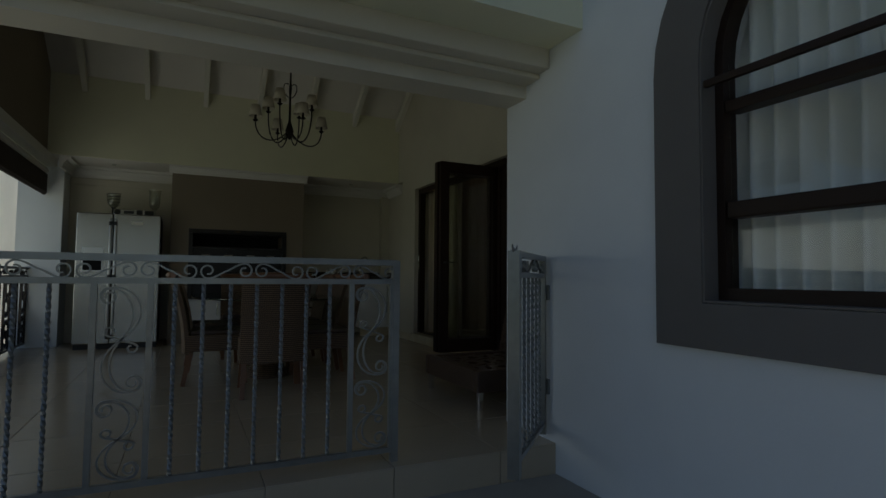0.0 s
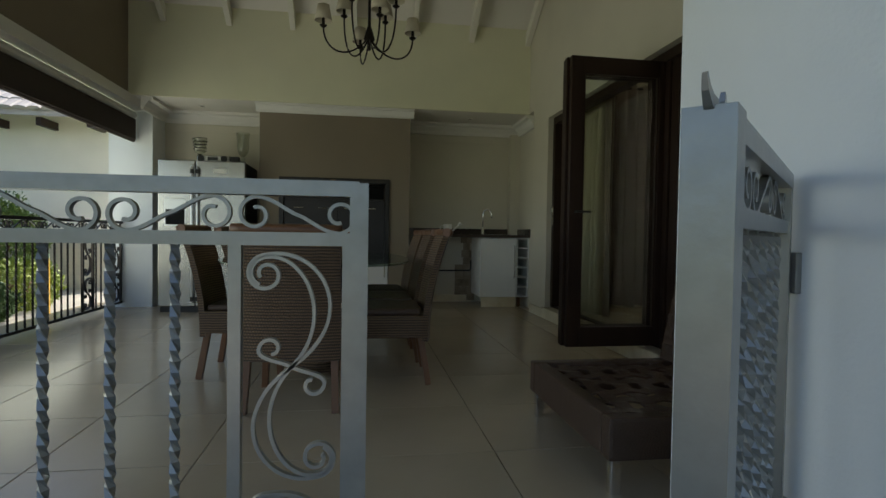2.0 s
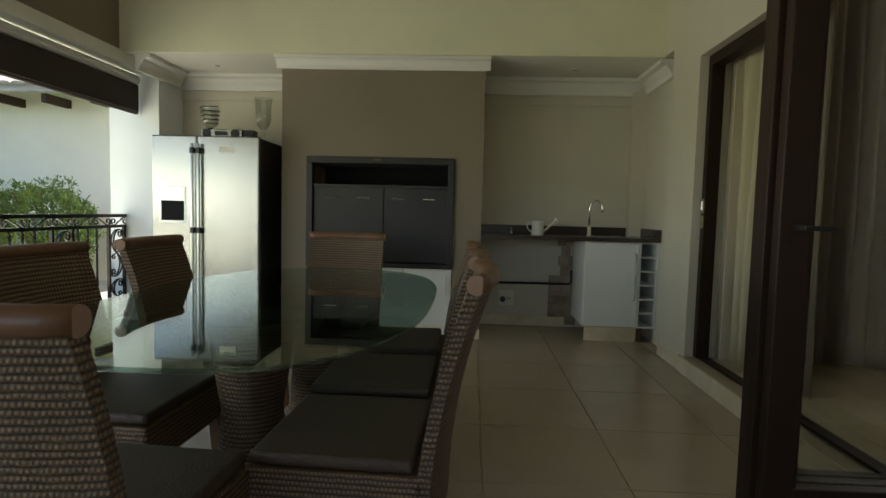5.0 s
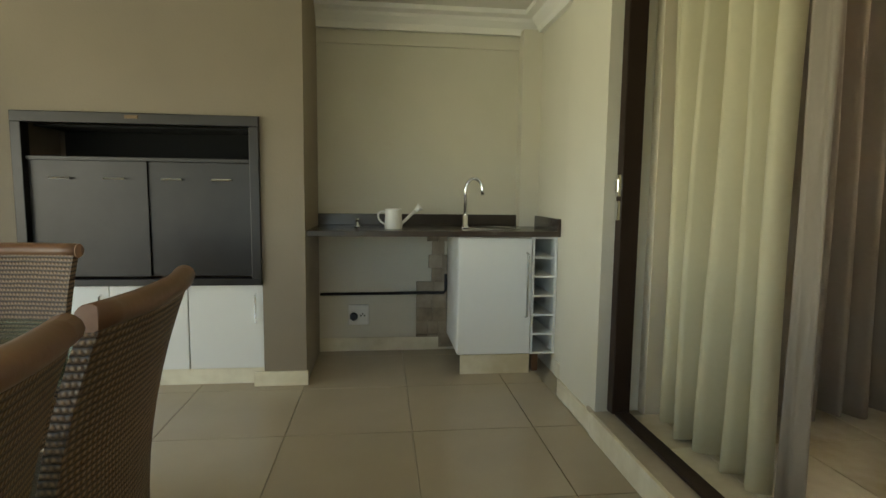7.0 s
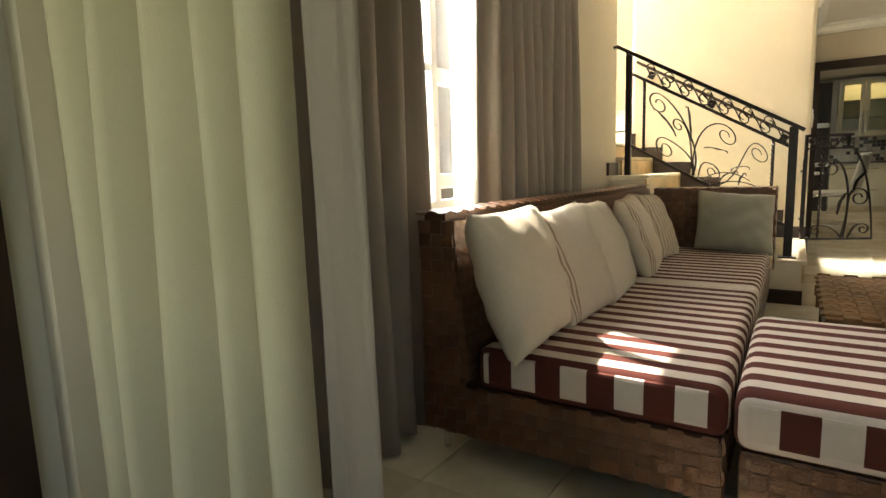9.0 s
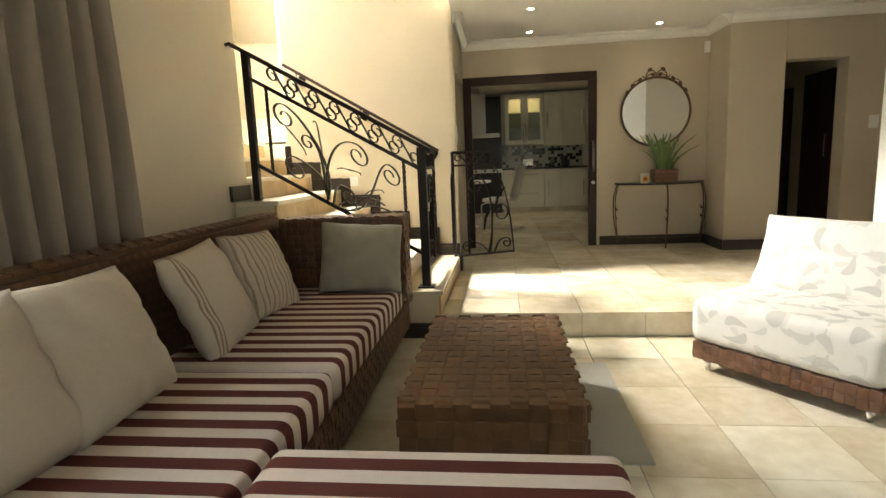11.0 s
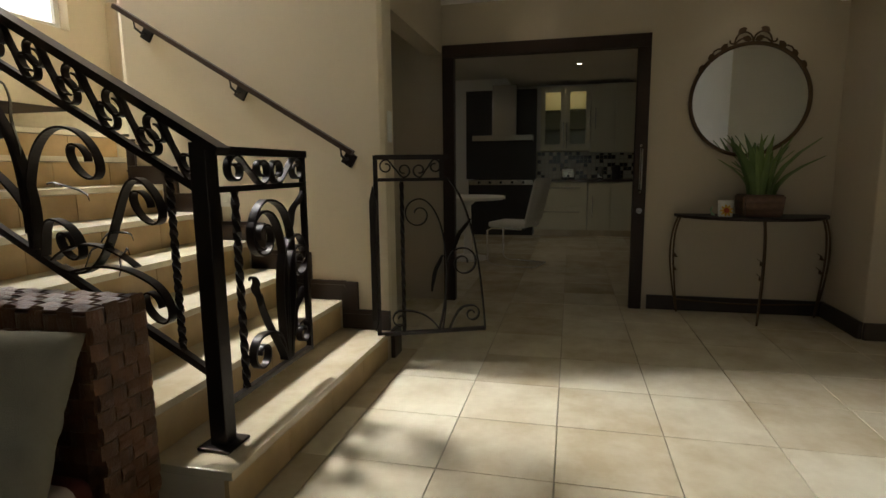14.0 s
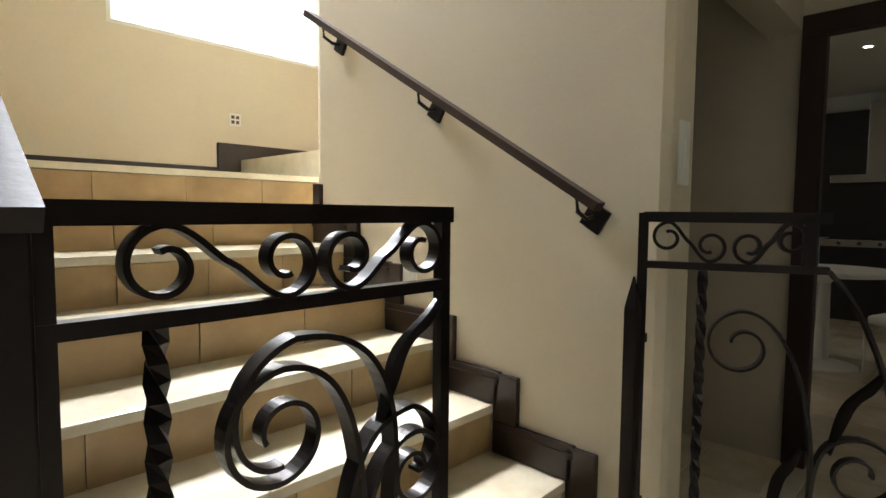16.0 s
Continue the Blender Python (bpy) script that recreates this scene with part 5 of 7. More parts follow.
def ironlace(root, p, stems, a=0.004, b=0.014, leaves=()):
    for s in stems:
        bm = bmesh.new()
        p.bar(bm, s, a, b, taper=0.75)
        part("scroll", bm, M_IRON, root)
    for u, v, du, dv in leaves:
        # a beaten ribbon that widens, ripples and hooks over at its tip
        side = 1 if du > 0 else -1
        pts = bez((u, v), (u + du * 0.15, v + dv * 0.5), (u + du * 0.55, v + dv * 0.75), (u + du, v + dv), 14)
        pts += [(u + du + side * 0.012, v + dv + 0.002), (u + du + side * 0.018, v + dv - 0.010)]
        bm = bmesh.new()
        rows = []
        for i, q in enumerate(pts):
            t = i / (len(pts) - 1)
            w = 0.003 + 0.013 * math.sin(math.pi * min(1.0, 0.05 + 0.95 * t)) ** 0.8
            mid = p.at(*q) + p.n * (0.006 * math.sin(11 * t))
            across = (p.n * 0.8 + p.a * 0.6).normalized() * w
            rows.append([bm.verts.new(mid + across + Vector((0, 0, 0.003 * math.sin(17 * t)))), bm.verts.new(mid + Vector((0, 0, 0.004))), bm.verts.new(mid - across)])
        for r0, r1 in zip(rows, rows[1:]):
            for k in range(2):
                bm.faces.new((r0[k], r0[k + 1], r1[k + 1], r1[k]))
        bm.normal_update()
        bmesh.ops.solidify(bm, geom=bm.faces[:], thickness=0.0025)
        part("leaf", bm, M_IRON, root)


# stair balustrade
sb = thing("stair_balustrade", "black wrought-iron stair balustrade with hand-forged scrolls", "balustrade")
SL = 0.575
sp = Panel((7.97, 5.87, 0.47), (0, 1), SL)
bm = bmesh.new()
bx(bm, 7.94, 8.0, 5.84, 5.90, 0.475, 1.475, 0.004)
part("newel_post", bm, M_IRON, sb)
bm = bmesh.new()
bx(bm, 7.91, 8.03, 5.81, 5.93, 0.47, 0.48, 0.002)
part("base_plate", bm, M_IRON, sb)
bm = bmesh.new()
bx(bm, 7.945, 7.995, 7.075, 7.125, H + RISE * 5, 2.19, 0.004)
part("upper_post", bm, M_IRON, sb)
bm = bmesh.new()
sp.bar(bm, [(-0.07, 1.015), (1.33, 1.015), (1.36, 0.99)], 0.014, 0.034)
part("handrail", bm, M_IRON, sb)
for v in (0.845, 0.235):
    bm = bmesh.new()
    sp.bar(bm, [(0.0, v), (1.23, v)], 0.012, 0.012)
    part("rail", bm, M_IRON, sb)
for k in range(7):
    bm = bmesh.new()
    sp.bar(bm, s_scroll(0.005 + 0.147 * k, 0.205 + 0.147 * k, 0.860, 0.998, False, 0.66), 0.004, 0.013)
    part("scroll", bm, M_IRON, sb)
for u in (0.13, 1.10):
    bm = bmesh.new()
    sp.bar(bm, [(u, 0.24 + 0.60 * k / 30) for k in range(31)], 0.010, 0.010, 4, 26.0)
    part("twisted_bar", bm, M_IRON, sb)
ironlace(sb, sp, [
    curl((0.70, 0.25), (-0.10, 0.26), (0.98, 0.70), 0.085, -1, 1.25),
    curl((0.70, 0.25), (0.02, 0.34), (0.46, 0.70), 0.080, 1, 1.25),
    curl((0.69, 0.26), (-0.02, 0.14), (0.92, 0.36), 0.085, -1, 1.3),
    curl((0.66, 0.25), (-0.02, 0.10), (0.55, 0.36), 0.062, 1, 1.3),
    curl((0.60, 0.25), (-0.26, 0.02), (0.23, 0.68), 0.075, 1, 1.25),
    curl((0.56, 0.25), (-0.14, 0.12), (0.22, 0.35), 0.070, 1, 1.25),
    curl((0.71, 0.30), (0.0, 0.22), (0.82, 0.60), 0.05, -1, 1.0),
    bez((0.62, 0.26), (0.52, 0.40), (0.40, 0.46), (0.28, 0.44)),
], b=0.019, leaves=[(0.62, 0.52, -0.16, 0.06), (0.72, 0.52, 0.03, 0.26), (0.42, 0.44, -0.12, 0.10), (0.84, 0.50, 0.16, 0.14), (0.50, 0.30, -0.12, 0.16), (0.36, 0.36, -0.04, 0.12)])

# gate that closes the foot of the stairs, hinged at the newel
fg = thing("stair_gate", "black wrought-iron stair gate half with scroll infill", "gate", "stair gates")
fp = Panel((7.99, 5.87, 0), (1, 0))
for v0, t, b in ((1.452, 0.014, 0.020), (1.325, 0.010, 0.012)):
    bm = bmesh.new()
    fp.bar(bm, [(0.0, v0), (0.63, v0)], t, b)
    part("rail", bm, M_IRON, fg)
bm = bmesh.new()
fp.bar(bm, [(0.02, 0.60), (0.63, 0.60)], 0.010, 0.012)
part("rail", bm, M_IRON, fg)
for u, tw in ((0.13, 22.0), (0.62, 0.0), (0.02, 0.0)):
    bm = bmesh.new()
    fp.bar(bm, [(u, 0.60 + 0.72 * k / 30) for k in range(31)] if tw else [(u, 0.59), (u, 1.45)], 0.011, 0.011, 4, tw)
    part("twisted_bar" if tw else "stile", bm, M_IRON, fg)
for u0, u1, falls in ((0.09, 0.35, True), (0.36, 0.61, False)):
    bm = bmesh.new()
    fp.bar(bm, s_scroll(u0, u1, 1.337, 1.438, falls), 0.004, 0.014)
    part("scroll", bm, M_IRON, fg)
ironlace(fg, fp, [
    curl((0.42, 0.62), (0.03, 0.35), (0.29, 1.14), 0.095, 1, 1.3),
    curl((0.43, 0.62), (0.10, 0.40), (0.31, 1.13), 0.145, 1, 0.42),
    curl((0.42, 0.62), (-0.02, 0.25), (0.545, 1.00), 0.072, -1, 1.3),
    curl((0.41, 0.62), (-0.03, 0.30), (0.535, 1.02), 0.10, -1, 0.40),
    curl((0.40, 0.62), (-0.02, 0.12), (0.24, 0.70), 0.070, 1, 1.25),
    curl((0.44, 0.62), (0.02, 0.10), (0.56, 0.69), 0.055, -1, 1.25),
    bez((0.40, 0.63), (0.36, 0.72), (0.27, 0.80), (0.24, 0.93)),
], a=0.005, b=0.018, leaves=[(0.47, 1.10, 0.15, 0.20), (0.47, 0.68, 0.10, 0.20), (0.24, 0.88, -0.03, 0.12)])

og = thing("open_stair_gate", "black wrought-iron stair gate half standing open", "gate", "stair gates")
op = Panel((9.24, 5.77, 0), (0.25, -0.57))
for pts, t in (([(0, 1.45), (0.40, 1.45)], 0.013), ([(0, 1.33), (0.40, 1.33)], 0.009), ([(0, 0.47), (0.61, 0.47)], 0.010), ([(0, 0.46), (0, 1.46)], 0.012), ([(0.36, 1.33), (0.36, 1.46)], 0.012)):
    bm = bmesh.new()
    op.bar(bm, pts, t, 0.012)
    part("rail", bm, M_IRON, og)
bm = bmesh.new()
op.bar(bm, [(0.14, 0.48 + 0.84 * k / 30) for k in range(31)], 0.009, 0.009, 4, 22.0)
part("twisted_bar", bm, M_IRON, og)
for u0, u1 in ((0.02, 0.19), (0.20, 0.36)):
    bm = bmesh.new()
    op.bar(bm, s_scroll(u0, u1, 1.342, 1.437, u0 < 0.1, 0.8), 0.004, 0.012)
    part("scroll", bm, M_IRON, og)
ironlace(og, op, [
    curl((0.34, 0.48), (0.10, 0.35), (0.23, 1.14), 0.085, 1, 1.2),
    curl((0.36, 0.48), (0.05, 0.30), (0.48, 0.86), 0.085, -1, 1.25),
    curl((0.34, 0.48), (-0.06, 0.1), (0.12, 0.55), 0.05, 1, 1.2),
    bez((0.40, 1.33), (0.52, 1.2), (0.58, 0.9), (0.61, 0.47)),
    curl((0.40, 0.48), (0.05, 0.1), (0.53, 0.56), 0.05, -1, 1.2),
], leaves=[(0.42, 0.9, 0.1, 0.2), (0.30, 0.7, 0.06, 0.2)])
gpst = thing("gate_stop", "black iron spear-topped bar fixed to the stair wall end", "gate post")
bm = bmesh.new()
sweep(bm, [(9.205, 5.775, 0.50), (9.205, 5.775, 0.56), (9.205, 5.775, 1.22), (9.205, 5.775, 1.30)], 0.016, 0.016)
for v in bm.verts:
    if v.co.z > 1.29 or v.co.z < 0.51:
        v.co.x, v.co.y = 9.205 + (v.co.x - 9.205) * 0.1, 5.775 + (v.co.y - 5.775) * 0.1
part("bar", bm, M_IRON, gpst)
for z in (0.66, 1.12):
    bm = bmesh.new()
    sweep(bm, [(9.21, 5.776, z), (9.30, 5.80, z), (9.341, 5.80, z)], 0.006, 0.012, normal=(0, 0, 1))
    part("bracket", bm, M_IRON, gpst)

# handrail on the stair wall
hr = thing("wall_handrail", "dark wrought-iron handrail on the stair wall", "handrail")
bm = bmesh.new()
sweep(bm, [(9.25, 5.90, 1.475), (9.25, 7.34, 2.335)], 0.013, 0.022, normal=(-1, 0, 0))
part("rail", bm, M_RAILBROWN, hr)
for y in (5.97, 6.62, 7.22):
    z = 1.475 + (y - 5.90) * 0.597
    bm = bmesh.new()
    sweep(bm, [(9.25, y, z - 0.012), (9.25, y - 0.005, z - 0.055), (9.29, y - 0.01, z - 0.075), (9.335, y - 0.01, z - 0.07)], 0.007, sides=6)
    br = part("bracket", bm, M_IRON, hr)
    bm = bmesh.new()
    bx(bm, 9.325, 9.341, y - 0.05, y + 0.02, z - 0.11, z - 0.035, 0.004)
    bmesh.ops.rotate(bm, verts=bm.verts, cent=(9.333, y - 0.015, z - 0.072), matrix=Matrix.Rotation(radians(32), 3, "X"))
    part("wall_plate", bm, M_IRON, br)

# ---- curtains ----
rod = thing("curtain_rod", "dark curtain rod over the sofa window", "curtain rod")
bm = bmesh.new()
sweep(bm, [(4.05, 7.14, 2.60), (6.75, 7.14, 2.60)], 0.014, sides=8)
part("rod", bm, M_IRON, rod)
for x in (4.1, 6.7):
    bm = bmesh.new()
    sweep(bm, [(x, 7.14, 2.60), (x, 7.25, 2.60)], 0.010, sides=6)
    part("bracket", bm, M_IRON, rod)
curtain("window_curtain", 4.00, 7.12, 4.81, 7.12, L + 0.03, 2.63, 6, 0.055, M_CURT_G, "taupe eyelet curtain drawn to the side", rings=True, seed=5, group="window curtains")
curtain("window_curtain", 5.32, 7.12, 6.62, 7.12, L + 0.03, 2.63, 9, 0.05, M_CURT_G, "taupe eyelet curtain drawn to the side", rings=True, seed=6, group="window curtains")
curtain("door_curtain", 3.58, 7.22, 3.60, 6.50, L + 0.02, 2.68, 5, 0.080, M_CURT_C, "cream lined curtain bunched beside the folding doors", 1.0, seed=7)
curtain("door_curtain_lining", 3.605, 6.49, 3.63, 6.39, L + 0.01, 2.68, 1, 0.02, M_CURT_G, "grey lined edge of the cream curtain", 1.0, seed=8)
curtain("near_door_curtain", 3.62, 3.05, 3.66, 3.75, L + 0.02, 2.68, 6, 0.05, M_CURT_G, "taupe curtain at the near end of the folding doors", rings=True, seed=9)

# ---- dining set on the patio ----
def dining_chair(m, group, label):
    root = thing("dining_chair", label, "chair", group, m)
    bm = bmesh.new()
    nu, nv = 8, 8
    rows = []
    for j in range(nv + 1):
        v = j / nv
        z = 0.27 + 0.67 * v
        y = -0.225 - 0.13 * v * v
        rows.append([(-0.255 + 0.51 * i / nu, y - 0.035 * (1 - (2 * i / nu - 1) ** 2), z) for i in range(nu + 1)])
    fr_ = [[bm.verts.new(p) for p in r] for r in rows]
    bk = [[bm.verts.new((p[0], p[1] - 0.035, p[2])) for p in r] for r in rows]
    for a, f in ((fr_, False), (bk, True)):
        for j in range(nv):
            for i in range(nu):
                q = (a[j][i], a[j][i + 1], a[j + 1][i + 1], a[j + 1][i])
                bm.faces.new(q[::-1] if f else q)
    for j in range(nv):
        for i in (0, nu):
            bm.faces.new((fr_[j][i], fr_[j + 1][i], bk[j + 1][i], bk[j][i]))
    for i in range(nu):
        for j in (0, nv):
            bm.faces.new((fr_[j][i], fr_[j][i + 1], bk[j][i + 1], bk[j][i]))
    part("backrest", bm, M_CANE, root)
    bm = bmesh.new()
    sweep(bm, [(-0.262 + 0.524 * i / 10, -0.372 - 0.035 * (1 - (2 * i / 10 - 1) ** 2), 0.945) for i in range(11)], 0.029, 0.027, 12)
    rail = part("top_rail", bm, M_CHAIRWOOD, root, "worn brown wooden top rail", True)
    for x in (-0.2635, 0.2635):
        bm = bmesh.new()
        cyl(bm, 0, 0, -0.002, 0.002, 0.0265, seg=14)
        bmesh.ops.transform(bm, matrix=pose(x, -0.372, 0.945, 0, 90), verts=bm.verts)
        part("rail_end", bm, M_ENDGRAIN, rail, "pale cut end of the rail")
    bm = bmesh.new()
    bx(bm, -0.255, 0.255, -0.25, 0.24, 0.29, 0.43, 0.012)
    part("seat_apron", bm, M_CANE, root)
    bm = bmesh.new()
    slab_cushion(bm, -0.245, 0.245, -0.22, 0.235, 0.43, 0.47, 0.018)
    part("seat", bm, M_STRAP_D, root, "dark woven seat", True)
    for x in (-0.22, 0.22):
        for y, ky in ((-0.22, -0.05), (0.21, 0.02)):
            bm = bmesh.new()
            sweep(bm, [(x * 1.06, y + ky, 0.0), (x, y, 0.30)], 0.018, 0.018, normal=(1, 0, 0))
            part("leg", bm, M_CHAIRWOOD, root)
    return root


chair = dining_chair(pose(0.88, 4.52, 0, 0, 0, -3), "dining chairs", "brown woven cane dining chair with a wooden top rail")
for x, y, r in ((1.38, 4.97, 88), (1.37, 5.55, 90), (1.36, 6.14, 92), (0.50, 5.20, -92), (0.52, 5.95, -88), (0.86, 6.66, 178)):
    copy_thing(chair, pose(x, y, 0, 0, 0, r))
dt = thing("dining_table", "oval glass-topped dining table on a dark cane pedestal", "table")
bm = bmesh.new()
rim = []
for z, k in ((0.735, 0.994), (0.739, 1.0), (0.745, 1.0), (0.749, 0.994)):
    ring = []
    for i in range(64):
        c_, s_ = math.cos(i * math.tau / 64), math.sin(i * math.tau / 64)
        ring.append(bm.verts.new((0.92 + 0.65 * k * math.copysign(abs(c_) ** 0.7, c_), 5.65 + 1.12 * k * math.copysign(abs(s_) ** 0.7, s_), z)))
    rim.append(ring)
for a_, b_ in zip(rim, rim[1:]):
    for i in range(64):
        bm.faces.new((a_[i], a_[(i + 1) % 64], b_[(i + 1) % 64], b_[i]))
bm.faces.new(rim[0][::-1])
bm.faces.new(rim[-1])
ob = part("tabletop", bm, M_TGLASS, dt, "thick greenish glass top")
for y in (5.25, 6.05):
    bm = bmesh.new()
    lathe(bm, [(0.20, 0.0), (0.20, 0.04), (0.13, 0.12), (0.11, 0.40), (0.15, 0.66), (0.19, 0.72), (0.19, 0.734)], 0.94, y, 20)
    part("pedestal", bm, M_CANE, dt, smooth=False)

# lounger without cushions by the doors
lg = thing("lounge_chair", "low dark woven strap lounge chair without cushions", "lounge chair")
LX0, LX1, LY0, LY1 = 2.10, 2.93, 3.20, 4.12
for q in ((LX0, LX1, LY0, LY0 + 0.07), (LX0, LX1, LY1 - 0.07, LY1), (LX0, LX0 + 0.07, LY0 + 0.07, LY1 - 0.07), (LX1 - 0.07, LX1, LY0 + 0.07, LY1 - 0.07)):
    bm = bmesh.new()
    bx(bm, q[0], q[1], q[2], q[3], 0.13, 0.285, 0.012)
    part("side_rail", bm, M_STRAP_D, lg)
for k in range(6):
    bm = bmesh.new()
    y = LY0 + 0.14 + 0.128 * k
    sweep(bm, [(LX0 + 0.06 + 0.071 * i, y, 0.262 + (0.008 if (i + k) % 2 else -0.004)) for i in range(11)], 0.032, 0.004)
    part("strap", bm, M_STRAP_D, lg)
for k in range(5):
    bm = bmesh.new()
    x = LX0 + 0.15 + 0.128 * k
    sweep(bm, [(x, LY0 + 0.06 + 0.08 * i, 0.262 + (0.008 if (i + k + 1) % 2 else -0.004)) for i in range(11)], 0.032, 0.004)
    part("strap", bm, M_STRAP_D, lg)
bm = bmesh.new()
vs = bx(bm, LX1 - 0.10, LX1 + 0.02, LY0, LY1, 0.285, 0.76)
for v in vs:
    if v.co.z > 0.5:
        v.co.x += 0.10
part("backrest", bm, M_STRAP_D, lg)
sd = strap_mesh(0.085, 0.070, 0.009)
sd.materials[0] = M_STRAP_D
for i in range(11):
    for j in range(6):
        ob = new("strap", sd)
        ob.parent = lg
        k = (i + j) % 2
        z = 0.33 + 0.078 * j
        ob.matrix_basis = Matrix.Translation((LX1 - 0.10 + 0.10 * (z - 0.285) / 0.475 - 0.003, LY0 + 0.042 + 0.0835 * i, z)) @ Euler((radians(90), 0, radians(-90)), "XYZ").to_matrix().to_4x4() @ pose(0, 0, 0, 0, 0, 90 if k else 0)
for x in (LX0 + 0.04, LX1 - 0.04):
    for y in (LY0 + 0.04, LY1 - 0.04):
        bm = bmesh.new()
        bx(bm, x - 0.02, x + 0.02, y - 0.02, y + 0.02, 0, 0.135, 0.003)
        part("leg", bm, M_CHROME, lg)

# ---- chandelier ----
ch = thing("chandelier", "black wrought-iron chandelier with small linen shades", "chandelier")
CX, CY, CZ = 1.27, 6.29, 2.545
bm = bmesh.new()
lathe(bm, [(0.004, 0.0), (0.02, 0.02), (0.012, 0.05), (0.05, 0.10), (0.035, 0.16), (0.014, 0.22), (0.010, 0.75), (0.006, 2.45)], CX, CY, 12)
bmesh.ops.translate(bm, verts=bm.verts, vec=(0, 0, CZ))
part("stem", bm, M_IRON, ch, smooth=True)
for k in range(8):
    a = k * math.tau / 8 + 0.2
    tall = k % 2
    R = 0.40 if not tall else 0.27
    zt = 0.16 if not tall else 0.34
    d = Vector((math.cos(a), math.sin(a), 0))
    c = Vector((CX, CY, CZ))
    pts = [c + d * u + Vector((0, 0, v)) for u, v in bez((0.02, 0.10), (R * 0.45, -0.12), (R, -0.06), (R, zt), 14)]
    bm = bmesh.new()
    sweep(bm, pts, 0.0075, sides=6)
    arm = part("arm", bm, M_IRON, ch, smooth=True)
    p = pts[-1]
    bm = bmesh.new()
    lathe(bm, [(0.012, -0.01), (0.03, 0.005), (0.032, 0.012), (0.013, 0.016), (0.013, 0.07)], p.x, p.y, 10)
    bmesh.ops.translate(bm, verts=bm.verts, vec=(0, 0, p.z))
    part("candle_cup", bm, M_IRON, arm)
    bm = bmesh.new()
    seg = 16
    r0 = [bm.verts.new((p.x + 0.075 * math.cos(t * math.tau / seg), p.y + 0.075 * math.sin(t * math.tau / seg), p.z + 0.05)) for t in range(seg)]
    r1 = [bm.verts.new((p.x + 0.05 * math.cos(t * math.tau / seg), p.y + 0.05 * math.sin(t * math.tau / seg), p.z + 0.18)) for t in range(seg)]
    for t in range(seg):
        bm.faces.new((r0[t], r0[(t + 1) % seg], r1[(t + 1) % seg], r1[t]))
    bm.normal_update()
    bmesh.ops.solidify(bm, geom=bm.faces[:], thickness=0.003)
    part("shade", bm, M_SHADE, arm, "cream linen shade", True)
for k in range(4):
    a = k * math.tau / 4
    d = Vector((math.cos(a), math.sin(a), 0))
    bm = bmesh.new()
    sweep(bm, [Vector((CX, CY, CZ)) + d * u + Vector((0, 0, v)) for u, v in bez((0.01, 0.5), (0.10, 0.55), (0.09, 0.72), (0.02, 0.66), 10)], 0.005, sides=6)
    part("curl", bm, M_IRON, ch)

# ---- small things of the patio ----
tap = thing("tap", "tall chrome swan-neck tap on the granite worktop", "tap")
bm = bmesh.new()
sweep(bm, [(2.82, 8.46, 0.94), (2.82, 8.46, 1.20)] + [(2.82 + 0.055 - 0.055 * math.cos(a * math.pi / 8), 8.46 - 0.02 * a / 8, 1.20 + 0.075 * math.sin(a * math.pi / 8)) for a in range(1, 9)] + [(2.932, 8.438, 1.165)], 0.011, sides=10, normal=(0, 1, 0))
part("spout", bm, M_CHROME, tap, smooth=True)
bm = bmesh.new()
lathe(bm, [(0.026, 0.94), (0.026, 0.95), (0.018, 0.96), (0.017, 1.03)], 2.82, 8.46, 14)
part("base", bm, M_CHROME, tap, smooth=True)
sink = thing("sink", "round steel sink bowl let into the worktop", "sink")
bm = bmesh.new()
lathe(bm, [(0.17, 0.9405), (0.185, 0.943), (0.185, 0.946), (0.165, 0.946), (0.155, 0.9425)], 3.02, 8.50, 28)
part("rim", bm, M_CHROME, sink, smooth=True)
can = thing("watering_can", "small white watering can on the worktop", "watering can")
bm = bmesh.new()
lathe(bm, [(0.055, 0.94), (0.058, 0.945), (0.052, 1.06), (0.054, 1.068), (0.048, 1.07)], 2.34, 8.42, 18)
part("body", bm, M_SWITCH, can, smooth=True)
bm = bmesh.new()
sweep(bm, [(2.39, 8.42, 0.97), (2.45, 8.41, 1.03), (2.49, 8.41, 1.065)], 0.010, sides=8)
sp_ = part("spout", bm, M_SWITCH, can, smooth=True)
bm = bmesh.new()
sweep(bm, [(2.485, 8.41, 1.06), (2.515, 8.405, 1.085)], 0.012, sides=10, taper=2.2)
part("rose", bm, M_SWITCH, sp_, smooth=True)
bm = bmesh.new()
sweep(bm, bez((2.285, 8.42, 1.05), (2.22, 8.42, 1.07), (2.23, 8.42, 0.98), (2.288, 8.42, 0.97)), 0.006, sides=6, normal=(0, 1, 0))
part("handle", bm, M_SWITCH, can)
st = thing("tap_stub", "small chrome stub on the worktop", "fitting")
bm = bmesh.new()
lathe(bm, [(0.02, 0.94), (0.02, 0.95), (0.01, 0.955), (0.01, 0.985), (0.014, 0.99), (0.012, 0.998)], 2.10, 8.55, 12)
part("body", bm, M_CHROME, st, smooth=True)
stone = thing("stone_patch", "unplastered stonework patch beside the sink cabinet", "stonework", kind="structure")
rs = random.Random(4)
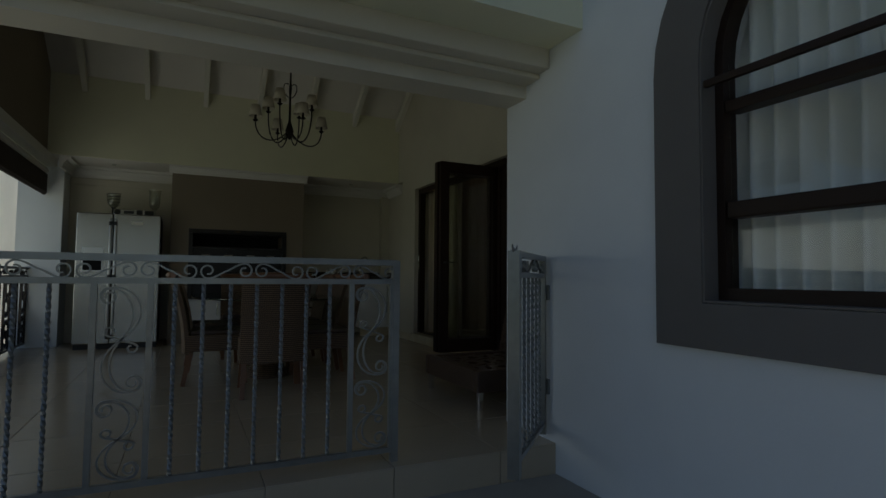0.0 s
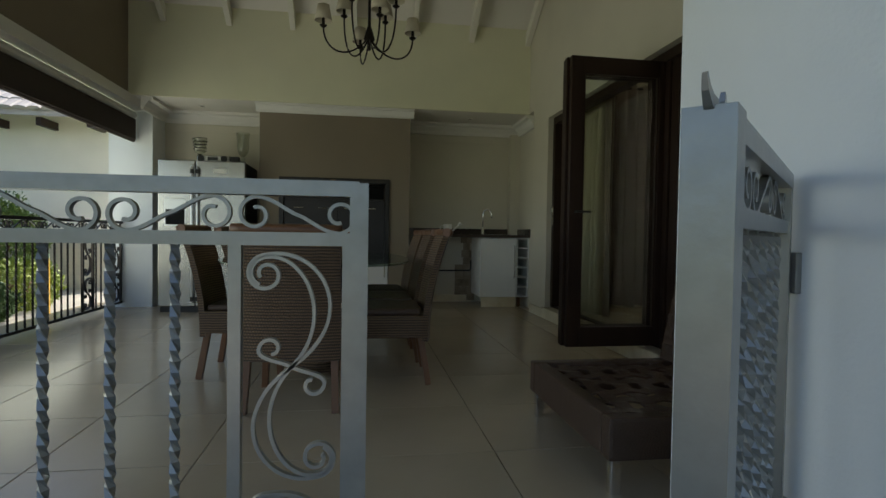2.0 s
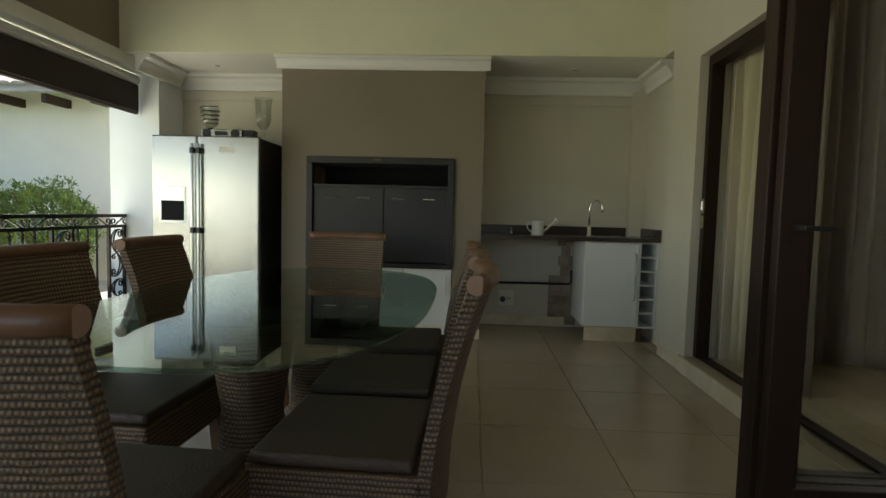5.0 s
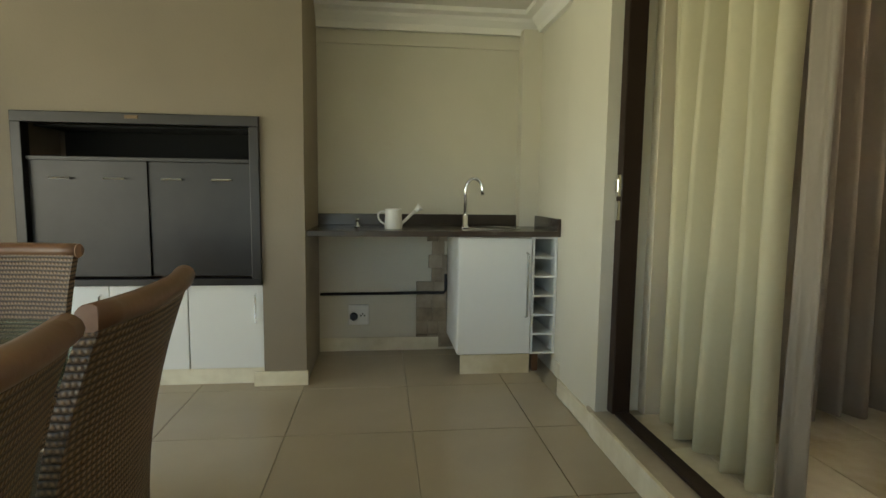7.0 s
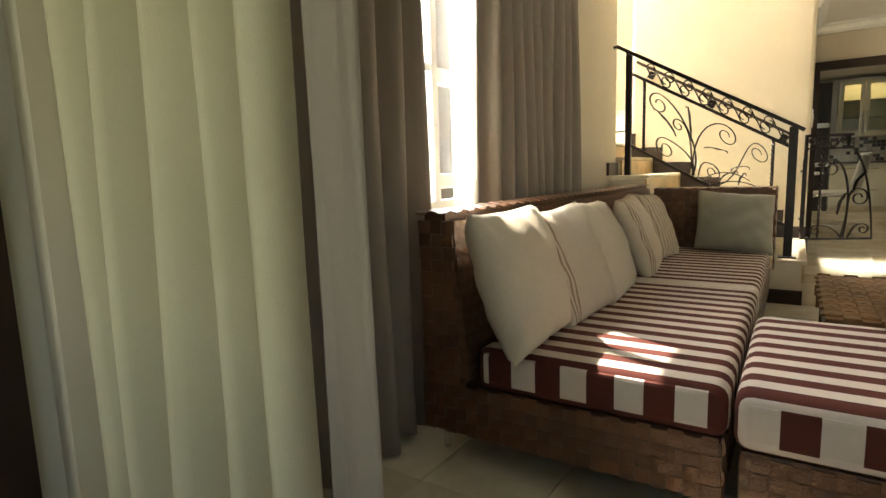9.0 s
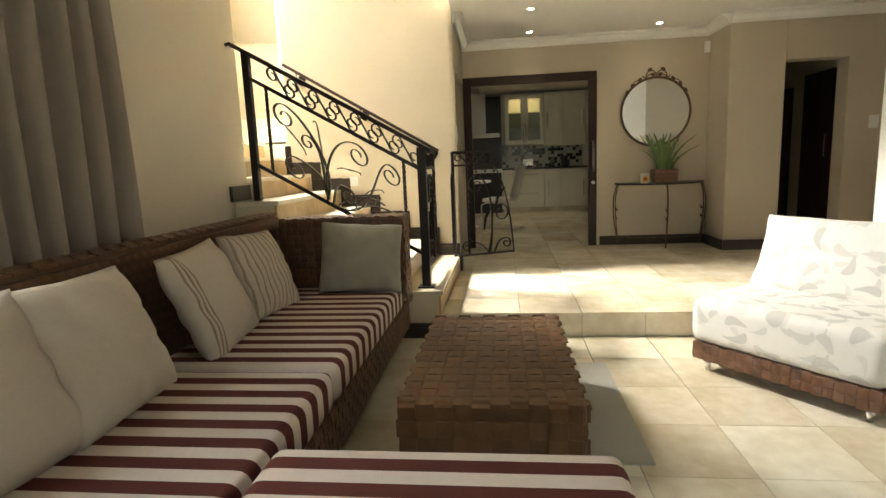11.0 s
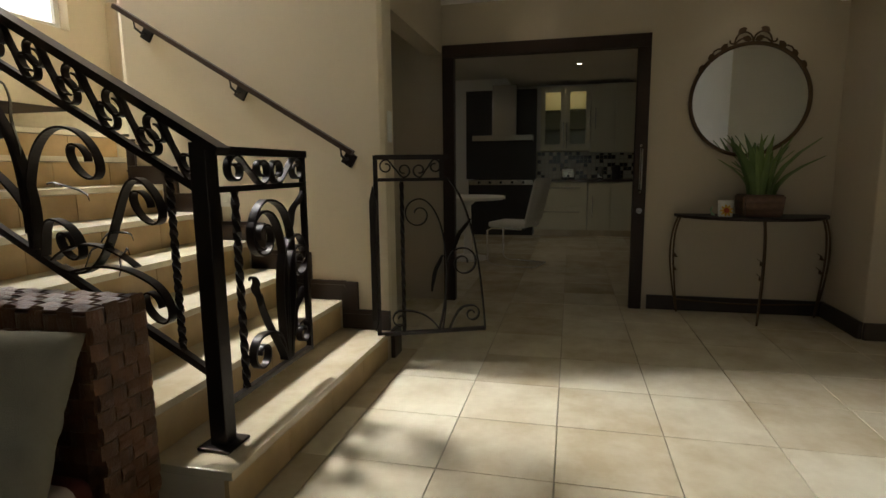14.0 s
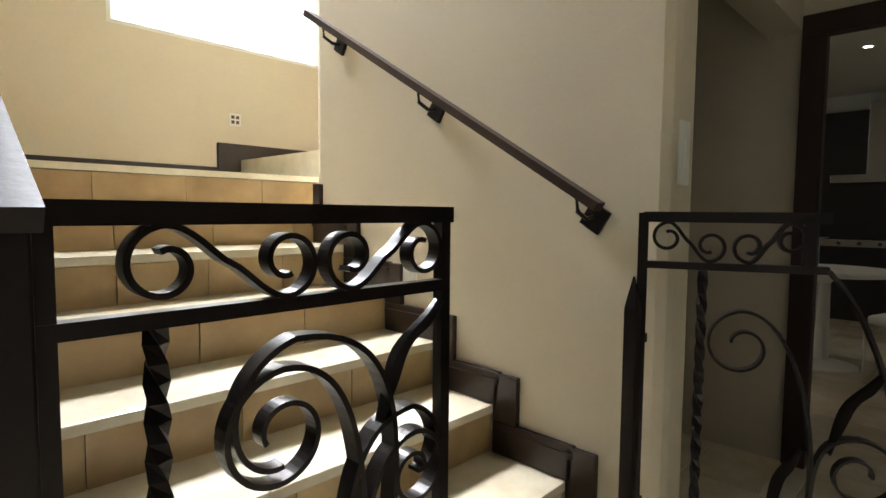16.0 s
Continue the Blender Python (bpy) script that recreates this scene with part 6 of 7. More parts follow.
for k in range(9):
    z0 = 0.02 + 0.10 * k
    x = 2.52
    while x < 2.77:
        w = rs.uniform(0.07, 0.14)
        if rs.random() < 0.9 and (k < 5 or x > 2.56):
            bm = bmesh.new()
            bx(bm, x, min(x + w - 0.001, 2.80), 8.838 - rs.uniform(0.0, 0.007), 8.85, z0, z0 + 0.099, 0.004)
            part("stone", bm, M_STONE, stone)
        x += w
pipe = thing("waste_pipe", "dark waste pipe running along the nook wall", "pipe")
bm = bmesh.new()
sweep(bm, [(1.82, 8.83, 0.43), (2.72, 8.81, 0.44), (2.735, 8.80, 0.46), (2.735, 8.80, 0.58)], 0.011, sides=8, normal=(0, 1, 0))
part("pipe", bm, M_BLACK, pipe, smooth=True)
skt = thing("wall_socket", "white plug socket with a black plug", "socket", "wall sockets")
bm = bmesh.new()
bx(bm, 2.02, 2.17, 8.825, 8.85, 0.20, 0.35, 0.006)
part("plate", bm, M_SWITCH, skt)
bm = bmesh.new()
cyl(bm, 0, 0, 0, 0.035, 0.03, 0.026, 14)
bmesh.ops.transform(bm, matrix=pose(2.06, 8.826, 0.265, 90), verts=bm.verts)
part("plug", bm, M_BLACK, skt)
for k in range(3):
    bm = bmesh.new()
    cyl(bm, 0, 0, 0, 0.004, 0.006, seg=8)
    bmesh.ops.transform(bm, matrix=pose(2.125 + 0.013 * (k - 1), 8.826, 0.27 + (0.012 if k == 1 else 0), 90), verts=bm.verts)
    part("pin_hole", bm, M_BLACK, skt)

radio = thing("radio", "small silver and black radio on the fridge", "radio")
bm = bmesh.new()
bx(bm, -0.66, -0.30, 8.02, 8.14, FZ + 0.001, FZ + 0.075, 0.008)
part("body", bm, M_STEEL, radio)
for x in (-0.615, -0.36):
    bm = bmesh.new()
    cyl(bm, 0, 0, 0, 0.012, 0.038, 0.036, 18)
    bmesh.ops.transform(bm, matrix=pose(x, 8.022, FZ + 0.038, 90), verts=bm.verts)
    part("speaker", bm, M_BLACK, radio)
bm = bmesh.new()
bx(bm, -0.54, -0.43, 8.014, 8.022, FZ + 0.02, FZ + 0.055)
part("display", bm, M_BLACK, radio)
bx_ = bmesh.new()
bx(bx_, -0.295, -0.20, 8.03, 8.12, FZ + 0.001, FZ + 0.07, 0.004)
single("small_box", bx_, M_BLACK, "small black box beside the radio", "box")


def hurricane(x, y, wire, tall=1.0):
    root = thing("hurricane_lamp", "glass hurricane vase on a dark foot" + (" wound with black wire" if wire else ""), "vase", "vases on the fridge")
    bm = bmesh.new()
    lathe(bm, [(0.045, 0.0), (0.045, 0.01), (0.018, 0.03), (0.022, 0.07), (0.014, 0.09), (0.03, 0.11)], x, y, 14)
    bmesh.ops.translate(bm, verts=bm.verts, vec=(0, 0, FZ))
    part("foot", bm, M_IRON if wire else M_GLASS, root, smooth=True)
    bm = bmesh.new()
    seg = 20
    prof = [(0.02, 0.105), (0.055, 0.13), (0.07, 0.17), (0.068, 0.24), (0.082, 0.30)]
    rings = [[bm.verts.new((x + r * math.cos(t * math.tau / seg), y + r * math.sin(t * math.tau / seg), FZ + 0.105 + (z - 0.105) * tall)) for t in range(seg)] for r, z in prof]
    for a, b in zip(rings, rings[1:]):
        for t in range(seg):
            bm.faces.new((a[t], a[(t + 1) % seg], b[(t + 1) % seg], b[t]))
    part("bowl", bm, M_VASE, root, "clear glass bowl", True)
    if wire:
        bm = bmesh.new()
        sweep(bm, [(x + (0.07 + 0.02 * k / 60) * math.cos(k * 0.42), y + (0.07 + 0.02 * k / 60) * math.sin(k * 0.42), FZ + 0.15 + 0.0025 * k) for k in range(60)], 0.004, sides=6)
        part("wire", bm, M_IRON, root)


M_VASE = glassy("vase_glass", (0.80, 0.82, 0.78), 0.03, 1.0, 0.12)
hurricane(-0.68, 8.22, True)
hurricane(-0.20, 8.25, False, 1.45)


def downlight(x, y, z):
    root = thing("downlight", "small recessed ceiling downlight", "downlight", "ceiling downlights")
    bm = bmesh.new()
    lathe(bm, [(0.045, z - 0.006), (0.045, z - 0.001), (0.032, z - 0.001), (0.032, z - 0.004)], x, y, 18)
    part("bezel", bm, M_WHITE, root)
    bm = bmesh.new()
    cyl(bm, x, y, z - 0.0075, z - 0.0045, 0.027, seg=16)
    part("lamp", bm, M_DOWN if z > 2.5 else M_STEEL, root)


downlight(-0.72, 8.45, 2.462)
downlight(2.62, 8.45, 2.462)
# fittings at (9.3, 1.5) and (11.7, 6.7) are added out of view
for lx, ly in ((10.48, 4.98), (10.46, 3.60), (9.53, 5.01), (9.3, 1.5), (13.16, 5.80), (14.13, 4.67), (11.7, 6.7)):
    downlight(lx, ly, 2.75)

aw = thing("awning", "rolled brown canvas blind along the open side of the patio", "awning")
bm = bmesh.new()
vs = bx(bm, -1.52, -1.45, 3.2, 8.38, 2.0, 2.25, 0.01)
part("canvas", bm, M_AWN, aw)
bm = bmesh.new()
sweep(bm, [(-1.485, 3.15, 2.0), (-1.485, 8.39, 2.0)], 0.022, sides=10)
part("bottom_bar", bm, M_AWN, aw)
bm = bmesh.new()
sweep(bm, [(-1.485, 3.15, 2.30), (-1.485, 8.39, 2.30)], 0.045, sides=12)
part("roller", bm, M_WHITE, aw, "white roller tube")
bm = bmesh.new()
sweep(bm, [(-1.44, 8.39, 2.22), (-1.44, 8.39, 2.14), (-1.43, 8.39, 2.06), (-1.44, 8.40, 1.98)], 0.004, sides=6, normal=(1, 0, 0))
part("cord", bm, M_SWITCH, aw)

# ---- garden and neighbour ----
setting("garden_path", [(-4.6, -2.16, -6, 14, -0.19, -0.174)], M_PAVE, "pale paved strip beside the patio", "paving")
nh = thing("neighbour_house", "cream plastered neighbouring house under a grey tiled roof", "house")
bm = bmesh.new()
bx(bm, -16, -3.2, 12.2, 20, -0.19, 3.15)
part("wall", bm, M_HOUSE, nh)
bm = bmesh.new()
bx(bm, -16, -3.2, 12.16, 12.2, -0.19, 0.9)
part("plinth", bm, M_PATIO, nh)
bm = bmesh.new()
slab_between(bm, -16.5, -2.9, 11.55, 2.84, 16, 5.46, 0.12)
part("roof", bm, M_ROOF, nh)
bm = bmesh.new()
for i in range(54):
    for j in range(8):
        y = 11.5 + 0.34 * j
        x = -14.6 + 0.22 * i
        z = 2.98 + 0.595 * (y - 11.55)
        sweep(bm, [(x, y, z + 0.01), (x, y + 0.36, z + 0.205)], 0.11, 0.035, 8)
part("roof_tiles", bm, M_ROOF, nh)
bpy.data.objects["roof_tiles"]["kind"] = "stuff"
for k in range(16):
    bm = bmesh.new()
    bx(bm, -15.5 + 0.8 * k, -15.42 + 0.8 * k, 11.65, 12.2, 2.70, 2.838)
    part("rafter_end", bm, M_DWOOD, nh)


def bush(x, y, z, rx, ry, rz, n, material, label, seed, leaf_size=0.034):
    rnd = random.Random(seed)
    root = thing("bush", label, "bush", "garden bushes")
    bm = bmesh.new()
    for k in range(5):
        a = rnd.uniform(0, 6.28)
        sweep(bm, [(x, y, -0.19), (x + 0.3 * rx * math.cos(a), y + 0.3 * ry * math.sin(a), z), (x + 0.7 * rx * math.cos(a), y + 0.7 * ry * math.sin(a), z + rz * 0.6)], 0.02, sides=5, taper=0.4)
    part("stems", bm, M_CHAIRWOOD, root)
    vs, fs = [], []
    for _ in range(n):
        u, t = rnd.uniform(-1, 1), rnd.uniform(0, math.tau)
        s = math.sqrt(1 - u * u)
        d = Vector((s * math.cos(t), s * math.sin(t), u))
        lump = 0.80 + 0.25 * noise.noise(d * 2.3 + Vector((seed, 0, 0)))
        r = lump * rnd.uniform(0.72, 1.05)
        c = Vector((x + rx * d.x * r, y + ry * d.y * r, max(-0.15, z + rz * d.z * r)))
        q = Euler((rnd.uniform(0, 6.28), rnd.uniform(0, 6.28), rnd.uniform(0, 6.28))).to_matrix()
        L_ = leaf_size * rnd.uniform(0.7, 1.4)
        b = len(vs)
        for p in ((-L_, 0, 0), (0, -L_ * 0.45, 0.01), (L_, 0, 0), (0, L_ * 0.45, 0.01)):
            vs.append(c + q @ Vector(p))
        fs.append((b, b + 1, b + 2, b + 3))
    me = bpy.data.meshes.new("leaves")
    me.from_pydata([tuple(v) for v in vs], [], fs)
    me.materials.append(material)
    ob = new("leaves", me)
    ob.parent = root
    return root


bush(-4.6, 11.0, 0.75, 0.95, 0.8, 0.85, 6500, M_LEAF_L, "rounded lime-green garden shrub", 1)
bush(-6.4, 10.6, 0.8, 1.0, 0.8, 0.9, 5500, M_LEAF_L, "rounded lime-green garden shrub", 2)
bush(-3.3, 9.4, 0.15, 0.55, 0.7, 0.45, 1500, M_LEAF_L, "low lime-green garden plant", 3, 0.04)
bush(-3.1, 8.2, 0.05, 0.5, 0.6, 0.35, 1200, M_LEAF, "low dark green garden plant", 4, 0.04)
bush(-3.3, 6.8, 0.1, 0.5, 0.7, 0.40, 1300, M_LEAF, "low green garden plant", 5, 0.04)
bush(-3.2, 5.2, 0.1, 0.5, 0.7, 0.40, 1200, M_LEAF_L, "low lime-green garden plant", 6, 0.04)
bush(-4.2, 8.0, 0.45, 0.75, 0.9, 0.75, 5000, M_LEAF_L, "dense lime-green garden shrub", 7)
bush(-4.4, 5.8, 0.4, 0.8, 0.9, 0.6, 4000, M_LEAF, "dense dark green garden shrub", 8)
yp = thing("garden_tap_post", "yellow garden post with a green cap", "post")
bm = bmesh.new()
cyl(bm, -2.75, 9.0, -0.19, 0.55, 0.035, 0.03, 10)
part("post", bm, M_YELLOW, yp)
bm = bmesh.new()
cyl(bm, -2.75, 9.0, 0.55, 0.66, 0.03, 0.022, 10)
part("cap", bm, M_GREENP, yp)

# ---- hall: mirror, console, plant, switches ----
mr = thing("wall_mirror", "round mirror in a dark iron ring with leaf scrolls on top", "mirror")
MY, MZ, MR = 3.535, 1.845, 0.385
bm = bmesh.new()
cyl(bm, 0, 0, 0, 0.012, MR, seg=64)
bmesh.ops.transform(bm, matrix=pose(10.805, MY, MZ, 0, -90), verts=bm.verts)
part("glass", bm, M_MIRROR, mr)
bm = bmesh.new()
sweep(bm, [(10.79, MY + MR * math.cos(k * math.tau / 64), MZ + MR * math.sin(k * math.tau / 64)) for k in range(65)], 0.014, 0.014, 8, normal=(1, 0, 0))
part("ring", bm, M_BRONZE, mr, smooth=True)
mp_ = Panel((10.785, MY, MZ), (0, -1))
for sgn in (1, -1):
    for lines in (
        [(MR + 0.018 + 0.020 * math.sin(k * 0.9)) for k in range(15)],
    ):
        bm = bmesh.new()
        mp_.bar(bm, [(sgn * r_ * math.sin(0.06 + 0.062 * k), r_ * math.cos(0.06 + 0.062 * k)) for k, r_ in enumerate(lines)], 0.006, 0.006, 6)
        part("vine", bm, M_BRONZE, mr)
    bm = bmesh.new()
    mp_.bar(bm, [(sgn * a_, b_) for a_, b_ in bez((0.0, MR + 0.01), (0.005, MR + 0.09), (0.10, MR + 0.10), (0.115, MR + 0.02), 12) + spiral((0.135, MR + 0.018), 0.022, 0.012, math.pi, math.pi + 3.6, 12)[1:]], 0.006, 0.006, 6)
    part("scroll", bm, M_BRONZE, mr)
    for u, v, tilt in ((0.075, MR + 0.085, 0.5), (0.04, MR + 0.030, -0.4), (0.185, MR - 0.022, 0.9), (0.265, MR - 0.085, 1.2), (0.325, MR - 0.165, 1.5)):
        bm = bmesh.new()
        prof = [(-0.034, 0.0), (-0.015, 0.017), (0.009, 0.019), (0.030, 0.0), (0.009, -0.019), (-0.015, -0.017)]
        c_, s_ = math.cos(tilt), math.sin(tilt)
        f = [[bm.verts.new(mp_.at(sgn * (u + a_ * c_ + b_ * s_), v - a_ * s_ + b_ * c_) + mp_.n * dn) for a_, b_ in prof] for dn in (-0.004, 0.006)]
        bm.faces.new(f[0])
        bm.faces.new(f[1][::-1])
        for k in range(6):
            bm.faces.new((f[0][k], f[0][(k + 1) % 6], f[1][(k + 1) % 6], f[1][k]))
        part("leaf", bm, M_BRONZE, mr)

cs = thing("console_table", "half-round wrought-iron console table with a thin dark top", "console table")
bm = bmesh.new()
prof = [(10.785, 3.99), (10.785, 2.99)] + [(10.785 - 0.40 * math.sin(math.pi * k / 16), 2.99 + 1.0 * (0.5 - 0.5 * math.cos(math.pi * k / 16))) for k in range(1, 16)]
top = [[bm.verts.new((x, y, z)) for x, y in prof] for z in (1.02, 1.04)]
bm.faces.new(top[0][::-1])
bm.faces.new(top[1])
for k in range(len(prof)):
    bm.faces.new((top[0][k], top[0][(k + 1) % len(prof)], top[1][(k + 1) % len(prof)], top[1][k]))
part("tabletop", bm, M_DWOOD, cs)
for (x, y), dx, dy in (((10.74, 3.97), 0, 1), ((10.74, 3.01), 0, -1), ((10.42, 3.49), -1, 0)):
    for o in (0.0, 0.018):
        bm = bmesh.new()
        sweep(bm, bez((x - dx * o, y - dy * o, 1.02), (x + dx * (0.07 - o), y + dy * (0.07 - o), 0.86), (x + dx * (0.05 - 2 * o), y + dy * (0.05 - 2 * o), 0.62), (x - dx * 0.02, y - dy * 0.02, H + 0.002)), 0.007, sides=6)
        part("leg", bm, M_BRONZE, cs)
    for z in (0.72, 0.62):
        bm = bmesh.new()
        sweep(bm, [(x, y, z), (x - 0.012, y + 0.012, z + 0.03), (x - 0.005, y + 0.035, z + 0.05)], 0.016, 0.004, 6, taper=0.4)
        part("leaf", bm, M_BRONZE, cs)
bm = bmesh.new()
sweep(bm, [(10.74, 3.97 - 0.06 * k, 0.40 - 0.02 * math.sin(math.pi * k / 16)) for k in range(17)], 0.006, sides=6)
part("stretcher", bm, M_BRONZE, cs)

pl = thing("potted_plant", "snake plant in a brown woven pot on the console", "potted plant")
bm = bmesh.new()
vs = bx(bm, 10.50, 10.70, 3.36, 3.60, 1.04, 1.19)
for v in vs:
    if v.co.z > 1.1:
        v.co.x = 10.60 + (v.co.x - 10.60) * 1.1
        v.co.y = 3.48 + (v.co.y - 3.48) * 1.1
bmesh.ops.bevel(bm, geom=bm.edges[:], offset=0.012, segments=2, affect="EDGES")
part("pot", bm, M_CANE_SOFA, pl, "brown woven pot")
bm = bmesh.new()
bx(bm, 10.51, 10.69, 3.37, 3.59, 1.175, 1.185)
part("soil", bm, M_SOIL, pl)
rl = random.Random(11)
for k in range(44):
    a = rl.uniform(0, math.tau)
    r = rl.uniform(0.0, 0.09)
    h = rl.uniform(0.22, 0.42)
    lean = rl.uniform(0.05, 0.30)
    x, y = 10.60 + r * math.cos(a), 3.48 + r * math.sin(a)
    bm = bmesh.new()
    pts = [(x + min(lean * math.cos(a) * 0.7, 0.12) * t * t, y + lean * math.sin(a) * t * t, 1.185 + h * t) for t in (0, 0.25, 0.5, 0.75, 1.0)]
    across = Vector((-math.sin(a + 0.5), math.cos(a + 0.5), 0))
    rows = []
    for q, w in zip([Vector(q) for q in pts], (0.013, 0.021, 0.022, 0.016, 0.002)):
        rows.append([bm.verts.new(q - across * w), bm.verts.new(q + Vector((0.004 * math.cos(a), 0.004 * math.sin(a), 0))), bm.verts.new(q + across * w)])
    for r0, r1 in zip(rows, rows[1:]):
        for i in range(2):
            bm.faces.new((r0[i], r0[i + 1], r1[i + 1], r1[i]))
    bm.normal_update()
    bmesh.ops.solidify(bm, geom=bm.faces[:], thickness=0.003)
    part("leaf", bm, M_PLANT, pl)
orn = thing("flower_ornament", "small sunflower ornament with a pale candle glass", "ornament")
bm = bmesh.new()
cyl(bm, 10.56, 3.70, 1.04, 1.15, 0.045, 0.05, 18)
part("glass", bm, M_SWITCH, orn)
for k in range(9):
    a = k * math.tau / 9
    bm = bmesh.new()
    sweep(bm, [(10.495, 3.71 + 0.012 * math.cos(a), 1.085 + 0.012 * math.sin(a)), (10.49, 3.71 + 0.04 * math.cos(a), 1.085 + 0.04 * math.sin(a))], 0.010, 0.003, 6, normal=(1, 0, 0), taper=0.5)
    part("petal", bm, M_YELLOW, orn)
bm = bmesh.new()
bmesh.ops.create_uvsphere(bm, u_segments=12, v_segments=8, radius=0.018, matrix=Matrix.Translation((10.49, 3.71, 1.085)))
part("centre", bm, M_ORANGE, orn)
bm = bmesh.new()
sweep(bm, [(10.55, 3.78, 1.05), (10.54, 3.80, 1.08), (10.53, 3.79, 1.11)], 0.022, 0.006, 6, taper=0.4)
part("leaf", bm, M_GREENP, orn)


def wall_switch(x, y, z, nx, ny, w=0.075, h=0.12, label="white plastic light switch plate"):
    root = thing("light_switch", label, "switch", "wall switches")
    for nm, k, d in (("plate", 1.0, 0.010), ("rocker", 0.45, 0.015)):
        bm = bmesh.new()
        if nx:
            bx(bm, x, x + nx * d, y - w * k / 2, y + w * k / 2, z - h * k / 2, z + h * k / 2, 0.003)
        else:
            bx(bm, x - w * k / 2, x + w * k / 2, y, y + ny * d, z - h * k / 2, z + h * k / 2, 0.003)
        part(nm, bm, M_SWITCH, root)


wall_switch(10.25, 1.53, 1.60, -1, 0, 0.09, 0.13)
wall_switch(9.395, 5.74, 1.62, 0, -1, 0.06, 0.17)
vent = thing("wall_vent", "small white square vent with four dark holes over the landing", "vent")
bm = bmesh.new()
bx(bm, 9.587, 9.673, 8.888, 8.90, 2.047, 2.133, 0.003)
part("plate", bm, M_SWITCH, vent)
for dx in (-0.017, 0.017):
    for dz in (-0.017, 0.017):
        bm = bmesh.new()
        bx(bm, 9.63 + dx - 0.011, 9.63 + dx + 0.011, 8.885, 8.889, 2.09 + dz - 0.011, 2.09 + dz + 0.011)
        part("hole", bm, M_BRONZE, vent)
wall_switch(9.34, 6.75, 1.22, -1, 0, 0.08, 0.09, "white socket on the stair wall")
al = thing("alarm_detector", "white alarm detector under the cornice", "alarm detector")
bm = bmesh.new()
bx(bm, 10.72, 10.78, 2.975, 3.03, 2.46, 2.58, 0.01)
part("body", bm, M_SWITCH, al)
bm = bmesh.new()
bx(bm, 10.712, 10.722, 2.985, 3.02, 2.48, 2.53, 0.003)
part("lens", bm, M_CEIL, al)

for nm, q, hx in (("door_3", (11.66, 12.34, 1.62, 1.66, H, 2.12), None), ("door_4", (10.75, 11.35, 1.62, 1.66, H, 2.22), 11.28)):
    d = thing(nm, "dark-stained timber door in the passage", "door", kind="structure")
    bm = bmesh.new()
    bx(bm, *q, bevel=0.006)
    part("leaf", bm, M_DWOOD, d)
    if hx:
        bm = bmesh.new()
        sweep(bm, [(10.80, 1.665, 1.25), (10.80, 1.69, 1.26), (10.80, 1.69, 1.50), (10.80, 1.665, 1.51)], 0.007, sides=6, normal=(1, 0, 0))
        part("door_handle", bm, M_CHROME, d)
setting("wall_passage_south", [(10.45, 12.4, 1.50, 1.61, 0.0, 2.9)], M_HALL, "dim passage wall", "wall")
uc = thing("under_stair_cabinet", "dark timber cabinet with two steel handles in the alcove", "cabinet")
bm = bmesh.new()
bx(bm, 9.62, 10.3, 7.0, 7.2, H, 1.55, 0.006)
part("body", bm, M_DWOOD, uc)
for x in (9.92, 10.0):
    bm = bmesh.new()
    sweep(bm, [(x, 7.0, 0.75), (x, 6.97, 0.77), (x, 6.97, 1.25), (x, 7.0, 1.27)], 0.008, sides=6, normal=(1, 0, 0))
    part("handle", bm, M_STEEL, uc)

# ---- kitchen, seen through the doorway ----
before_kitchen = set(bpy.data.objects)
KX = 15.30
def kitchen_unit(name, label, y0, y1, z0, z1, depth, fronts, category="cabinet"):
    root = thing(name, label, category, "kitchen units")
    bm = bmesh.new()
    bx(bm, KX + 0.02 + (0.7 - depth), 15.99, y0, y1, z0, z1, 0.002)
    part("body", bm, M_KCAB, root)
    f = KX + (0.7 - depth)
    for a0, a1, b0, b1, vertical in fronts:
        bm = bmesh.new()
        bx(bm, f - 0.004, f + 0.018, a0 + 0.004, a1 - 0.004, b0 + 0.004, b1 - 0.004, 0.004)
        d = part("door" if vertical else "drawer", bm, M_KCAB, root)
        bm = bmesh.new()
        if vertical:
            yy = a0 + 0.07 if vertical > 0 else a1 - 0.07
            zc = (b0 + b1) / 2
            sweep(bm, [(f, yy, zc - 0.16), (f - 0.03, yy, zc - 0.15), (f - 0.03, yy, zc + 0.15), (f, yy, zc + 0.16)], 0.008, sides=6, normal=(0, 1, 0))
        else:
            zc = b1 - 0.09
            sweep(bm, [(f, a0 + 0.12, zc), (f - 0.03, a0 + 0.13, zc), (f - 0.03, a1 - 0.13, zc), (f, a1 - 0.12, zc)], 0.008, sides=6)
        part("handle", bm, M_STEEL, d)
    return root


kitchen_unit("drawer_unit", "ivory kitchen drawer unit", 4.55, 5.38, 0.40, 1.16, 0.7, [(4.55, 5.38, 0.40, 0.78, 0), (4.55, 5.38, 0.78, 1.16, 0)])
kitchen_unit("base_unit", "ivory kitchen base unit", 3.70, 4.54, 0.40, 1.16, 0.7, [(4.20, 4.54, 0.40, 1.16, -1), (3.70, 4.20, 0.40, 1.16, 1)])
kitchen_unit("wall_unit", "ivory tall kitchen wall unit", 3.70, 4.52, 1.62, 2.68, 0.45, [(4.15, 4.52, 1.62, 2.68, -1), (3.70, 4.15, 1.62, 2.68, 1)])
gu = thing("glazed_wall_unit", "ivory kitchen wall unit with lit glass doors", "cabinet", "kitchen units")
bm = bmesh.new()
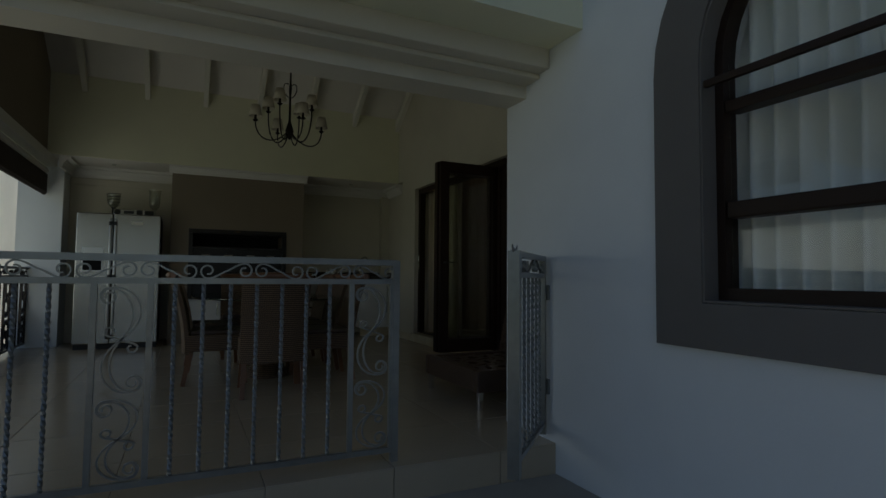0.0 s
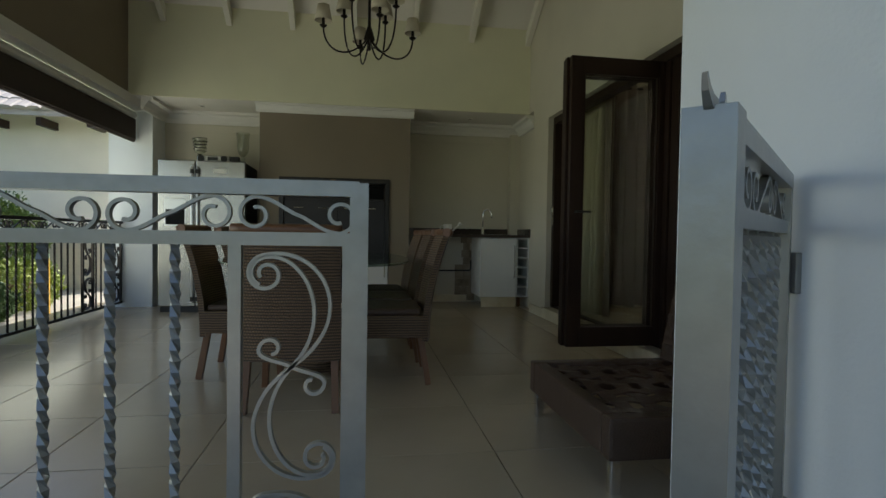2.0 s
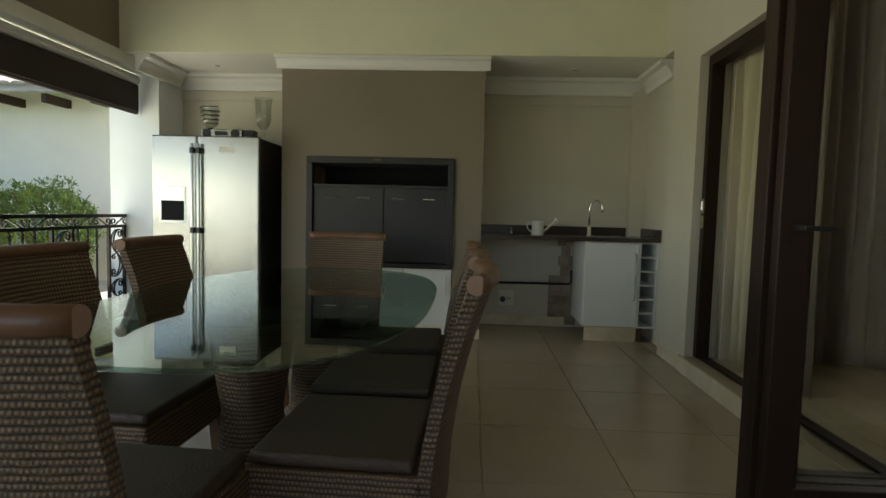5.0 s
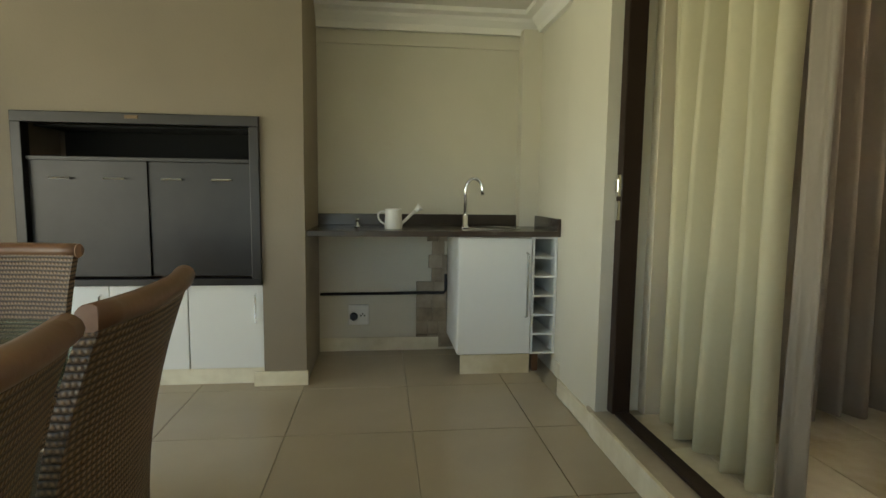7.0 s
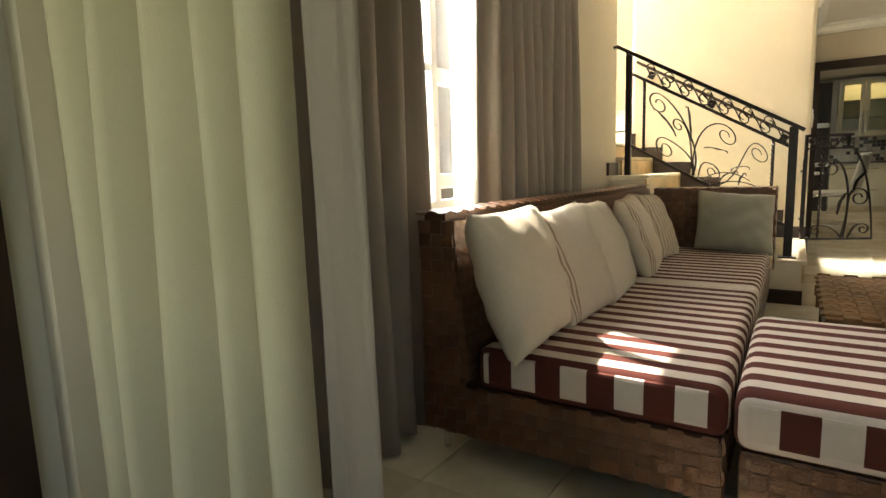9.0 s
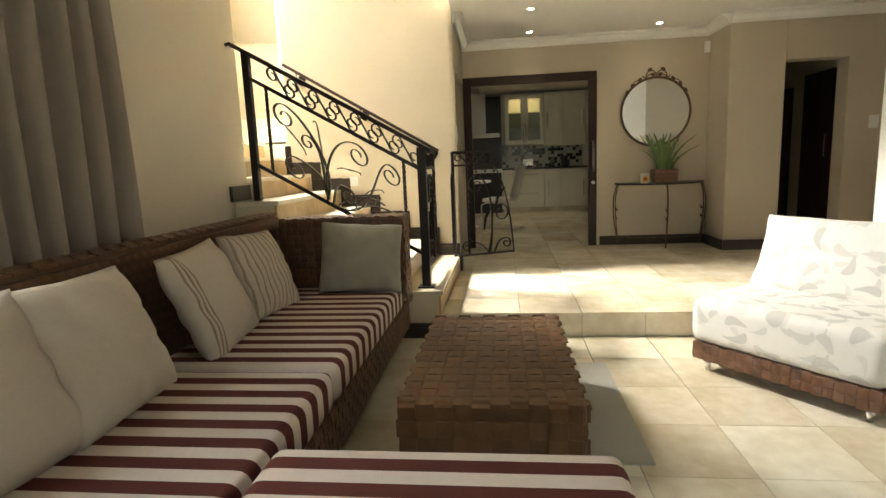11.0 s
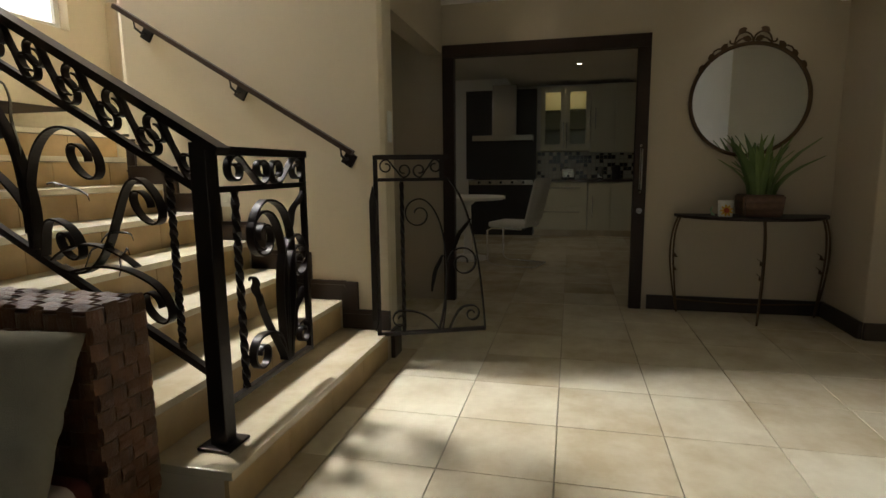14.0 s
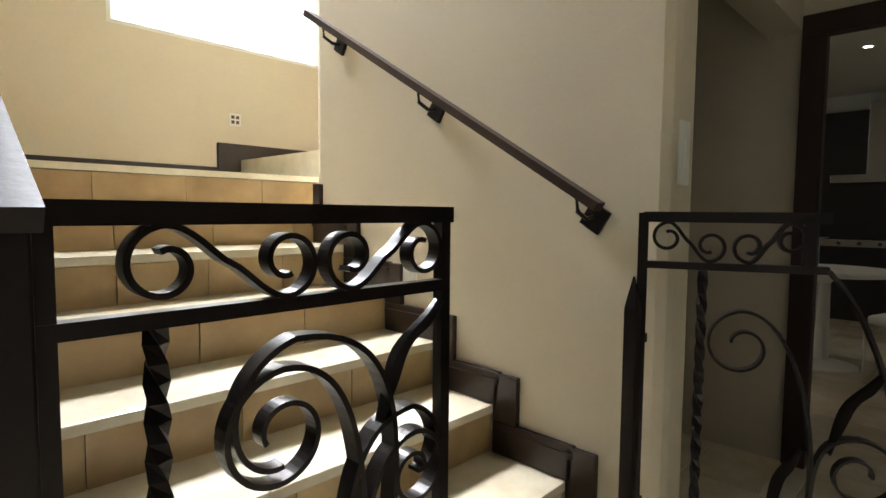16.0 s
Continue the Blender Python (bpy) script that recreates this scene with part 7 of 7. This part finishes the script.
for q in ((15.95, 15.99, 4.53, 5.30, 1.66, 2.66), (15.55, 15.95, 4.53, 4.55, 1.66, 2.66), (15.55, 15.95, 5.28, 5.30, 1.66, 2.66), (15.55, 15.95, 4.55, 5.28, 1.66, 1.69), (15.55, 15.95, 4.55, 5.28, 2.63, 2.66)):
    bx(bm, *q)
part("body", bm, M_KCAB, gu)
for z in (2.0, 2.3):
    bm = bmesh.new()
    bx(bm, 15.60, 15.95, 4.55, 5.28, z, z + 0.012)
    part("shelf", bm, M_KCAB, gu)
bm = bmesh.new()
bx(bm, 15.62, 15.9, 4.62, 5.22, 2.615, 2.629)
part("lamp", bm, M_CABLIT, gu)
for y0, y1 in ((4.53, 4.914), (4.918, 5.30)):
    bm = bmesh.new()
    for q in ((y0, y0 + 0.07, 1.66, 2.66), (y1 - 0.07, y1, 1.66, 2.66), (y0 + 0.07, y1 - 0.07, 1.66, 1.76), (y0 + 0.07, y1 - 0.07, 2.57, 2.66)):
        bx(bm, 15.525, 15.548, q[0], q[1], q[2], q[3])
    d = part("door", bm, M_KCAB, gu)
    bm = bmesh.new()
    bx(bm, 15.534, 15.538, y0 + 0.06, y1 - 0.06, 1.75, 2.58)
    part("pane", bm, M_GLASS, d)
    bm = bmesh.new()
    yy = 4.89 if y0 < 4.8 else 4.942
    sweep(bm, [(15.525, yy, 1.70), (15.50, yy, 1.71), (15.50, yy, 2.09), (15.525, yy, 2.10)], 0.007, sides=6, normal=(0, 1, 0))
    part("handle", bm, M_STEEL, d)
setting("kitchen_worktop", [(15.27, 15.99, 3.70, 5.39, 1.165, 1.20)], M_GRANITE, "dark polished kitchen worktop", "worktop", 0.004)
tagged(bpy.data.objects["kitchen_worktop"], kind="thing")
setting("kitchen_plinth", [(15.36, 15.98, 3.70, 5.38, H, 0.40)], M_TRAV, "beige kitchen plinth", "plinth")
hood = thing("cooker_hood", "brushed-steel chimney cooker hood", "cooker hood")
bm = bmesh.new()
bx(bm, 15.62, 15.93, 5.70, 6.10, 1.92, 2.74, 0.004)
part("chimney", bm, M_STEEL, hood)
bm = bmesh.new()
bx(bm, 15.40, 15.93, 5.42, 6.40, 1.83, 1.92, 0.006)
part("canopy", bm, M_STEEL, hood)
setting("cooker_panel", [(15.93, 15.99, 5.39, 6.60, 1.2, 2.70)], M_KDARK, "dark splash panel behind the cooker", "panel")
ov = thing("range_cooker", "steel range cooker under the hood", "cooker")
bm = bmesh.new()
bx(bm, 15.32, 15.93, 5.40, 6.45, H, 1.12, 0.004)
part("body", bm, M_DSTEEL, ov)
bm = bmesh.new()
bx(bm, 15.30, 15.93, 5.40, 6.45, 1.12, 1.20, 0.004)
part("hob", bm, M_STEEL, ov)
for k in range(5):
    bm = bmesh.new()
    cyl(bm, 0, 0, 0, 0.03, 0.02, seg=10)
    bmesh.ops.transform(bm, matrix=pose(15.30, 5.55 + 0.18 * k, 1.16, 0, -90), verts=bm.verts)
    part("knob", bm, M_BLACK, ov)
kwd = thing("mosaic_splashback", "black and cream mosaic tile splashback", "splashback", kind="structure")
bm = bmesh.new()
bx(bm, 15.985, 15.999, 3.70, 5.39, 1.20, 1.66)
part("grout", bm, M_GROUT, kwd)
tile_l = finish("mosaic_tile", (lambda b: (bx(b, -0.004, 0.004, -0.029, 0.029, -0.029, 0.029), b)[1])(bmesh.new()), M_MOSAIC_L)
tile_d = finish("mosaic_tile_dark", (lambda b: (bx(b, -0.004, 0.004, -0.029, 0.029, -0.029, 0.029), b)[1])(bmesh.new()), M_MOSAIC_D)
rm = random.Random(6)
for i in range(26):
    for j in range(7):
        ob = new("mosaic_tile", tile_d if rm.random() < 0.42 else tile_l)
        ob.parent = kwd
        ob.location = (15.982, 3.74 + 0.064 * i, 1.235 + 0.064 * j)
for y, w, h, m_, nm, lb in ((4.85, 0.22, 0.18, M_STEEL, "toaster", "chrome toaster on the kitchen worktop"), (4.35, 0.10, 0.20, M_STEEL, "canister", "steel canister on the kitchen worktop"), (4.1, 0.14, 0.22, M_DSTEEL, "kettle", "dark kettle on the kitchen worktop")):
    r_ = thing(nm, lb, nm)
    bm = bmesh.new()
    if nm == "toaster":
        bx(bm, 15.55, 15.72, y - w / 2, y + w / 2, 1.201, 1.20 + h, 0.03)
    else:
        lathe(bm, [(w / 2, 1.201), (w / 2 * 1.05, 1.22), (w / 2 * 0.9, 1.2 + h * 0.85), (w / 4, 1.2 + h)], 15.65, y, 16)
    part("body", bm, m_, r_, smooth=nm != "toaster")
    bm = bmesh.new()
    bx(bm, 15.53, 15.56, y - 0.015, y + 0.015, 1.24, 1.27, 0.004)
    part("knob", bm, M_BLACK, r_)
kc = thing("kitchen_chair", "white leather cantilever chair with chrome runners", "chair", m=pose(12.58, 5.36, H, 0, 0, -18))
bm = bmesh.new()
slab_cushion(bm, -0.22, 0.22, -0.22, 0.22, 0.44, 0.50, 0.025)
part("seat", bm, M_LEATHER, kc, smooth=True)
bm = bmesh.new()
vs = bx(bm, -0.21, 0.21, -0.25, -0.20, 0.50, 0.98)
for v in vs:
    if v.co.z > 0.8:
        v.co.y -= 0.12
bmesh.ops.bevel(bm, geom=bm.edges[:], offset=0.015, segments=2, affect="EDGES")
part("backrest", bm, M_LEATHER, kc, smooth=True)
for sgn in (-1, 1):
    bm = bmesh.new()
    x = sgn * 0.21
    sweep(bm, [(x, -0.18, 0.43), (x, 0.17, 0.43), (x, 0.23, 0.40), (x, 0.23, 0.05), (x, 0.17, 0.013), (x, -0.30, 0.013)], 0.011, sides=8, normal=(1, 0, 0))
    part("runner", bm, M_CHROME, kc, smooth=True)
bm = bmesh.new()
sweep(bm, [(-0.21, -0.30, 0.013), (0.21, -0.30, 0.013)], 0.011, sides=8)
part("runner", bm, M_CHROME, kc)
kt = thing("kitchen_table", "round white breakfast table on a pedestal", "table")
bm = bmesh.new()
lathe(bm, [(0.42, 1.02), (0.45, 1.03), (0.45, 1.05), (0.44, 1.06)], 12.9, 5.95, 36)
part("tabletop", bm, M_SWITCH, kt)
bm = bmesh.new()
lathe(bm, [(0.24, H), (0.24, H + 0.02), (0.05, H + 0.06), (0.04, 0.95), (0.12, 1.02)], 12.9, 5.95, 20)
part("pedestal", bm, M_SWITCH, kt)

for ob in [o for o in bpy.data.objects if o not in before_kitchen and o.parent is None and o.name.split(".")[0] not in ("kitchen_chair", "kitchen_table")]:
    ob.location.y -= 0.06

# ---- floor tiles ----
def tile_mesh(w, d, t, material, name):
    bm = bmesh.new()
    bx(bm, -w / 2, w / 2, -d / 2, d / 2, -t, 0, 0.0025)
    return finish(name, bm, material)


def tile_floor(parent, x0, x1, y0, y1, z, px, py, ox, oy, material, gap=0.004):
    cache = {}
    i0, i1 = math.floor((x0 - ox) / px), math.ceil((x1 - ox) / px)
    j0, j1 = math.floor((y0 - oy) / py), math.ceil((y1 - oy) / py)
    for i in range(i0, i1):
        for j in range(j0, j1):
            a0, a1 = max(x0, ox + px * i), min(x1, ox + px * (i + 1))
            b0, b1 = max(y0, oy + py * j), min(y1, oy + py * (j + 1))
            if a1 - a0 < 0.02 or b1 - b0 < 0.02:
                continue
            key = (round(a1 - a0, 3), round(b1 - b0, 3))
            if key not in cache:
                cache[key] = tile_mesh(a1 - a0 - gap, b1 - b0 - gap, 0.009, material, "tile")
            ob = new("tile", cache[key])
            ob.parent = parent
            ob.location = ((a0 + a1) / 2, (b0 + b1) / 2, z)


tile_floor(patio_base, -2.15, 3.28, 2.40, 8.85, 0.0, 0.615, 0.63, 1.80, 4.92, M_PTILE)
tile_floor(living_base, 3.45, 7.83, 2.93, 7.25, L, 0.425, 0.425, 7.83, 4.78, M_TRAV)
tile_floor(hall_base, 7.83, 10.81, 0.4, 5.75, H, 0.425, 0.425, 7.83, 4.78, M_TRAV)
tile_floor(hall_base, 10.81, 15.4, 3.6, 7.2, H, 0.425, 0.425, 7.83, 4.78, M_TRAV)
tile_floor(hall_base, 9.46, 10.81, 5.75, 7.2, H, 0.425, 0.425, 7.83, 4.78, M_TRAV)
tile_floor(hall_base, 10.45, 12.4, 1.61, 2.40, H, 0.425, 0.425, 7.83, 4.78, M_TRAV)
riser = tile_mesh(0.421, 0.168, 0.010, M_TRAV, "riser_tile")
for k in range(-5, 3):
    ob = new("riser_tile", riser)
    ob.parent = hall_base
    ob.matrix_basis = Matrix.Translation((7.832, 4.78 + 0.425 * (k + 0.5), (L + H) / 2 - 0.001)) @ Matrix(((0, 0, -1, 0), (1, 0, 0, 0), (0, -1, 0, 0), (0, 0, 0, 1)))
front = tile_mesh(0.611, 0.165, 0.010, M_PTILE, "riser_tile")
for k in range(-7, 3):
    x = 1.80 + 0.615 * (k + 0.5)
    if x > 2.2:
        continue
    ob = new("riser_tile", front)
    ob.parent = patio_base
    ob.matrix_basis = Matrix.Translation((x, 2.402, -0.092)) @ Euler((radians(90), 0, 0)).to_matrix().to_4x4()
